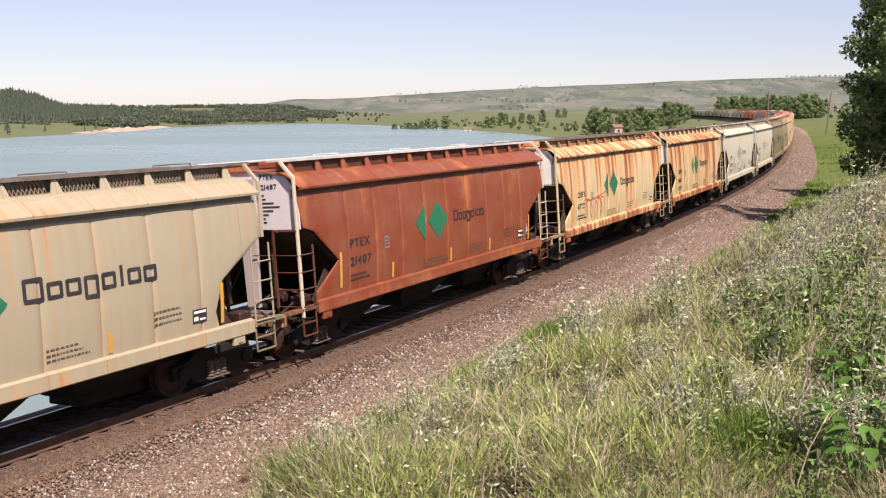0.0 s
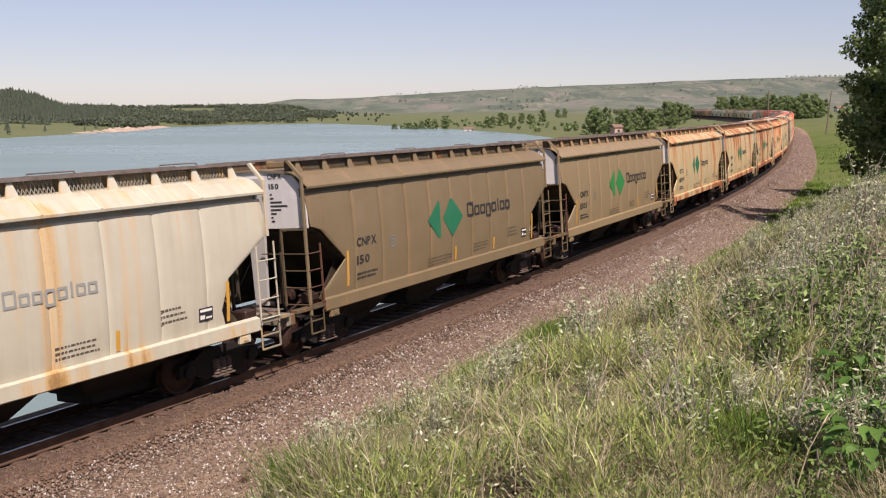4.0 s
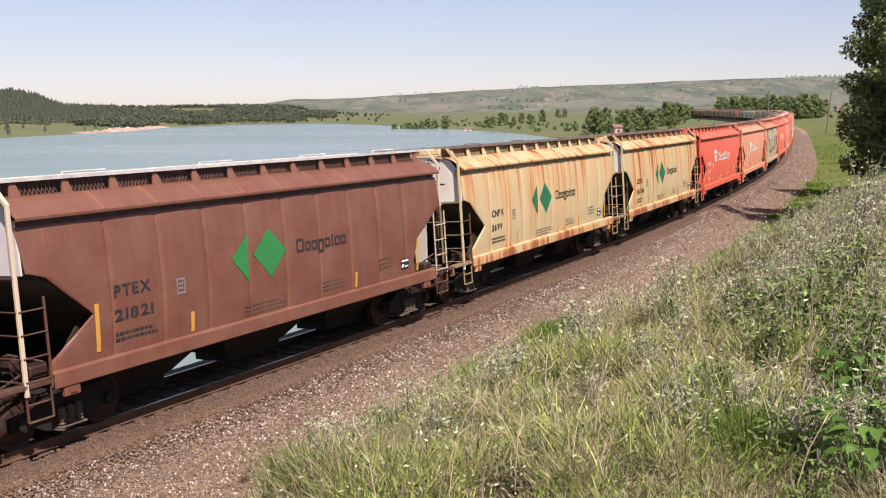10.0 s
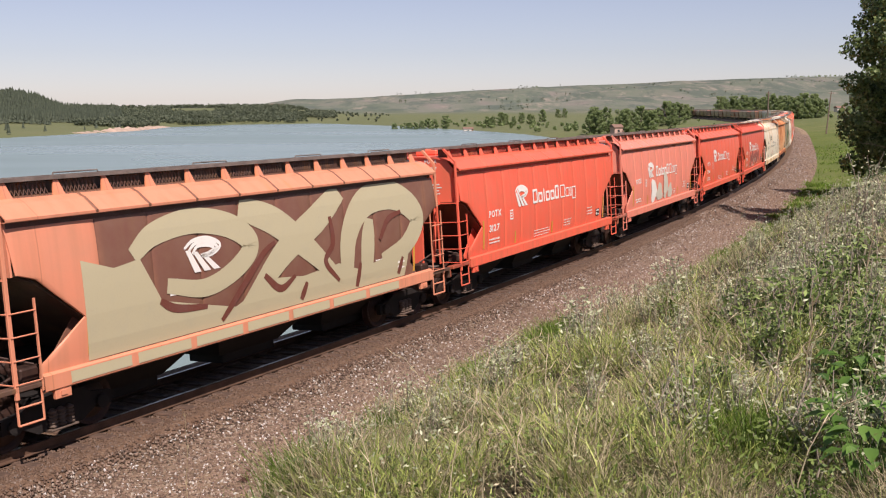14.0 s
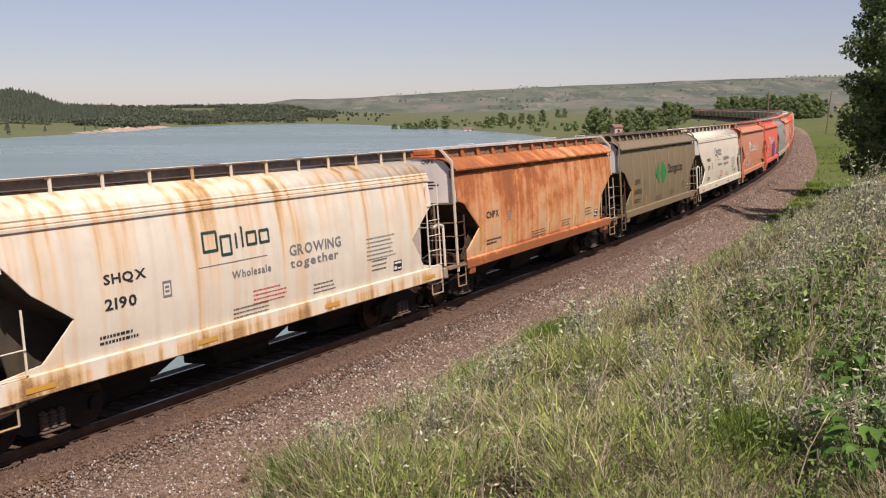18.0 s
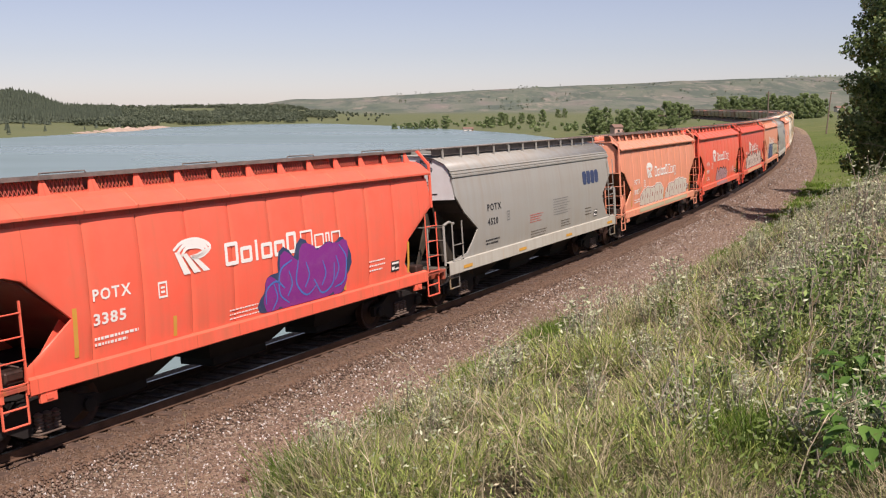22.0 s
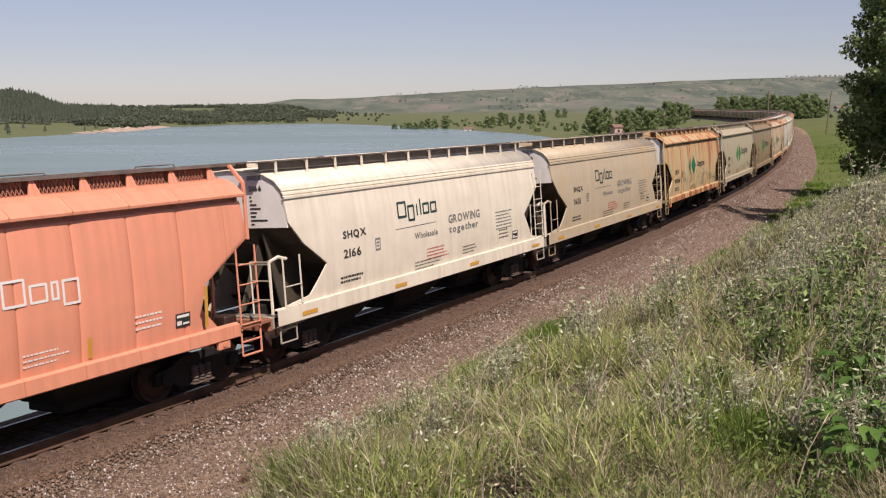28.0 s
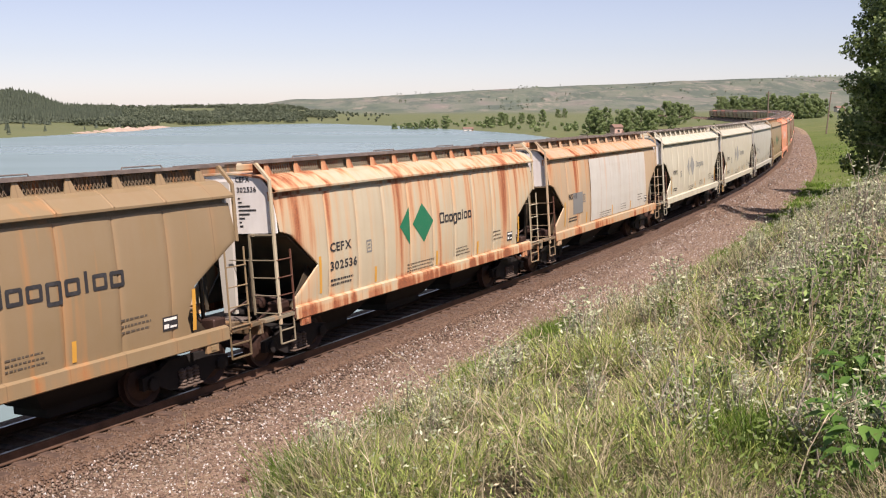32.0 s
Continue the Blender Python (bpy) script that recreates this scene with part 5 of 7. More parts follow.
        for i, (x, z, w, h) in enumerate(humps[:5]):
            put(stroke([(x + 0.42 * w * math.cos(a), z + 0.40 * h * math.sin(a)) for a in (0.4 + i, 1.5 + i, 2.6 + i, 3.6 + i)], 0.045), "blue", 0.017)
            put(stroke([(x - 0.1, z - 0.3), (x + 0.05, z - 0.05), (x - 0.05, z + 0.25)], 0.04), "blue", 0.0175)
    elif kind == "letters" and hue == "silver":
        for x0, x1, tops in ((2.62, 6.55, (1.75, 2.02, 2.08, 2.0, 2.12, 2.14, 1.85)), (6.85, 11.05, (1.62, 2.0, 1.98, 2.1, 2.12, 2.06, 1.95))):
            band(put, x0, x1, 1.31, tops, "white", 0.009, 0.0)
            band(put, x0, x1, 1.31, tops, "rose_brown", 0.0115, 0.035)
            band(put, x0, x1, 1.31, tops, "silver", 0.014, 0.06)
            n = 5
            for i in range(1, n):
                x = x0 + (x1 - x0) * i / n
                put(stroke([(x + 0.04, 1.34), (x - 0.06, 1.6), (x + 0.08, 1.78), (x, 2.0)], 0.05), "rose_brown", 0.0165)
            for i in range(n):
                x = x0 + (x1 - x0) * (i + 0.5) / n
                put([[(x - 0.07, 1.58), (x + 0.06, 1.62), (x + 0.09, 1.78), (x - 0.03, 1.80)]], "rose_brown", 0.0168)
            put([rect(x0 - 0.25, x1 - 0.1, 1.08, 1.24)], "cream", 0.096, 1.03, 1.25)
        put(stroke([(2.35, 1.95), (2.5, 2.08), (2.62, 1.98), (2.8, 2.12), (2.95, 2.02)], 0.06), "cream", 0.009)
    elif kind == "letters" and hue == "grey":
        edge = (1.6, 2.02, 1.75, 1.98, 1.98, 1.86, 2.0, 1.78, 1.95, 1.6)
        band(put, 4.66, 8.2, 1.31, edge, "black", 0.009, -0.05)
        band(put, 4.66, 8.2, 1.31, edge, "lilac", 0.0125, 0.02)
        for i in range(1, 6):
            x = 4.66 + 0.6 * i
            put(stroke([(x, 1.31), (x - 0.08, 1.55), (x + 0.06, 1.75), (x - 0.04, 2.0)], 0.06), "black", 0.0155)
            put(stroke([(x + 0.2, 1.5), (x + 0.32, 1.68), (x + 0.24, 1.84)], 0.045), "black", 0.0155)
        put([rect(4.6 + 0.58 * i, 5.05 + 0.58 * i, 1.06, 1.25) for i in range(6)], "lilac", 0.096, 1.03, 1.25)
        for x in (8.4, 8.8, 9.2, 9.6, 10.0, 10.3):
            put(stroke([(x, 1.5), (x + 0.15, 1.85), (x + 0.25, 1.55), (x + 0.35, 1.8)], 0.03), "pink", 0.009)
    elif kind == "letters":
        edge = (1.7, 2.5, 2.42, 2.5, 2.4, 2.46)
        band(put, 2.4, 6.9, 1.31, edge, "silver", 0.009, -0.05)
        band(put, 2.5, 6.85, 1.31, edge, "navy", 0.012, 0.03)
        for i in range(7):
            x = 2.9 + 0.6 * i
            put(stroke([(x, 1.4), (x + 0.1, 1.85), (x - 0.08, 2.2), (x + 0.22, 2.35)], 0.09), ("silver", "blue")[i % 2], 0.0155)
        edge = (2.3, 2.4, 2.28, 2.36, 2.2, 2.25, 2.1)
        band(put, 7.0, 12.2, 1.45, edge, "black", 0.009, -0.04)
        band(put, 7.0, 12.2, 1.45, edge, "cream", 0.012, 0.03)
        for i in range(1, 7):
            x = 7.0 + 0.74 * i
            put(stroke([(x, 1.5), (x + 0.12, 1.8), (x - 0.06, 2.05), (x + 0.05, 2.25)], 0.07), "black", 0.0155)
            put([blob(x + 0.35, 1.85, 0.22, 0.28, rng)], "olive", 0.0155)
    elif kind == "wild":
        if hue == "cream":
            # one pale field with tall pale forms, cut through by brown gaps
            put([[(1.35, 1.31), (1.32, 3.02), (2.0, 2.80), (2.6, 2.88), (3.05, 2.05), (3.9, 1.85), (5.0, 1.60), (6.2, 2.0), (7.2, 1.9), (8.5, 2.0), (9.3, 1.75), (10.6, 1.9), (11.5, 1.9), (11.3, 1.31)]], "cream", 0.009)
            runs = [(((2.45, 2.95), (3.0, 3.28), (4.0, 3.42), (5.0, 3.22), (5.55, 2.8), (5.1, 2.38), (4.2, 2.12), (3.2, 2.3)), 0.50), (((5.3, 3.55), (6.3, 3.2), (7.3, 2.55), (8.3, 1.8)), 0.62), (((8.75, 3.64), (7.8, 3.1), (6.5, 2.45), (5.2, 1.4)), 0.66),
                    (((8.8, 1.5), (8.95, 2.6), (9.7, 3.3), (11.0, 3.35), (11.95, 2.75), (11.4, 2.1), (10.3, 1.8)), 0.72), (((9.6, 1.5), (9.7, 2.4), (9.8, 2.9)), 0.55)]
            for i, (q, w) in enumerate(runs):
                put(stroke(q, w), "cream", 0.0095 + 0.0006 * i)
            gaps = [((5.9, 2.1), (6.4, 1.75), (6.9, 1.95)), ((4.6, 1.4), (5.2, 1.95), (5.9, 2.55), (6.3, 2.75)), ((8.25, 3.1), (8.3, 2.5), (8.0, 2.1), (8.5, 1.6)), ((10.2, 2.35), (10.6, 2.8), (11.2, 2.95)), ((9.2, 1.35), (9.35, 1.9)), ((7.1, 1.4), (7.3, 1.75)), ((3.0, 2.05), (3.4, 1.85), (4.2, 1.75)), ((11.0, 1.4), (11.2, 1.8))]
            for i, q in enumerate(gaps):
                put(stroke(q, 0.16), "maroon", 0.0165)
            put([rect(0.9 + 1.45 * i, 2.2 + 1.45 * i, 1.05, 1.24) for i in range(7)], "cream", 0.096, 1.03, 1.25)
        else:
            edge = (1.7, 2.22, 2.15, 2.38, 2.0, 2.40, 2.1, 2.25, 1.95, 2.46, 2.05, 2.40, 1.6)
            band(put, 2.1, 10.9, 1.31, edge, "grey", 0.009, -0.09)
            band(put, 2.15, 10.8, 1.31, edge, "maroon", 0.0115, -0.03)
            band(put, 2.25, 10.7, 1.31, edge, "shell", 0.014, 0.04)
            for i in range(1, 9):
                x = 2.3 + 0.96 * i
                put(stroke([(x - 0.1, 1.33), (x + 0.12, 1.7), (x - 0.08, 2.0), (x + 0.15, 2.3)], 0.08), "maroon", 0.0165)
                put([[(x + 0.35, 1.55), (x + 0.55, 1.6), (x + 0.62, 1.95), (x + 0.42, 1.85)]], ("maroon", "grey")[i % 2], 0.0165)
            put([blob(3.55, 1.68, 0.45, 0.35, rng)], "maroon", 0.017)
            put([rect(2.5 + 1.2 * i, 3.5 + 1.2 * i, 1.06, 1.25) for i in range(7)], "peach", 0.096, 1.03, 1.25)


END_BARS = {}
for k, car, s0, emblem, ink, mark, number, art, shape in cars:
    if shape == "X":
        continue
    rng = random.Random(100 + k)
    D = DECAL[ink]
    R_ = shape == "R"
    if emblem in ("arrows", "bright", "faded"):
        hue = {"arrows": "green", "bright": "bright", "faded": "pale"}[emblem]
        # two layouts: the older small arrows, and the wider ones of the cars numbered from 150
        wide = k in (0, 6, 7, 25, 39, 40)
        if wide:
            shapes = [[(5.14, 2.57), (5.64, 2.09), (5.76, 2.03), (5.80, 2.10), (5.81, 3.00), (5.76, 3.06), (5.66, 2.98)], [(5.95, 2.55), (6.38, 2.08), (6.46, 2.03), (6.54, 2.08), (7.04, 2.47), (7.08, 2.53), (7.03, 2.58), (6.56, 3.02), (6.46, 3.07), (6.38, 3.02)]]
            name = (7.36, 10.14, 2.46, 0.40)
        else:
            shapes = [[(4.78, 2.56), (5.24, 2.06), (5.28, 3.02)], [(5.42, 2.57), (5.94, 2.04), (6.47, 2.55), (5.94, 3.06)]]
            name = (6.82, 8.64, 2.43, 0.29)
        part("emblem", patches(shapes, DECAL[hue], shape, "emblem"), car, "two facing arrowhead shapes")
        part("maker_name", patches(word_blocks(*name, "Cnnpntnn"), DECAL["pale" if emblem == "faded" else "black"], shape, "maker_name"), car)
    elif emblem == "striped":
        rings = [stroke([(3.70 + 0.10 * i, 2.92 - 0.06 * i), (3.95 + 0.05 * i, 3.05 - 0.06 * i), (4.35, 3.06 - 0.07 * i), (4.66 - 0.09 * i, 2.90 - 0.03 * i), (4.45 - 0.05 * i, 2.74 + 0.02 * i), (4.15, 2.72 + 0.02 * i)], 0.075, 5) for i in range(3)]
        legs = [[(3.72 + 0.19 * i, 2.88 - 0.05 * i), (3.84 + 0.19 * i, 2.88 - 0.05 * i), (4.10 + 0.26 * i, 2.44), (3.92 + 0.26 * i, 2.44)] for i in range(3)]
        part("emblem", patches(sum(rings, []) + legs, D, shape, "emblem", 0.0075), car, "rounded striped emblem")
        if art != "wild_cream":
            part("maker_name", patches(word_blocks(5.05, 7.28, 2.44, 0.46, "Pntnnh", 0.17), D, shape, "maker_name"), car)
            part("maker_name", patches(word_blocks(7.42, 8.88, 2.44, 0.44, "Cnrp", 0.10), D, shape, "maker_name"), car)
    elif emblem == "fert":
        part("maker_name", patches(word_blocks(4.36, 6.33, 2.76, 0.42, "Agrinn", 0.14), DECAL["ink_green"], shape, "maker_name"), car)
        part("slogan", letters("Wholesale", 5.10, 6.29, 2.16, 2.32, DECAL["grey"], shape, "slogan"), car)
        part("slogan", letters("GROWING", 6.92, 8.78, 2.38, 2.62, DECAL["grey"], shape, "slogan"), car)
        part("slogan", letters("together", 6.92, 8.66, 2.06, 2.32, DECAL["grey"], shape, "slogan"), car)
        part("stencil_print", patches(dashes(9.8, 11.1, 1.9, 2.5, 6, rng), DECAL["grey"], shape, "stencil_print"), car)
        part("stencil_print", patches(dashes(5.7, 6.9, 1.55, 1.9, 4, rng), DECAL["red"], shape, "stencil_print"), car)
        part("stencil_print", patches([rect(4.2, 6.2, 2.50, 2.515)], DECAL["grey"], shape, "stencil_print"), car)
    elif emblem == "lessor":
        blocks = [[(9.92 + 0.42 * i + a, 2.73 + b) for a, b in ((0.07, 0), (0.31, 0), (0.38, 0.08), (0.38, 0.40), (0.31, 0.48), (0.07, 0.48), (0.0, 0.40), (0.0, 0.08))] for i in range(4)]
        part("maker_name", patches(blocks, DECAL["navy"], shape, "maker_name"), car, "dark blue solid blocks")
        part("stencil_print", patches(dashes(7.0, 8.6, 1.9, 2.5, 7, rng), DECAL["grey"], shape, "stencil_print"), car)
        part("stencil_print", patches(dashes(5.0, 6.1, 1.85, 2.15, 4, rng), DECAL["red"], shape, "stencil_print"), car)
    elif emblem == "panel":
        part("stencil_panel", patches([rect(2.2, 3.2, 1.75, 2.5)], DECAL["grey"], shape, "stencil_panel"), car, "grey painted-out patch")
        o = part("repaint_patch", patches([rect(4.1, 11.2, 1.34, 3.62)], PAINT, shape, "repaint_patch", 0.006), car, "pale repainted patch")
        o.color = (0.58, 0.56, 0.50, 0.30)
    if mark != "-":
        z0 = 2.29 if not R_ else 2.50
        x1 = 2.62 if not R_ else 2.89
        part("reporting_mark", letters(mark, 1.78 if not R_ else 1.93, x1, z0, z0 + 0.21, D, shape), car)
        if len(number) > 2:
            w = 0.178 * len(number)
            part("car_number", letters(number, 1.76 + 0.15 * R_, 1.76 + 0.15 * R_ + w, z0 - 0.42, z0 - 0.21, D, shape), car)
    part("stencil_print", patches(dashes(1.76, 2.75, 1.52, 1.72, 2, rng, 0.5), D, shape, "stencil_print"), car)
    S = DECAL["stencil"] if ink == "black" else D
    part("stencil_print", patches(dashes(5.1, 6.5, 1.36, 1.62, 3, rng), S, shape, "stencil_print"), car)
    part("stencil_print", patches(dashes(7.7, 8.6, 1.45, 1.72, 3, rng), S, shape, "stencil_print"), car)
    part("stencil_print", patches(dashes(10.0, 10.7, 1.62, 1.95, 3, rng), S, shape, "stencil_print"), car)
    sq = [rect(3.25, 3.47, 2.10, 2.14), rect(3.25, 3.47, 2.36, 2.40), rect(3.25, 3.28, 2.14, 2.36), rect(3.44, 3.47, 2.14, 2.36), rect(3.31, 3.41, 2.19, 2.23), rect(3.31, 3.41, 2.27, 2.31)]
    part("test_panel", patches(sq, DECAL["grey"] if ink == "black" else D, shape, "test_panel"), car)
    pl = part("data_plate", patches([rect(10.95, 11.32, 1.48, 1.74)], DECAL["black"], shape, "data_plate"), car, "black data plate with white marks")
    part("plate_mark", patches([rect(10.98, 11.10, 1.52, 1.60), rect(11.13, 11.29, 1.52, 1.56), rect(10.98, 11.29, 1.66, 1.71)], DECAL["white"], shape, "plate_mark", 0.010), pl)
    if not R_:
        for x, z0, z1 in ((1.38, 1.42, 2.25), (3.62, 1.34, 1.72), (6.62, 1.34, 1.72), (9.0, 1.34, 1.7), (11.75, 1.36, 2.15)):
            if rng.random() < 0.85:
                part("warning_strip", patches([rect(x - 0.045, x + 0.045, z0, z1)], DECAL["yellow"], shape, "warning_strip", 0.008), car, "faded yellow reflector strip")
    else:
        for x in (0.2, 4.0, 8.0, 12.3):
            part("warning_strip", patches([rect(x, x + 0.55, 1.06, 1.15)], DECAL["yellow"], shape, "warning_strip"), car, "yellow reflector strip")
    if art != "-":
        spray(car, art, shape, rng)
    # the leading end carries the same mark and lines of small print
    key = (ink, R_)
    x = 0.012 - XC
    if key not in END_BARS:
        polys = [(-0.56, -0.62 - 0.42 * rng.random() * min(1, i / 3), 3.66 - 0.085 * i, 3.695 - 0.085 * i) for i in range(8)]
        END_BARS[key] = mesh_from("end_lettering", sum([[(x, a, c), (x, b, c), (x, b, d), (x, a, d)] for a, b, c, d in polys], []), [tuple(range(i * 4, i * 4 + 4)) for i in range(len(polys))], D)
    part("end_lettering", END_BARS[key], car)
    for text, y0, y1, z0, z1 in ((mark, -0.53, -0.92, 4.02, 4.14), (number, -0.55, -0.57 - 0.085 * len(number), 3.80, 3.92)):
        if len(text) > 2:
            me = letters(text, 0, 1, 0, 1, D, shape, "end_mark")
            for q in me.vertices:
                q.co = (x, y0 + (y1 - y0) * (q.co.x + XC), z0 + (z1 - z0) * q.co.z)
            part("end_mark", me, car)
for _, car, *_ in cars:
    for o in car.children:
        if o.name.split(".")[0] in ("stencil_print", "walk_lattice", "end_lettering", "test_panel", "maker_name", "sprayed_art", "emblem", "slogan", "eave_weld", "brake_rigging"):
            tagged(o, kind="stuff")


# ---- plants ----
def leaf_quads(C, size, rs, aspect=0.55, up=0.3, face=None):
    """Diamond leaves at the places C with random turns, or turned roughly to face outwards."""
    n = len(C)
    d = rs.normal(size=(n, 3))
    d[:, 2] = d[:, 2] * 0.7 + up
    d /= np.linalg.norm(d, axis=1)[:, None]
    w = np.cross(d, rs.normal(size=(n, 3)) if face is None else face + rs.normal(size=(n, 3)) * 0.45)
    w /= np.linalg.norm(w, axis=1)[:, None] + 1e-9
    s = (size * rs.uniform(0.6, 1.3, n))[:, None]
    return np.stack([C - d * s * 0.5, C + w * s * aspect * 0.5 - d * s * 0.05, C + d * s * 0.5, C - w * s * aspect * 0.5 - d * s * 0.05], 1)


LEAF_TREE = leafy("poplar_leaf", (0.055, 0.092, 0.028), (0.30, 0.38, 0.14), 0.45, 0.35)
# far and conifer leaf colours are lightened to carry the haze of distance
LEAF_FAR = leafy("hazed_far_foliage", (0.20, 0.27, 0.110), (0.32, 0.39, 0.17), 0.7, 0.45)
LEAF_PINE = leafy("hazed_conifer_foliage", (0.070, 0.090, 0.062), (0.115, 0.140, 0.090), 0.7)
LEAF_SILVER = leafy("silverberry_leaf", (0.15, 0.19, 0.07), (0.72, 0.73, 0.50), 0.45)
LEAF_BUSH = leafy("bush_leaf", (0.045, 0.085, 0.022), (0.36, 0.46, 0.15), 0.35, 0.25)
LEAF_BROAD = leafy("broad_leaf", (0.045, 0.105, 0.016), (0.15, 0.27, 0.055), 0.35, 0.2)
LEAF_WEED = leafy("weed_leaf", (0.09, 0.15, 0.030), (0.28, 0.36, 0.10), 0.5)
GRASS_GREEN = leafy("green_grass", (0.055, 0.095, 0.016), (0.54, 0.60, 0.18), 0.6, 0.2)
GRASS_OLIVE = leafy("olive_grass", (0.075, 0.075, 0.030), (0.62, 0.60, 0.32), 0.65, 0.2)
GRASS_DRY = leafy("dry_grass", (0.28, 0.21, 0.12), (0.72, 0.62, 0.42), 0.7)
BARK = plain("grey_brown_bark", (0.13, 0.105, 0.085), 0.9, 0, 0.4, 5, 0.6)
TWIG = plain("grey_twig", (0.30, 0.25, 0.19), 0.85, 0, 0.4, 20)
POLE = plain("weathered_pole_wood", (0.16, 0.12, 0.09), 0.9, 0, 0.3, 4, 0.4)


def limb(s, a, b, r0, r1, rng, bend=0.08, n=4):
    """A tapering, slightly crooked limb; returns its points."""
    a, b = Vector(a), Vector(b)
    pts = [a]
    for i in range(1, n + 1):
        j = Vector((rng.gauss(0, 1), rng.gauss(0, 1), rng.gauss(0, 0.5))) * (b - a).length * bend * (0 if i == n else 0.5)
        pts.append(a.lerp(b, i / n) + j)
    for i in range(n):
        s.bar(pts[i], pts[i + 1], r0 + (r1 - r0) * i / n, 7, r0 + (r1 - r0) * (i + 1) / n)
    return pts


def build_tree(h, width, leaves, leaf, seed, mat, low=0.18, lumps=26, trunk_r=0.22, split=True, full=0.35):
    """A tapered trunk, forking limbs and a crown of loose leaf clumps."""
    rng, rs = random.Random(seed), np.random.RandomState(seed)
    tree = empty("tree")
    t = Shape()
    pts = limb(t, (0, 0, -0.3), (rng.uniform(-0.3, 0.3), rng.uniform(-0.3, 0.3), h * 0.86), trunk_r, trunk_r * 0.2, rng, 0.06, 7)
    C, W = [], []
    for i in range(lumps):
        q = low + (0.97 - low) * (i + rng.random()) / lumps
        a = i * 2.4 + rng.uniform(-0.5, 0.5)
        shape = math.sin(math.pi * min(1.0, (q - low + 0.10) / (1.12 - low)) ** 0.75)
        rr = width * 0.5 * (full + (1 - full) * shape) * rng.uniform(0.55, 1.0)
        base = Vector(pts[min(6, int(q * 6.5))])
        tip = Vector((math.cos(a) * rr, math.sin(a) * rr, h * q + rng.uniform(-0.02, 0.05) * h))
        b = Shape() if split else t
        lp = limb(b, base, tip, trunk_r * 0.35 * (1.1 - q), 0.015, rng, 0.12)
        if split:
            part("limb", b.mesh("limb", BARK), tree)
        for p, k in ((lp[-1], 1.0), (lp[-2], 0.8), (lp[-3], 0.5)):
            C.append(p)
            W.append(k * width * 0.155 * rng.uniform(0.6, 1.25))
    part("trunk", t.mesh("trunk", BARK), tree)
    C, W = np.array([tuple(c) for c in C]), np.array(W)
    pickd = rs.choice(len(C), leaves, p=W ** 2 / (W ** 2).sum())
    v = rs.normal(size=(leaves, 3))
    v /= np.linalg.norm(v, axis=1)[:, None]
    P = C[pickd] + v * (W[pickd] * rs.uniform(0.25, 1.0, leaves) ** 0.5)[:, None] * np.array([1, 1, 0.75])
    part("crown", quads_mesh("crown", leaf_quads(P, leaf, rs, 0.75, 0.0, v + P / np.array([width, width, h]) - np.array([0, 0, 0.3])), mat), tree)
    return tree


def stand(x, y, turn=0.0, sink=0.05, scale=1.0):
    z = float(ground_height(x, y)[0]) - sink
    return Matrix.Translation((x, y, z)) @ Matrix.Rotation(turn, 4, "Z") @ Matrix.Scale(scale, 4)


# the big poplar on the bank, half out of the picture
poplar = build_tree(10.8, 7.4, 84000, 0.19, 5, LEAF_TREE, 0.0, 60, 0.24, True, 1.0)
poplar.matrix_world = stand(23.4, 48.0, 0.6)
tagged(poplar, "tall dark green poplar with dense ragged foliage beside the track", "tree")
# unseen second tree, added behind the first to cast shadow on the grass
behind = build_tree(9.4, 7.0, 16000, 0.34, 15, LEAF_TREE, 0.05, 34, 0.22, True, 0.9)
behind.matrix_world = stand(30.6, 66.0, 2.1)
tagged(behind, "dark green poplar hidden behind the first, added for its shadow", "tree")
# bare grey branches stick out of its lower crown
for x, y, z, dx, dz in ((21.0, 47.2, 4.9, -1.3, 0.5), (21.2, 47.3, 3.9, -1.6, 0.6), (21.2, 46.8, 2.9, -1.2, 0.8)):
    s = Shape()
    r = random.Random(int(z * 10))
    p = limb(s, (x + 1.5, y, z - dz), (x + dx, y, z), 0.03, 0.008, r, 0.1)
    for q in p[1:4]:
        limb(s, q, q + Vector((r.uniform(-0.9, -0.3), r.uniform(-0.3, 0.3), r.uniform(0.1, 0.6))), 0.012, 0.004, r, 0.15, 3)
    o = new("bare_branch", s.mesh("bare_branch", TWIG))
    o.parent = poplar
    o.matrix_parent_inverse = poplar.matrix_world.inverted()
    tagged(o, "dead grey branch")

# grass on the bank
rs = np.random.RandomState(21)


def bank_places(n, az0, az1, r0, r1, edge=4.25, power=0.75):
    """Random places on the bank, thinning out with the distance from the camera."""
    q = rs.uniform(0, 1, n)
    r = (r0 ** power + q * (r1 ** power - r0 ** power)) ** (1 / power)
    a = np.radians(rs.uniform(az0, az1, n))
    x, y = r * np.sin(a), r * np.cos(a)
    s, u = track_su(x, y)
    keep = u > edge + waves(x, y, 2.5, 31) * 0.35 + waves(x, y, 0.8, 32) * 0.2
    return x[keep], y[keep], r[keep]


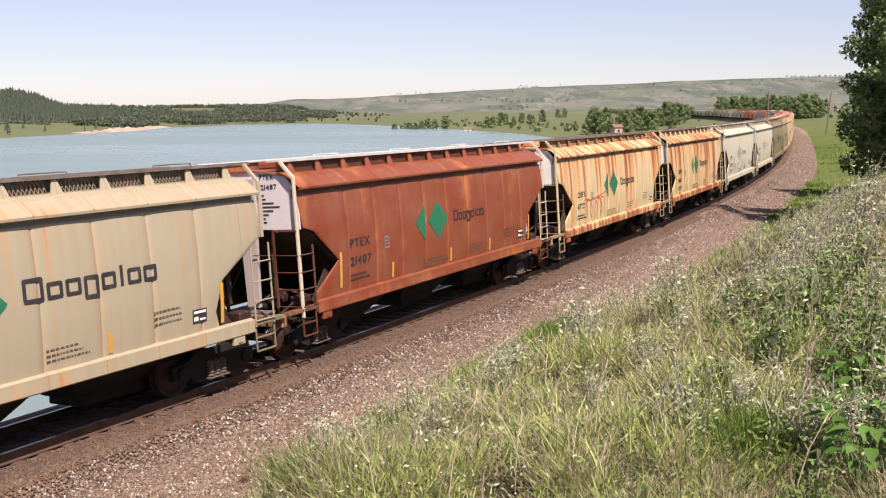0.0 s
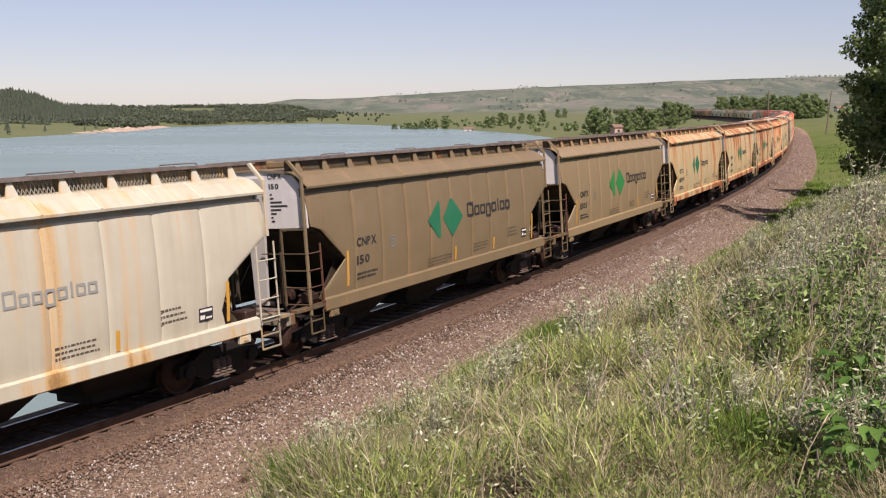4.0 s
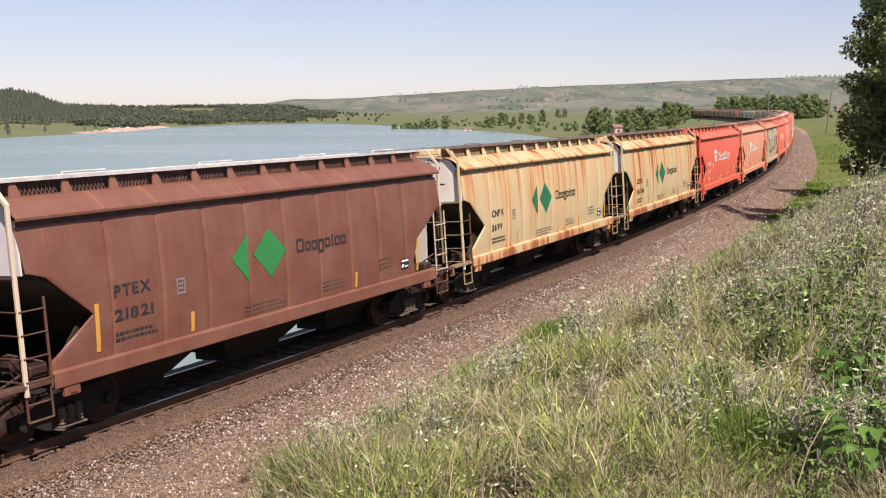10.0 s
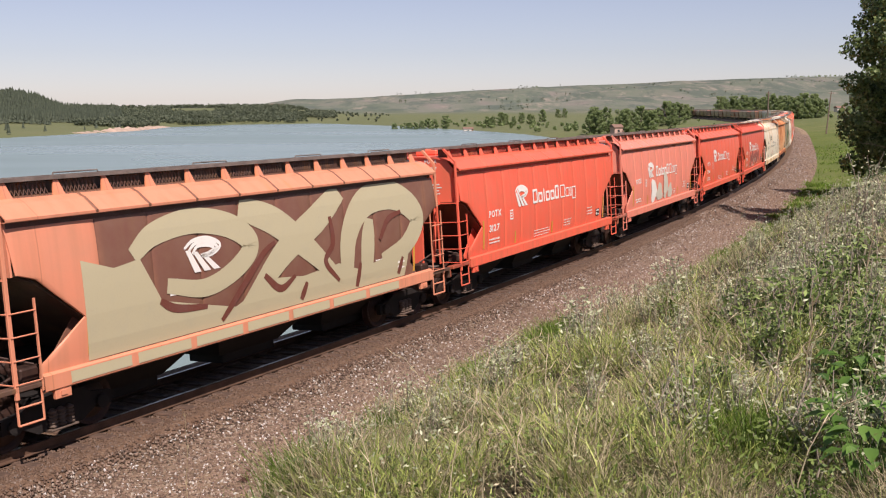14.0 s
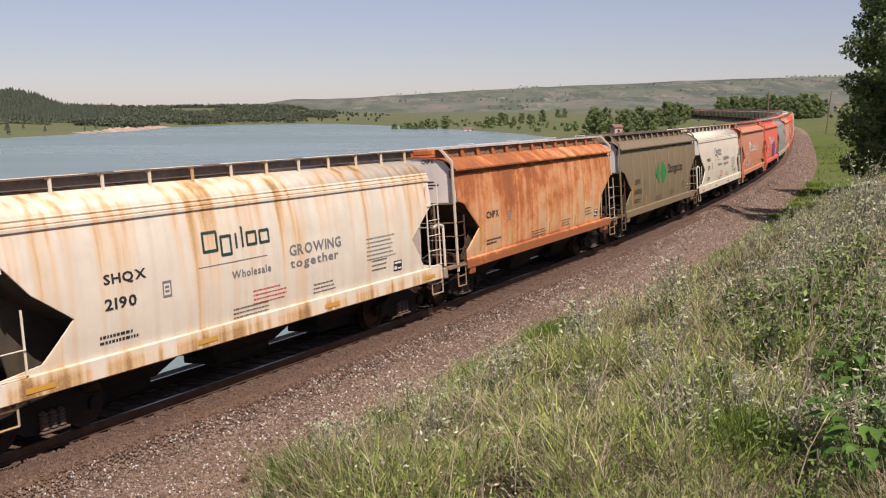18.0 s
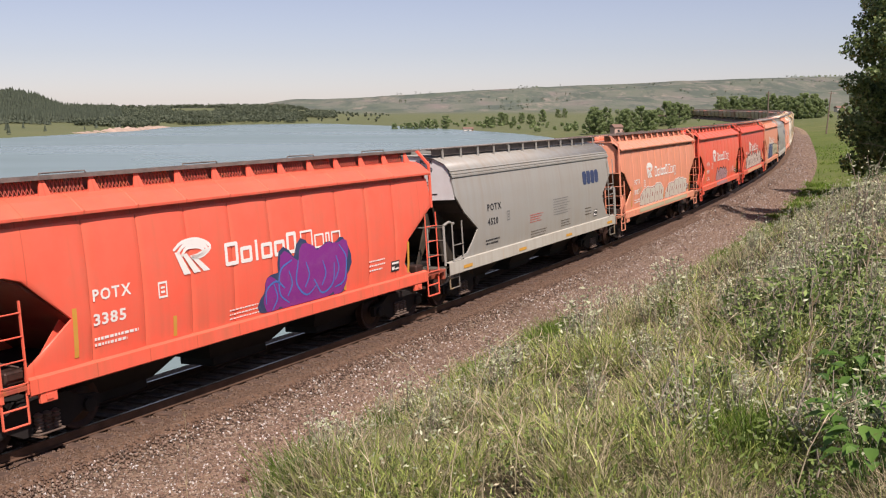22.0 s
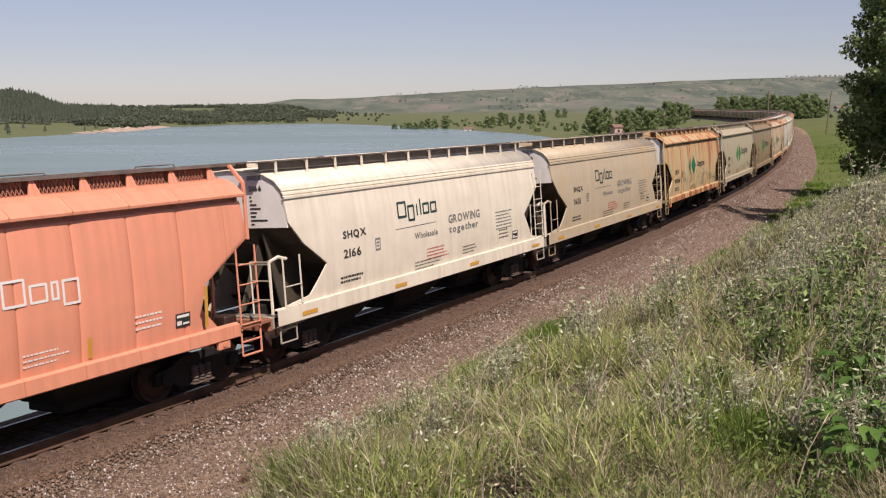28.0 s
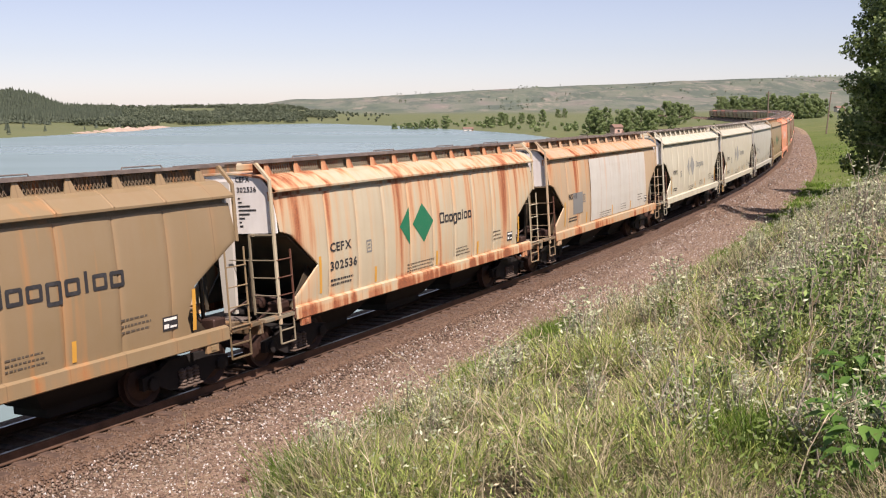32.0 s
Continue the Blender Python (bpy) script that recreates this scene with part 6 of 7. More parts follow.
def blades(name, n, h0, h1, mat, label, az=(-9.6, 30), rr=(1.9, 75), clump=0.0, wide=0.0038, edge=4.25, lean=0.7, mask=None, strip=None, cover=0.42):
    if strip:
        s, u = rs.uniform(strip[0], strip[1], n), rs.uniform(strip[2], strip[3], n)
        x, y, th = (np.interp(s, TS, q) for q in (TX, TY, TH))
        x, y = x + np.sin(th) * u, y - np.cos(th) * u
        r = np.hypot(x, y)
    else:
        x, y, r = bank_places(n, *az, *rr, edge)
    # tufts with dark gaps between them
    k = cover + 0.80 * waves(x, y, 0.42, 77) + 0.45 * waves(x, y, 1.1, 78) > rs.uniform(0, 1, len(x))
    x, y, r = x[k], y[k], r[k]
    if mask is not None:
        k = mask(x, y) > rs.uniform(0, 1, len(x))
        x, y, r = x[k], y[k], r[k]
    z = ground_height(x, y)
    m = len(x)
    h = rs.uniform(h0, h1, m) * (0.78 + 0.45 * waves(x, y, 1.3, 41))
    h = np.maximum(h, 0.05)
    d = np.stack([rs.normal(size=m) * lean - 0.10, rs.normal(size=m) * lean, np.ones(m)], 1)
    d /= np.linalg.norm(d, axis=1)[:, None]
    side = np.stack([rs.normal(size=m), rs.normal(size=m), np.zeros(m)], 1)
    side /= np.linalg.norm(side, axis=1)[:, None]
    w = np.maximum(wide, r * 0.0005)[:, None] * rs.uniform(0.7, 1.3, m)[:, None]
    B = np.stack([x, y, z - 0.03], 1)
    T = B + d * h[:, None]
    T[:, 2] -= h * 0.12
    M = B + d * (h * 0.55)[:, None]
    M[:, 2] += h * 0.05
    lower = np.stack([B - side * w * 0.5, B + side * w * 0.5, M + side * w * 0.42, M - side * w * 0.42], 1)
    upper = np.stack([M - side * w * 0.42, M + side * w * 0.42, T + side * w * 0.1, T - side * w * 0.1], 1)
    o = new(name, quads_mesh(name, np.concatenate([lower, upper]), mat))
    return tagged(o, label, "grass", kind="stuff")


blades("green_grass", 270000, 0.08, 0.28, GRASS_GREEN, "fresh green grass on the bank", mask=lambda x, y: 0.55 + 0.95 * waves(x, y, 2.2, 51))
blades("olive_grass", 250000, 0.10, 0.32, GRASS_OLIVE, "olive prairie grass on the bank", mask=lambda x, y: 0.45 - 0.6 * waves(x, y, 2.2, 51))
blades("dry_grass", 215000, 0.12, 0.42, GRASS_DRY, "dry straw-coloured grass stems on the bank", mask=lambda x, y: 0.5 + 0.5 * waves(x, y, 2.0, 53), wide=0.0028)
blades("near_green_grass", 70000, 0.08, 0.30, GRASS_GREEN, "green grass near the top of the bank", az=(-9.2, 30), rr=(2.4, 7.5))
blades("near_dry_grass", 62000, 0.10, 0.36, GRASS_DRY, "straw stems near the top of the bank", az=(-9.2, 30), rr=(2.4, 7.5), wide=0.003, cover=0.7)
GRASS_BRIGHT = leafy("bright_grass", (0.10, 0.17, 0.025), (0.66, 0.72, 0.22), 0.55, 0.2)
blades("bright_near_grass", 52000, 0.12, 0.34, GRASS_BRIGHT, "bright yellow-green grass near the top of the bank", az=(-7.5, 28), rr=(2.2, 6.5), wide=0.0065, lean=0.5, mask=lambda x, y: 0.42 + 0.8 * waves(x, y, 1.5, 59), cover=0.75)
blades("near_olive_grass", 70000, 0.08, 0.26, GRASS_OLIVE, "olive grass near the top of the bank", az=(-8.5, 28), rr=(2.2, 5.6), cover=0.85)
blades("broad_grass", 24000, 0.14, 0.40, GRASS_GREEN, "broad fresh grass blades on the bank", az=(-8, 26), rr=(2.0, 16), wide=0.0075, lean=0.55, mask=lambda x, y: 0.1 + 1.2 * waves(x, y, 1.6, 57))
GRASS_FRESH = leafy("fresh_grass", (0.07, 0.14, 0.015), (0.24, 0.36, 0.055), 0.6)
blades("meadow_grass", 70000, 0.18, 0.5, GRASS_FRESH, "tall green grass of the meadow beside the line", az=(13, 27), rr=(40, 170), edge=4.6, mask=lambda x, y: 0.55 + 0.6 * waves(x, y, 9.0, 58))
blades("edge_grass", 110000, 0.12, 0.42, GRASS_FRESH, "bright green tufts along the ballast", strip=(-16, 60, 4.2, 6.6), mask=lambda x, y: 1.3 * waves(x, y, 3.2, 55) + 0.25)


def tufts(name, places, n, radius, h0, h1, mat, label):
    """Thick tufts of fresh grass round a few places."""
    c = np.array(places)[rs.randint(0, len(places), n)]
    x, y = c[:, 0] + rs.normal(size=n) * radius, c[:, 1] + rs.normal(size=n) * radius
    d = np.stack([rs.normal(size=n) * 0.4, rs.normal(size=n) * 0.4, np.ones(n)], 1)
    h = rs.uniform(h0, h1, n)[:, None]
    B = np.stack([x, y, ground_height(x, y) - 0.02], 1)
    side = np.stack([rs.normal(size=n), rs.normal(size=n), np.zeros(n)], 1)
    side *= 0.0035 / (np.linalg.norm(side, axis=1)[:, None] + 1e-6)
    T = B + d * h
    return tagged(new(name, quads_mesh(name, np.stack([B - side, B + side, T + side * 0.3, T - side * 0.3], 1), mat)), label, "grass", kind="stuff")


tufts("fresh_tufts", ((0.27, 7.21), (0.20, 7.05), (0.77, 7.44), (0.88, 7.5), (0.7, 7.3), (-0.43, 5.79), (-0.62, 4.24), (1.25, 3.9)), 5200, 0.09, 0.12, 0.26, GRASS_FRESH, "thick tufts of bright green grass")


def clear_of_track(x, y, h):
    """True where a plant of that height does not hide the foot of the ballast from the camera."""
    z = float(ground_height(x, y)[0]) + h
    k = (5.576 + 0.45) / max(0.3, 5.576 - z)
    return track_su(x * k, y * k)[1][0] > 3.6 or k > 60


# silverberry bushes: grey-green leaves on thin upright stems
def build_bush(seed, h, stems, leaf, mat, name="silverberry_bush"):
    rng, r2 = random.Random(seed), np.random.RandomState(seed)
    bush = empty(name)
    s = Shape()
    P = []
    for i in range(stems):
        a, q = rng.uniform(0, 6.28), rng.uniform(0.02, 0.16) * h
        top = Vector((math.cos(a) * q * rng.uniform(1, 4), math.sin(a) * q * rng.uniform(1, 4), h * rng.uniform(0.55, 1.05)))
        pts = limb(s, (math.cos(a) * q, math.sin(a) * q, -0.05), top, 0.004, 0.002, rng, 0.10, 4)
        for k in range(36):
            f = rng.uniform(0.25, 1.02) * 4
            j = min(3, int(f))
            c = pts[j].lerp(pts[j + 1], f - j) + Vector((rng.gauss(0, 1), rng.gauss(0, 1), rng.gauss(0, 0.6))) * leaf * 0.9
            P.append(tuple(c))
    tagged(part("stem_tuft", s.mesh("stem_tuft", TWIG), bush), kind="stuff")
    part("foliage", quads_mesh("foliage", leaf_quads(np.array(P), leaf, r2, 0.36, 0.5), mat), bush)
    return bush


bushes = [build_bush(60 + i, h, n, 0.027, LEAF_SILVER) for i, (h, n) in enumerate(((0.28, 11), (0.38, 14), (0.46, 16), (0.34, 13)))]
for i, b in enumerate(bushes):
    tagged(b, "silvery grey-green silverberry bush on the grassy bank", "bush", "silverberry bushes on the bank")
rng = random.Random(9)
spots = []
while len(spots) < 150:
    r, a = 3.9 + 26 * rng.random() ** 1.1, radians(rng.uniform(-13, 26))
    x, y = r * math.sin(a), r * math.cos(a)
    s, u = track_su(x, y)
    if u[0] > 4.6 and clear_of_track(x, y, 0.45) and (waves(np.array([x]), np.array([y]), 4.0, 61)[0] > -0.12):
        spots.append((x, y))
for i, (x, y) in enumerate(spots):
    m = stand(x, y, rng.uniform(0, 6.28), 0.0, 1.0)
    if i < len(bushes):
        bushes[i].matrix_world = m
    else:
        copy_thing(bushes[i % 4], m)
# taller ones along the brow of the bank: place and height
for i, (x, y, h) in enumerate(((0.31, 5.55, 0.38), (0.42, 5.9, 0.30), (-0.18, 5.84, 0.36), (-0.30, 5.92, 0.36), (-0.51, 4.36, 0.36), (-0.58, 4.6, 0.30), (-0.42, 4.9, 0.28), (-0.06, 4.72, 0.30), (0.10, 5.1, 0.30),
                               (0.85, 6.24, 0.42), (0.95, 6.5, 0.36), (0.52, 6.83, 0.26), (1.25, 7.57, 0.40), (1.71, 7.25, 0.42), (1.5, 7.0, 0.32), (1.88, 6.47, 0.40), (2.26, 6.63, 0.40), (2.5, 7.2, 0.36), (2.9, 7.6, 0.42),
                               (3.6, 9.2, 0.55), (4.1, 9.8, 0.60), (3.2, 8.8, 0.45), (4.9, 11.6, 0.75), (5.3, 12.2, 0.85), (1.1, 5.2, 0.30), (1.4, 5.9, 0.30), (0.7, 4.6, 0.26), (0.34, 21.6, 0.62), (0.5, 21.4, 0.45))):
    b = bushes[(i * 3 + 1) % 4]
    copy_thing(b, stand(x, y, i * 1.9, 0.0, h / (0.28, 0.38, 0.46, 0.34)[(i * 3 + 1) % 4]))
green_bush = build_bush(81, 0.34, 22, 0.034, LEAF_BUSH, "leafy_bush")
tagged(green_bush, "dense mid-green leafy bush on the bank", "bush", "leafy bushes on the bank")
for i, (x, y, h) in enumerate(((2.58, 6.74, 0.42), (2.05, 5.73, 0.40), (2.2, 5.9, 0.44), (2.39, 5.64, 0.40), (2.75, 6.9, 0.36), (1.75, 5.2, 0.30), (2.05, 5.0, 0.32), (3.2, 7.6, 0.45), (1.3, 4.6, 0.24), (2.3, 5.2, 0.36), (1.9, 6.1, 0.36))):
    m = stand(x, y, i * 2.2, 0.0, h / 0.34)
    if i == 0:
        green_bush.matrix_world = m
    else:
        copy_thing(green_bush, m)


# broad-leaved plants close to the camera: creased oval leaves on arching stems
def build_broadleaf(seed, h, n):
    rng = random.Random(seed)
    plant = empty("broadleaf_plant")
    s, v, f = Shape(), [], []
    for i in range(n):
        a = i * 2.4 + rng.uniform(-0.4, 0.4)
        z = h * (0.35 + 0.65 * rng.random())
        tip = Vector((math.cos(a) * h * rng.uniform(0.15, 0.6), math.sin(a) * h * rng.uniform(0.15, 0.6), z))
        limb(s, (0, 0, -0.04), tip, 0.004, 0.002, rng, 0.08, 3)
        d = Vector((math.cos(a), math.sin(a), rng.uniform(-0.6, 0.15))).normalized()
        w = d.cross(Vector((0, 0, 1))).normalized()
        up = w.cross(d).normalized()
        L0 = rng.uniform(0.065, 0.10)
        o = len(v)
        for t_, wd, dz in ((0, 0, 0), (0.3, 0.30, 0.03), (0.62, 0.27, 0.0), (1, 0, -0.10)):
            c = tip + d * L0 * t_ + up * L0 * dz
            v += [tuple(c), tuple(c + w * L0 * wd + up * L0 * wd * 0.4), tuple(c - w * L0 * wd + up * L0 * wd * 0.4)]
        for k in range(3):
            f += [(o + k * 3, o + k * 3 + 1, o + k * 3 + 4, o + k * 3 + 3), (o + k * 3, o + k * 3 + 3, o + k * 3 + 5, o + k * 3 + 2)]
    tagged(part("stem_tuft", s.mesh("stem_tuft", LEAF_BROAD), plant), kind="stuff")
    part("foliage", mesh_from("foliage", v, f, LEAF_BROAD, True), plant)
    return plant


for i, (x, y, h) in enumerate(((1.58, 3.62, 0.30), (1.66, 3.85, 0.30), (1.78, 4.1, 0.28), (1.90, 4.35, 0.26), (1.5, 3.4, 0.26), (2.0, 4.7, 0.26))):
    tagged(build_broadleaf(500 + i, h, 26), "low plant with broad shining green leaves", "plant", "broad-leaved plants on the bank").matrix_world = stand(x, y, i * 1.1, 0.0)
weed = build_bush(77, 0.24, 8, 0.036, LEAF_WEED, "weed_plant")
tagged(weed, "leafy bright green weed among the grass", "weed", "weeds on the bank")
for i in range(14):
    r, a = rng.uniform(2.4, 9.0), radians(rng.uniform(13, 25))
    m = stand(r * math.sin(a), r * math.cos(a), rng.uniform(0, 6.28), 0.0)
    if i == 0:
        weed.matrix_world = m
    else:
        copy_thing(weed, m)


# tall dry stalks that stand up in front of the ballast
def stalk(x, y, h, lean, seed):
    r = random.Random(seed)
    s = Shape()
    pts = limb(s, (0, 0, -0.05), (lean, 0, h), 0.005, 0.0025, r, 0.03, 5)
    head = Shape()
    for q in pts[3:]:
        for k in range(4):
            head.bar(q, q + Vector((r.uniform(-0.03, 0.03), r.uniform(-0.03, 0.03), 0.05)), 0.004, 4, 0.001)
    o = empty("dry_stalk", stand(x, y, 0, 0))
    part("stem", s.mesh("stem", GRASS_DRY), o)
    tagged(part("seed_head", head.mesh("seed_head", GRASS_DRY), o), kind="stuff")
    return tagged(o, "tall thin dry grass stalk", "grass stalk", "dry stalks on the bank")


def stalk_at(px, d, top, seed):
    """A stalk on the sight line px at d metres, whose tip stands `top` metres below the eye for each metre away."""
    x = (px - 784) / 1769 * d
    h = 5.576 - top * d - float(ground_height(x, d)[0])
    if 0.15 < h < 1.6:
        stalk(x, d, h, 0.05 * math.sin(seed * 2.3), 300 + seed)


for i, (px, d, top) in enumerate(((310, 9.0, 0.314), (798, 8.0, 0.305), (640, 8.6, 0.345), (905, 6.8, 0.33), (1010, 6.0, 0.29), (1120, 5.4, 0.27), (1185, 5.0, 0.30), (1290, 5.0, 0.24),
                                  (1340, 9.0, 0.16), (1430, 4.5, 0.20), (1475, 8.0, 0.11), (1545, 6.0, 0.10), (1250, 8.0, 0.17), (1090, 9.0, 0.19))):
    stalk_at(px, d, top, i)


def arched_stem(x, y, h, reach, turn, seed):
    """A long dry stem that bends over."""
    r = random.Random(seed)
    s = Shape()
    pts = [Vector((reach * q ** 1.8, 0, h * (1 - (1 - q) ** 1.7))) for q in (0, 0.2, 0.4, 0.6, 0.8, 1.0)]
    for i in range(5):
        s.bar(pts[i] - Vector((0, 0, 0.05 if i == 0 else 0)), pts[i + 1], 0.0026 - 0.0003 * i, 5, 0.0023 - 0.0003 * i)
    for q in pts[3:]:
        s.bar(q, q + Vector((0.03, r.uniform(-0.04, 0.04), 0.03)), 0.003, 4, 0.001)
    o = new("bent_grass", s.mesh("bent_grass", GRASS_DRY))
    o.matrix_world = stand(x, y, turn, 0.0)
    return tagged(o, "long bent dry stem among the grass", "grass", "bent grasses on the bank")


rng = random.Random(33)
for i in range(46):
    r, a = rng.uniform(3.2, 7.0), radians(rng.uniform(-4, 22))
    arched_stem(r * math.sin(a), r * math.cos(a), rng.uniform(0.25, 0.5), rng.uniform(0.04, 0.35), rng.uniform(0, 6.28), 700 + i)

# withered reddish weeds on the ballast
DEAD = plain("withered_weed", (0.13, 0.062, 0.045), 0.9, 0, 0.4, 20, 0)
for i, (x, y) in enumerate(((-2.55, 16.92), (-2.45, 16.8), (-1.31, 19.28), (-1.22, 19.15), (-3.3, 15.9))):
    r = random.Random(900 + i)
    s = Shape()
    for k in range(22):
        a, q = r.uniform(0, 6.28), r.uniform(0.05, 0.22)
        limb(s, (0, 0, -0.03), (math.cos(a) * q, math.sin(a) * q, r.uniform(0.10, 0.30)), 0.006, 0.003, r, 0.15, 3)
    o = new("withered_weed", s.mesh("withered_weed", DEAD))
    o.matrix_world = stand(x, y, 0, -0.1)
    tagged(o, "small withered reddish weed on the ballast", "weed", "withered weeds on the ballast")

# dark shrubs in the shade of the poplar
LEAF_SHRUB = leafy("shrub_leaf", (0.035, 0.060, 0.018), (0.10, 0.15, 0.04), 0.5)
shrub = build_tree(1.5, 2.2, 5200, 0.085, 88, LEAF_SHRUB, 0.0, 22, 0.03, False, 0.85)
tagged(shrub, "dark green leafy shrub under the poplar", "shrub", "shrubs under the poplar")
shrub.name = "shrub"
for i, (px, d, k) in enumerate(((1440, 44, 0.55), (1462, 45, 0.7), (1485, 43, 0.75), (1508, 45, 0.95), (1535, 43, 0.9), (1562, 44, 1.2), (1420, 46, 0.45), (1550, 38, 0.7))):
    m = stand((px - 784) / 1769 * d, d, i * 1.3, 0.05, k)
    if i == 0:
        shrub.matrix_world = m
    else:
        copy_thing(shrub, m)


# small leaves of herbs all over the bank
def herbs(name, n, size, h, mat, label, mask, az=(-10, 28), rr=(2.2, 42)):
    x, y, r = bank_places(n, *az, *rr, 4.35, 0.8)
    k = mask(x, y) > rs.uniform(0, 1, len(x))
    x, y, r = x[k], y[k], r[k]
    z = ground_height(x, y) + rs.uniform(0.02, 1, len(x)) ** 0.8 * h * (0.7 + 0.5 * waves(x, y, 1.3, 95))
    s = np.maximum(size, r * 0.0019)
    q = leaf_quads(np.stack([x, y, z], 1), 1.0, rs, 0.42, 0.5)
    c = q.mean(1, keepdims=True)
    q = c + (q - c) * s[:, None, None]
    return tagged(new(name, quads_mesh(name, q, mat)), label, "herbs", kind="stuff")


herbs("pale_herb_leaves", 62000, 0.024, 0.34, LEAF_SILVER, "small pale leaves of herbs among the grass", lambda x, y: 0.45 + 0.5 * waves(x, y, 2.6, 96))
herbs("green_herb_leaves", 80000, 0.026, 0.24, LEAF_WEED, "small green leaves of herbs among the grass", lambda x, y: 0.45 - 0.5 * waves(x, y, 2.6, 96))
herbs("brown_dead_leaves", 80000, 0.022, 0.12, GRASS_DRY, "withered leaves and stems in the grass", lambda x, y: 0.3 + 0.6 * waves(x, y, 1.9, 97))

# loose stones on the ballast
def stones(name, n, s0, s1, u0, u1, size, mat, label, seed):
    r = np.random.RandomState(seed)
    s, u = r.uniform(s0, s1, n), r.uniform(u0, u1, n)
    x, y, th = (np.interp(s, TS, q) for q in (TX, TY, TH))
    z = np.interp(u, [-3.6, -2.6, -1.69, 1.69, 2.5, 3.2, 4.35, 4.75], [-0.75, -0.62, -0.32, -0.09, -0.42, -0.50, -0.53, -0.66])
    C = np.stack([x + np.sin(th) * u, y - np.cos(th) * u, z], 1)
    k = np.array([(1, 0, 0), (0, 1, 0), (-1, 0, 0), (0, -1, 0), (0, 0, 1), (0, 0, -1)], float)
    sz = size * r.uniform(0.5, 1.25, (n, 1, 1))
    V = C[:, None, :] + k[None] * sz * r.uniform(0.55, 1.1, (n, 6, 1)) + r.normal(size=(n, 6, 3)) * sz * 0.22
    F = np.array([(0, 1, 4), (1, 2, 4), (2, 3, 4), (3, 0, 4), (1, 0, 5), (2, 1, 5), (3, 2, 5), (0, 3, 5)])
    T = V[:, F, :].reshape(-1, 3, 3)
    me = bpy.data.meshes.new(name)
    idx = (F[None] + (np.arange(n) * 6)[:, None, None]).reshape(-1)
    me.vertices.add(n * 6)
    me.vertices.foreach_set("co", V.reshape(-1).astype(np.float32))
    me.loops.add(len(idx))
    me.loops.foreach_set("vertex_index", idx.astype(np.int32))
    me.polygons.add(n * 8)
    me.polygons.foreach_set("loop_start", np.arange(0, n * 24, 3, dtype=np.int32))
    me.polygons.foreach_set("loop_total", np.full(n * 8, 3, dtype=np.int32))
    me.update(calc_edges=True)
    me.materials.append(mat)
    return tagged(new(name, me), label, "stones", kind="stuff")


def stone_material(name="ballast_stone", white=1.0, dirt=0.0):
    m, t, b = material(name, 0.85, 0, 0.3)
    g = N(t, "NewGeometry")
    c = ramp(t, g.outputs["Random Per Island"], [(0.0, (0.050, 0.036, 0.028)), (0.4, (0.178, 0.116, 0.086)), (0.75, (0.278, 0.192, 0.145)), (0.91, (0.33, 0.265, 0.205)), (0.965, tuple(0.30 + white * v for v in (0.30, 0.28, 0.25)))])
    c = mix(t, dirt, c, (0.095, 0.054, 0.034))
    f = noise_tex(t, coords(t), 0.4, 3)
    c = mix(t, span(t, f, 0.42, 0.68, 0, 0.5), c, (0.15, 0.10, 0.072))
    L(t, c, b.inputs["Base Color"])
    return m


STONE = stone_material()
stones("loose_ballast", 66000, -22, 26, 1.85, 4.6, 0.031, STONE, "loose crushed stones of the ballast", 71)
stones("crib_ballast", 15000, -22, 26, 0.86, 1.9, 0.032, stone_material("oily_stone", 0.0, 0.72), "dark oil-stained stones between the ties", 74)
stones("distant_ballast", 12000, 70, 210, 1.5, 4.6, 0.085, stone_material("dusty_stone", 0.1, 0.0), "loose crushed stones round the bend", 73)
stones("far_ballast", 12000, 26, 70, 1.35, 4.6, 0.055, stone_material("dull_stone", 0.35, 0.0), "loose crushed stones further along", 72)


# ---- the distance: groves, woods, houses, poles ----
# haze over the far slope is mixed into this pale leaf colour
LEAF_HAZE = leafy("hazed_hillside_foliage", (0.10, 0.125, 0.080), (0.20, 0.23, 0.15), 0.8, 0.4)
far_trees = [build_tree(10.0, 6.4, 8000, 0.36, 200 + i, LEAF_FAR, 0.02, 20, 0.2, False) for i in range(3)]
for b in far_trees:
    tagged(b, "green cottonwood in a grove by the lake", "tree", "cottonwoods round the lake")
placed = 0


def grove(n, px0, px1, d0, d1, h0, h1, seed):
    """Trees between two sight lines and two distances."""
    global placed
    r = random.Random(seed)
    for i in range(n):
        d = r.uniform(d0, d1)
        x = (px0 + (px1 - px0) * (i + r.random()) / n - 784) / 1769 * d
        m = stand(x, d, r.uniform(0, 6.28), 0.3, r.uniform(h0, h1) / 10.0)
        if placed < 3:
            far_trees[placed].matrix_world = m
        else:
            copy_thing(far_trees[placed % 3], m)
        placed += 1


grove(13, 1032, 1205, 420, 470, 8.5, 12.5, 1)
grove(5, 1050, 1200, 400, 425, 5.0, 8.0, 2)
grove(22, 1266, 1395, 640, 690, 9.5, 11.5, 3)
grove(9, 1398, 1455, 430, 470, 8.4, 10.0, 4)
grove(7, 1402, 1450, 420, 440, 6.0, 7.5, 40)
grove(9, 692, 790, 640, 670, 6.0, 8.5, 5)
grove(9, 852, 965, 600, 640, 5.5, 8.0, 6)
grove(2, 985, 1005, 800, 830, 7.0, 9.0, 7)
grove(3, 1205, 1225, 620, 660, 7.0, 9.5, 8)


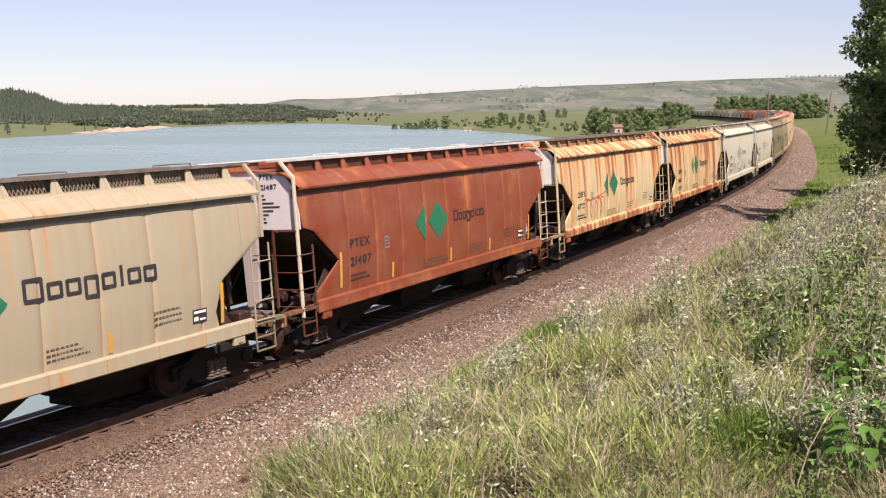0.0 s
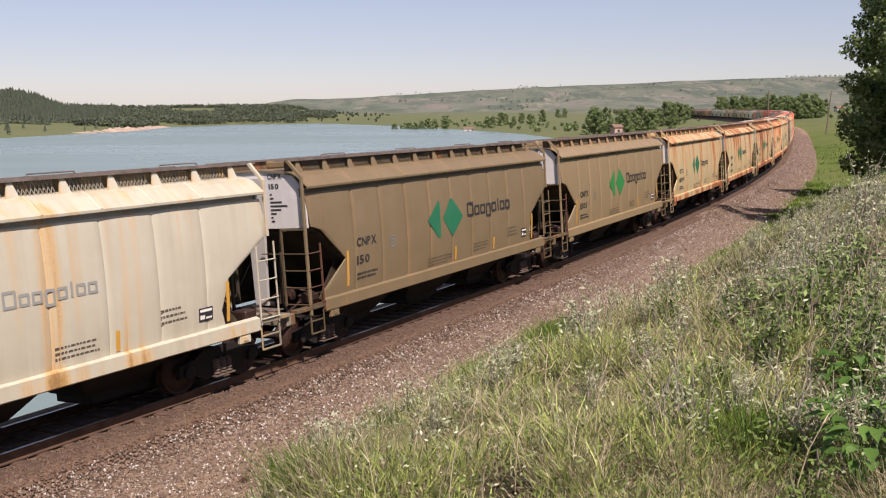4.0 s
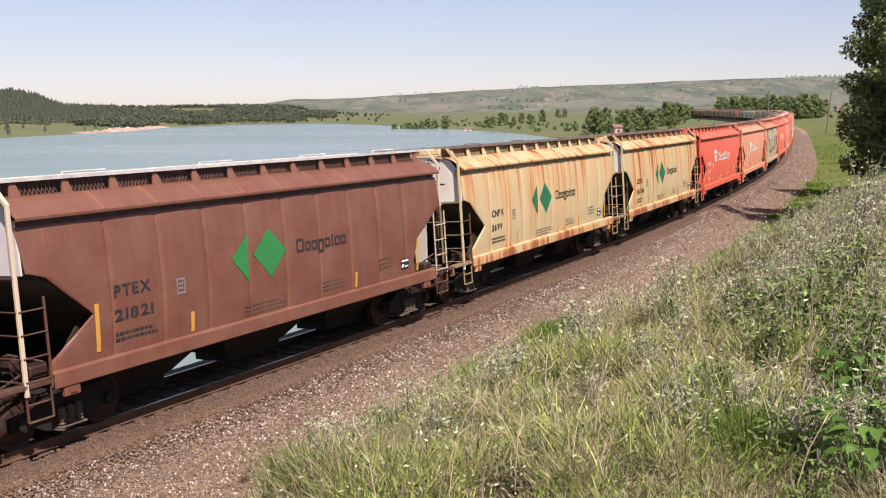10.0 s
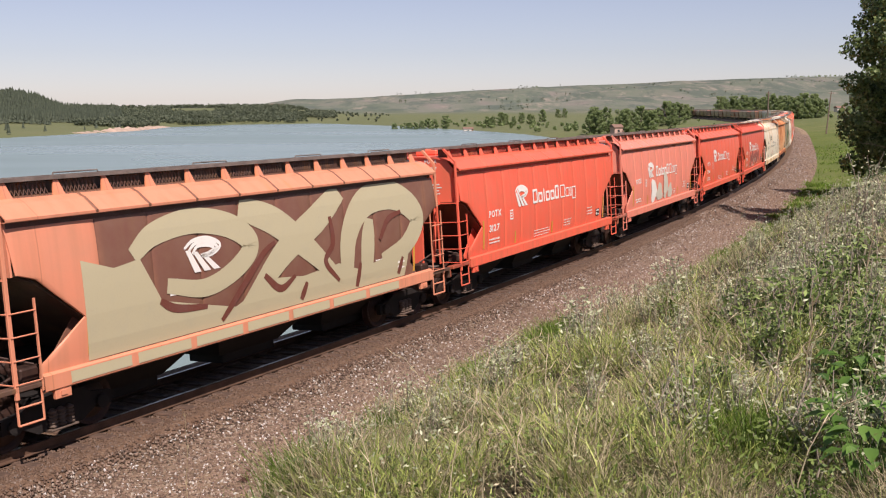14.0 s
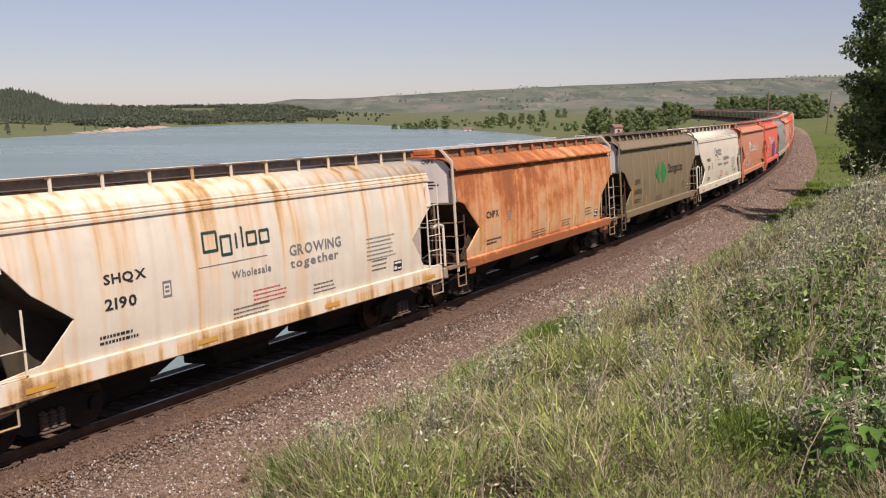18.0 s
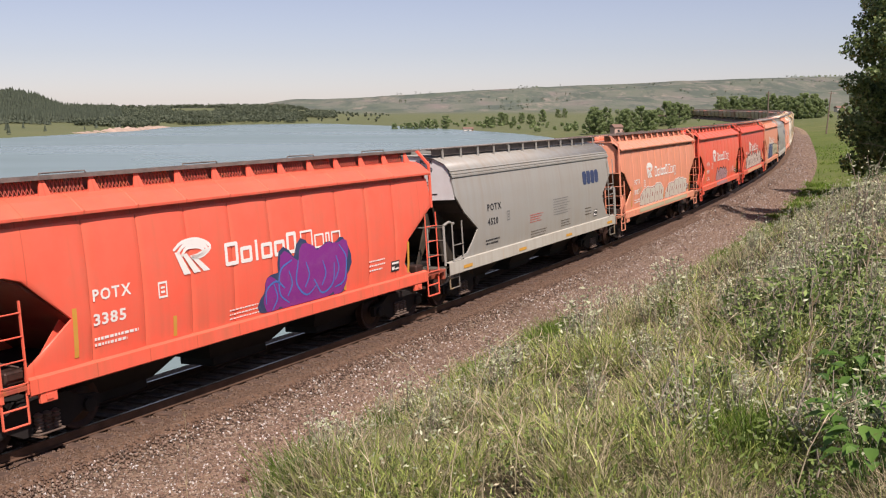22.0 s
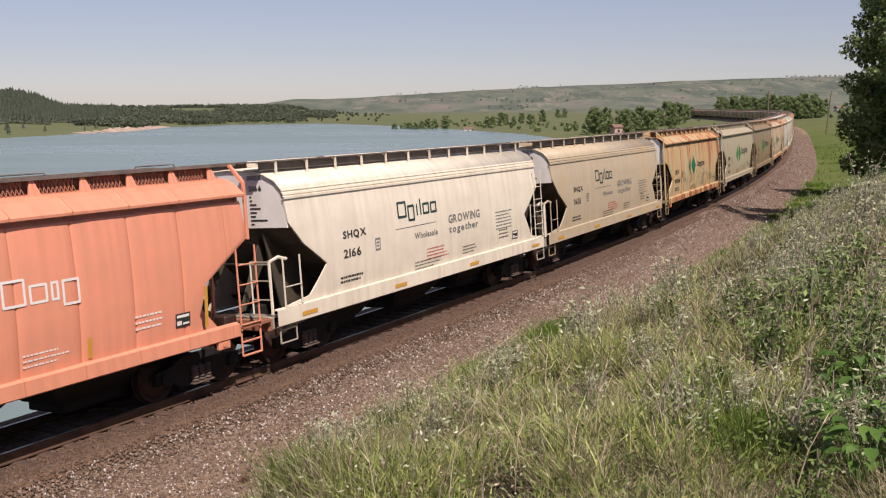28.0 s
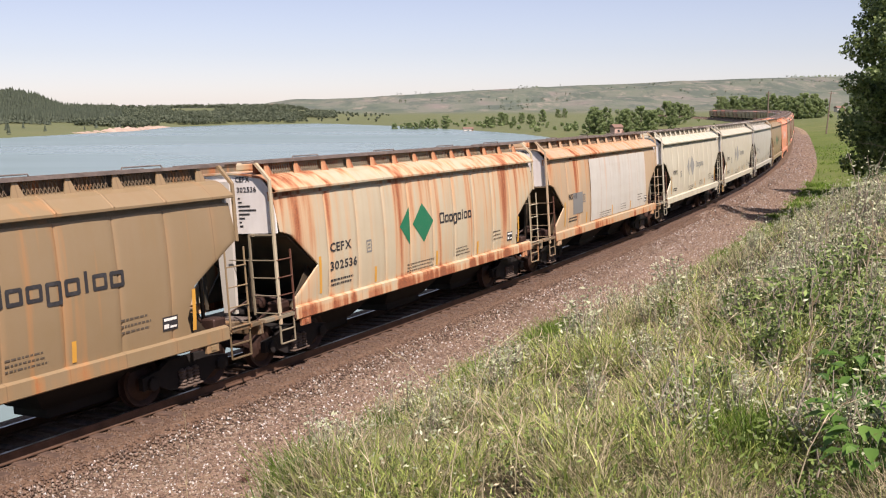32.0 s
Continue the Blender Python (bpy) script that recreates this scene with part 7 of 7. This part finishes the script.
def woods(name, n, az0, az1, d0, d1, h0, h1, conifer, seed, mat, label, mask=None):
    """A far wood as one mass of small crowns."""
    r = np.random.RandomState(seed)
    a, d = np.radians(r.uniform(az0, az1, n)), r.uniform(d0, d1, n)
    x, y = d * np.sin(a), d * np.cos(a)
    k = lake_distance(x, y) > 6
    if mask is not None:
        k &= mask(x, y) > 0
    x, y = x[k], y[k]
    z = ground_height(x, y)
    m = len(x)
    h = r.uniform(h0, h1, m)
    if conifer:
        T = []
        for tier, (lo, hi, w) in enumerate(((0.08, 0.55, 0.24), (0.32, 0.78, 0.18), (0.58, 1.0, 0.11))):
            for i in range(6):
                t0, t1 = i * 1.0472 + tier * 0.5, (i + 1) * 1.0472 + tier * 0.5
                j = r.uniform(0.75, 1.2, (m, 2))
                T.append(np.stack([np.stack([x + np.cos(t0) * w * h * j[:, 0], y + np.sin(t0) * w * h * j[:, 0], z + lo * h], 1),
                                   np.stack([x + np.cos(t1) * w * h * j[:, 1], y + np.sin(t1) * w * h * j[:, 1], z + lo * h * 1.1], 1),
                                   np.stack([x, y, z + hi * h], 1)], 1))
        me = quads_mesh(name, np.concatenate(T), mat, 3)
    else:
        q = 34
        v = r.normal(size=(m, q, 3))
        v /= np.linalg.norm(v, axis=2)[..., None]
        C = np.stack([x, y, z + h * 0.55], 1)[:, None, :] + v * (h[:, None, None] * np.array([0.42, 0.42, 0.45])) * r.uniform(0.5, 1.0, (m, q, 1))
        me = quads_mesh(name, leaf_quads(C.reshape(-1, 3), 1.5, r, 0.8, 0.0, v.reshape(-1, 3)), mat)
    return tagged(new(name, me), label, "wood", kind="stuff")


woods("conifer_wood", 9000, -30, -17.6, 600, 1150, 4, 8.5, True, 81, LEAF_PINE, "dark conifer wood on the hill across the lake",
      lambda x, y: smooth(40, 75, lake_distance(x, y) + 22 * waves(x, y, 70, 181)) * smooth(-16.5, -19, np.degrees(np.arctan2(x, y)) + waves(x, y, 60, 182)) - 0.5)
woods("shore_conifers", 40, -24, -16.5, 480, 800, 3, 6, True, 82, LEAF_PINE, "scattered small conifers on the far shore", lambda x, y: 45 - lake_distance(x, y))
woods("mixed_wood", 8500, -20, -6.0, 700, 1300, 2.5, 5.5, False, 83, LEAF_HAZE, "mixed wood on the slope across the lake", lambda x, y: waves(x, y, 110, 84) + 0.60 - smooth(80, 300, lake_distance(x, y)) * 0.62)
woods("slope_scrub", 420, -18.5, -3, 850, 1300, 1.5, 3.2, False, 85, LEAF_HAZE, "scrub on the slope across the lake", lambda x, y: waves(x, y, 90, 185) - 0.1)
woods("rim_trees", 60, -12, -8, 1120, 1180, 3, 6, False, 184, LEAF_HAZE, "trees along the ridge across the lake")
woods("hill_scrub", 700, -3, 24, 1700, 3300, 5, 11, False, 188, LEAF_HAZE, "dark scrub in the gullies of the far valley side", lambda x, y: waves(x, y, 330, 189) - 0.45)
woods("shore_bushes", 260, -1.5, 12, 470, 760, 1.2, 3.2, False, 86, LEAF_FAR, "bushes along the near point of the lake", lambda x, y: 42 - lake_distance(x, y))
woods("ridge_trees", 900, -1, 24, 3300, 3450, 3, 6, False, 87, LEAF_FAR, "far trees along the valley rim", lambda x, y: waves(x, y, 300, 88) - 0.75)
woods("meadow_bushes", 60, 9, 24, 200, 700, 0.8, 2.2, False, 89, LEAF_FAR, "low bushes on the meadow", lambda x, y: np.abs(track_su(x, y)[1]) - 12)

WALL = plain("pale_house_paint", (0.62, 0.56, 0.50), 0.8, 0, 0.1, 2)
WALL_PINK = plain("faded_rose_siding", (0.50, 0.33, 0.27), 0.8, 0, 0.15, 2)
ROOF = plain("brown_shingle", (0.20, 0.12, 0.09), 0.9, 0, 0.25, 3)
PANE = plain("dark_window_glass", (0.03, 0.035, 0.04), 0.15, 0, 0.1, 2, 0)


def house(px, d, w, dep, h, wall, label, turn=0.0):
    ho = empty("house", stand((px - 784) / 1769 * d, d, turn, 0.2))
    part("wall", Shape().box(-w / 2, w / 2, -dep / 2, dep / 2, 0, h, 0.02).mesh("wall", wall), ho)
    g = Shape().plate([(-w / 2 - 0.4, -dep / 2 - 0.4, h), (-w / 2 - 0.4, 0, h + dep * 0.32), (-w / 2 - 0.4, dep / 2 + 0.4, h)], (w + 0.8, 0, 0))
    part("roof", g.mesh("roof", ROOF), ho)
    n = max(1, int(w / 3.2))
    for i in range(n):
        x = -w / 2 + w * (i + 0.5) / n
        fr = part("window", Shape().box(x - 0.6, x + 0.6, -dep / 2 - 0.06, -dep / 2 + 0.02, h * 0.38, h * 0.75).mesh("window", wall), ho)
        part("pane", Shape().box(x - 0.5, x + 0.5, -dep / 2 - 0.08, -dep / 2 - 0.05, h * 0.42, h * 0.71).mesh("pane", PANE), fr)
    part("door", Shape().box(w * 0.36, w * 0.36 + 1.0, -dep / 2 - 0.05, -dep / 2 + 0.02, 0.1, 2.1).mesh("door", ROOF), ho)
    return tagged(ho, label, "house")


house(1090, 404, 3.6, 4.0, 3.2, WALL_PINK, "small faded rose house with a brown roof among cottonwoods", 0.3)
house(829, 590, 5.5, 3.0, 2.2, WALL, "white trailer home on the grassy point", 0.1)
house(208, 1240, 9, 6, 3.2, WALL, "white farmhouse on the ridge across the lake", 0.2)
house(232, 1245, 11, 6, 2.6, WALL_PINK, "low reddish barn on the ridge", 0.2)
house(198, 1080, 9, 5, 2.4, WALL, "pale house below the ridge", -0.1)
house(489, 1270, 7, 5, 3.0, WALL, "pale house on the ridge among trees", 0.2)
house(502, 1270, 9, 5, 2.6, WALL_PINK, "brownish house on the ridge among trees", 0.0)
house(1480, 640, 5, 4, 2.6, WALL, "small pale shed far down the valley", 0.2)


def utility_pole(px, d, h, lean):
    p = empty("utility_pole", stand((px - 784) / 1769 * d, d, 0.2, 0.3))
    part("pole", Shape().bar((0, 0, 0), (lean, 0, h), 0.17, 10, 0.11).mesh("pole", POLE), p)
    arm = Shape().box(lean - 0.7, lean + 0.7, -0.05, 0.05, h - 0.5, h - 0.4, 0.01)
    part("crossarm", arm.mesh("crossarm", POLE), p)
    return tagged(p, "weathered wooden utility pole beside the railway", "utility pole", "poles along the line")


utility_pole(1355, 200, 10.6, 0.0)
utility_pole(1459, 224, 9.6, 0.8)

# pale eroded bank along part of the far shore
EARTH = plain("pale_eroded_clay", (0.42, 0.31, 0.24), 0.95, 0, 0.3, 0.25, 0.5)
r = np.random.RandomState(91)
v, f = [], []
n = 70
for i in range(n + 1):
    k = i / n
    x, y = np.interp(k, [0, 0.45, 1], [-205, -197, -214]), np.interp(k, [0, 0.45, 1], [560, 640, 800])
    top = 0.5 + 2.4 * abs(math.sin(k * 23 + math.sin(k * 61))) * math.sin(math.pi * k) * r.uniform(0.4, 1.1)
    v += [(x + 3, y, LAKE_Z - 0.4), (x - 1.0 - r.uniform(0, 1), y, LAKE_Z + top * 0.6), (x - 3 - r.uniform(0, 2), y, LAKE_Z + top), (x - 9, y, LAKE_Z - 0.5)]
f = [(i * 4 + j, i * 4 + j + 1, i * 4 + j + 5, i * 4 + j + 4) for i in range(n) for j in range(3)]
me = mesh_from("shore_bank", v, f, EARTH)
tagged(new("shore_bank", me), "pale pinkish eroded clay bank at the waterline", "bank", kind="structure")

# a scrap of white litter beside the rail
x, y, th = rail_point(9.0, 1.75)
lit = Shape().plate([(-0.16, -0.08, 0.02), (0.14, -0.1, 0.0), (0.18, 0.07, 0.04), (-0.02, 0.12, 0.07), (-0.17, 0.06, 0.03)], (0, 0, 0.02))
o = new("litter", lit.mesh("litter", DECAL["white"]))
o.matrix_world = pose(x, y, -0.22, 0, 0, 20)
tagged(o, "crumpled white scrap lying on the ballast", "litter")


# ---- everything that moves: the train rolls towards the camera at a steady pace, its wheels turn while it is near ----
def motions():
    for k, car, s0, *_ in cars:
        walk(car, [(t, rail_pose(s0 - SPEED * t, HALF)) for t in range(33)])
        if k >= 48:
            continue
        f0 = max(1, int((s0 - 42) / SPEED * FPS))
        f1 = min(32 * FPS - 1, int((s0 + 30) / SPEED * FPS))
        if f1 <= f0:
            continue
        for truck in [o for o in car.children if o.name.startswith("truck")]:
            for w in [o for o in truck.children if o.name.startswith("wheelset")]:
                rest = Matrix.Translation(w.location)
                turn = lambda f: rest @ Matrix.Rotation(-SPEED * (f - f0) / FPS / 0.46, 4, "Y")
                rows = [(0, rest)] + [(f / FPS, turn(f)) for f in range(f0, f1 + 1)] + [(32, turn(f1))]
                walk(w, rows)


motions()
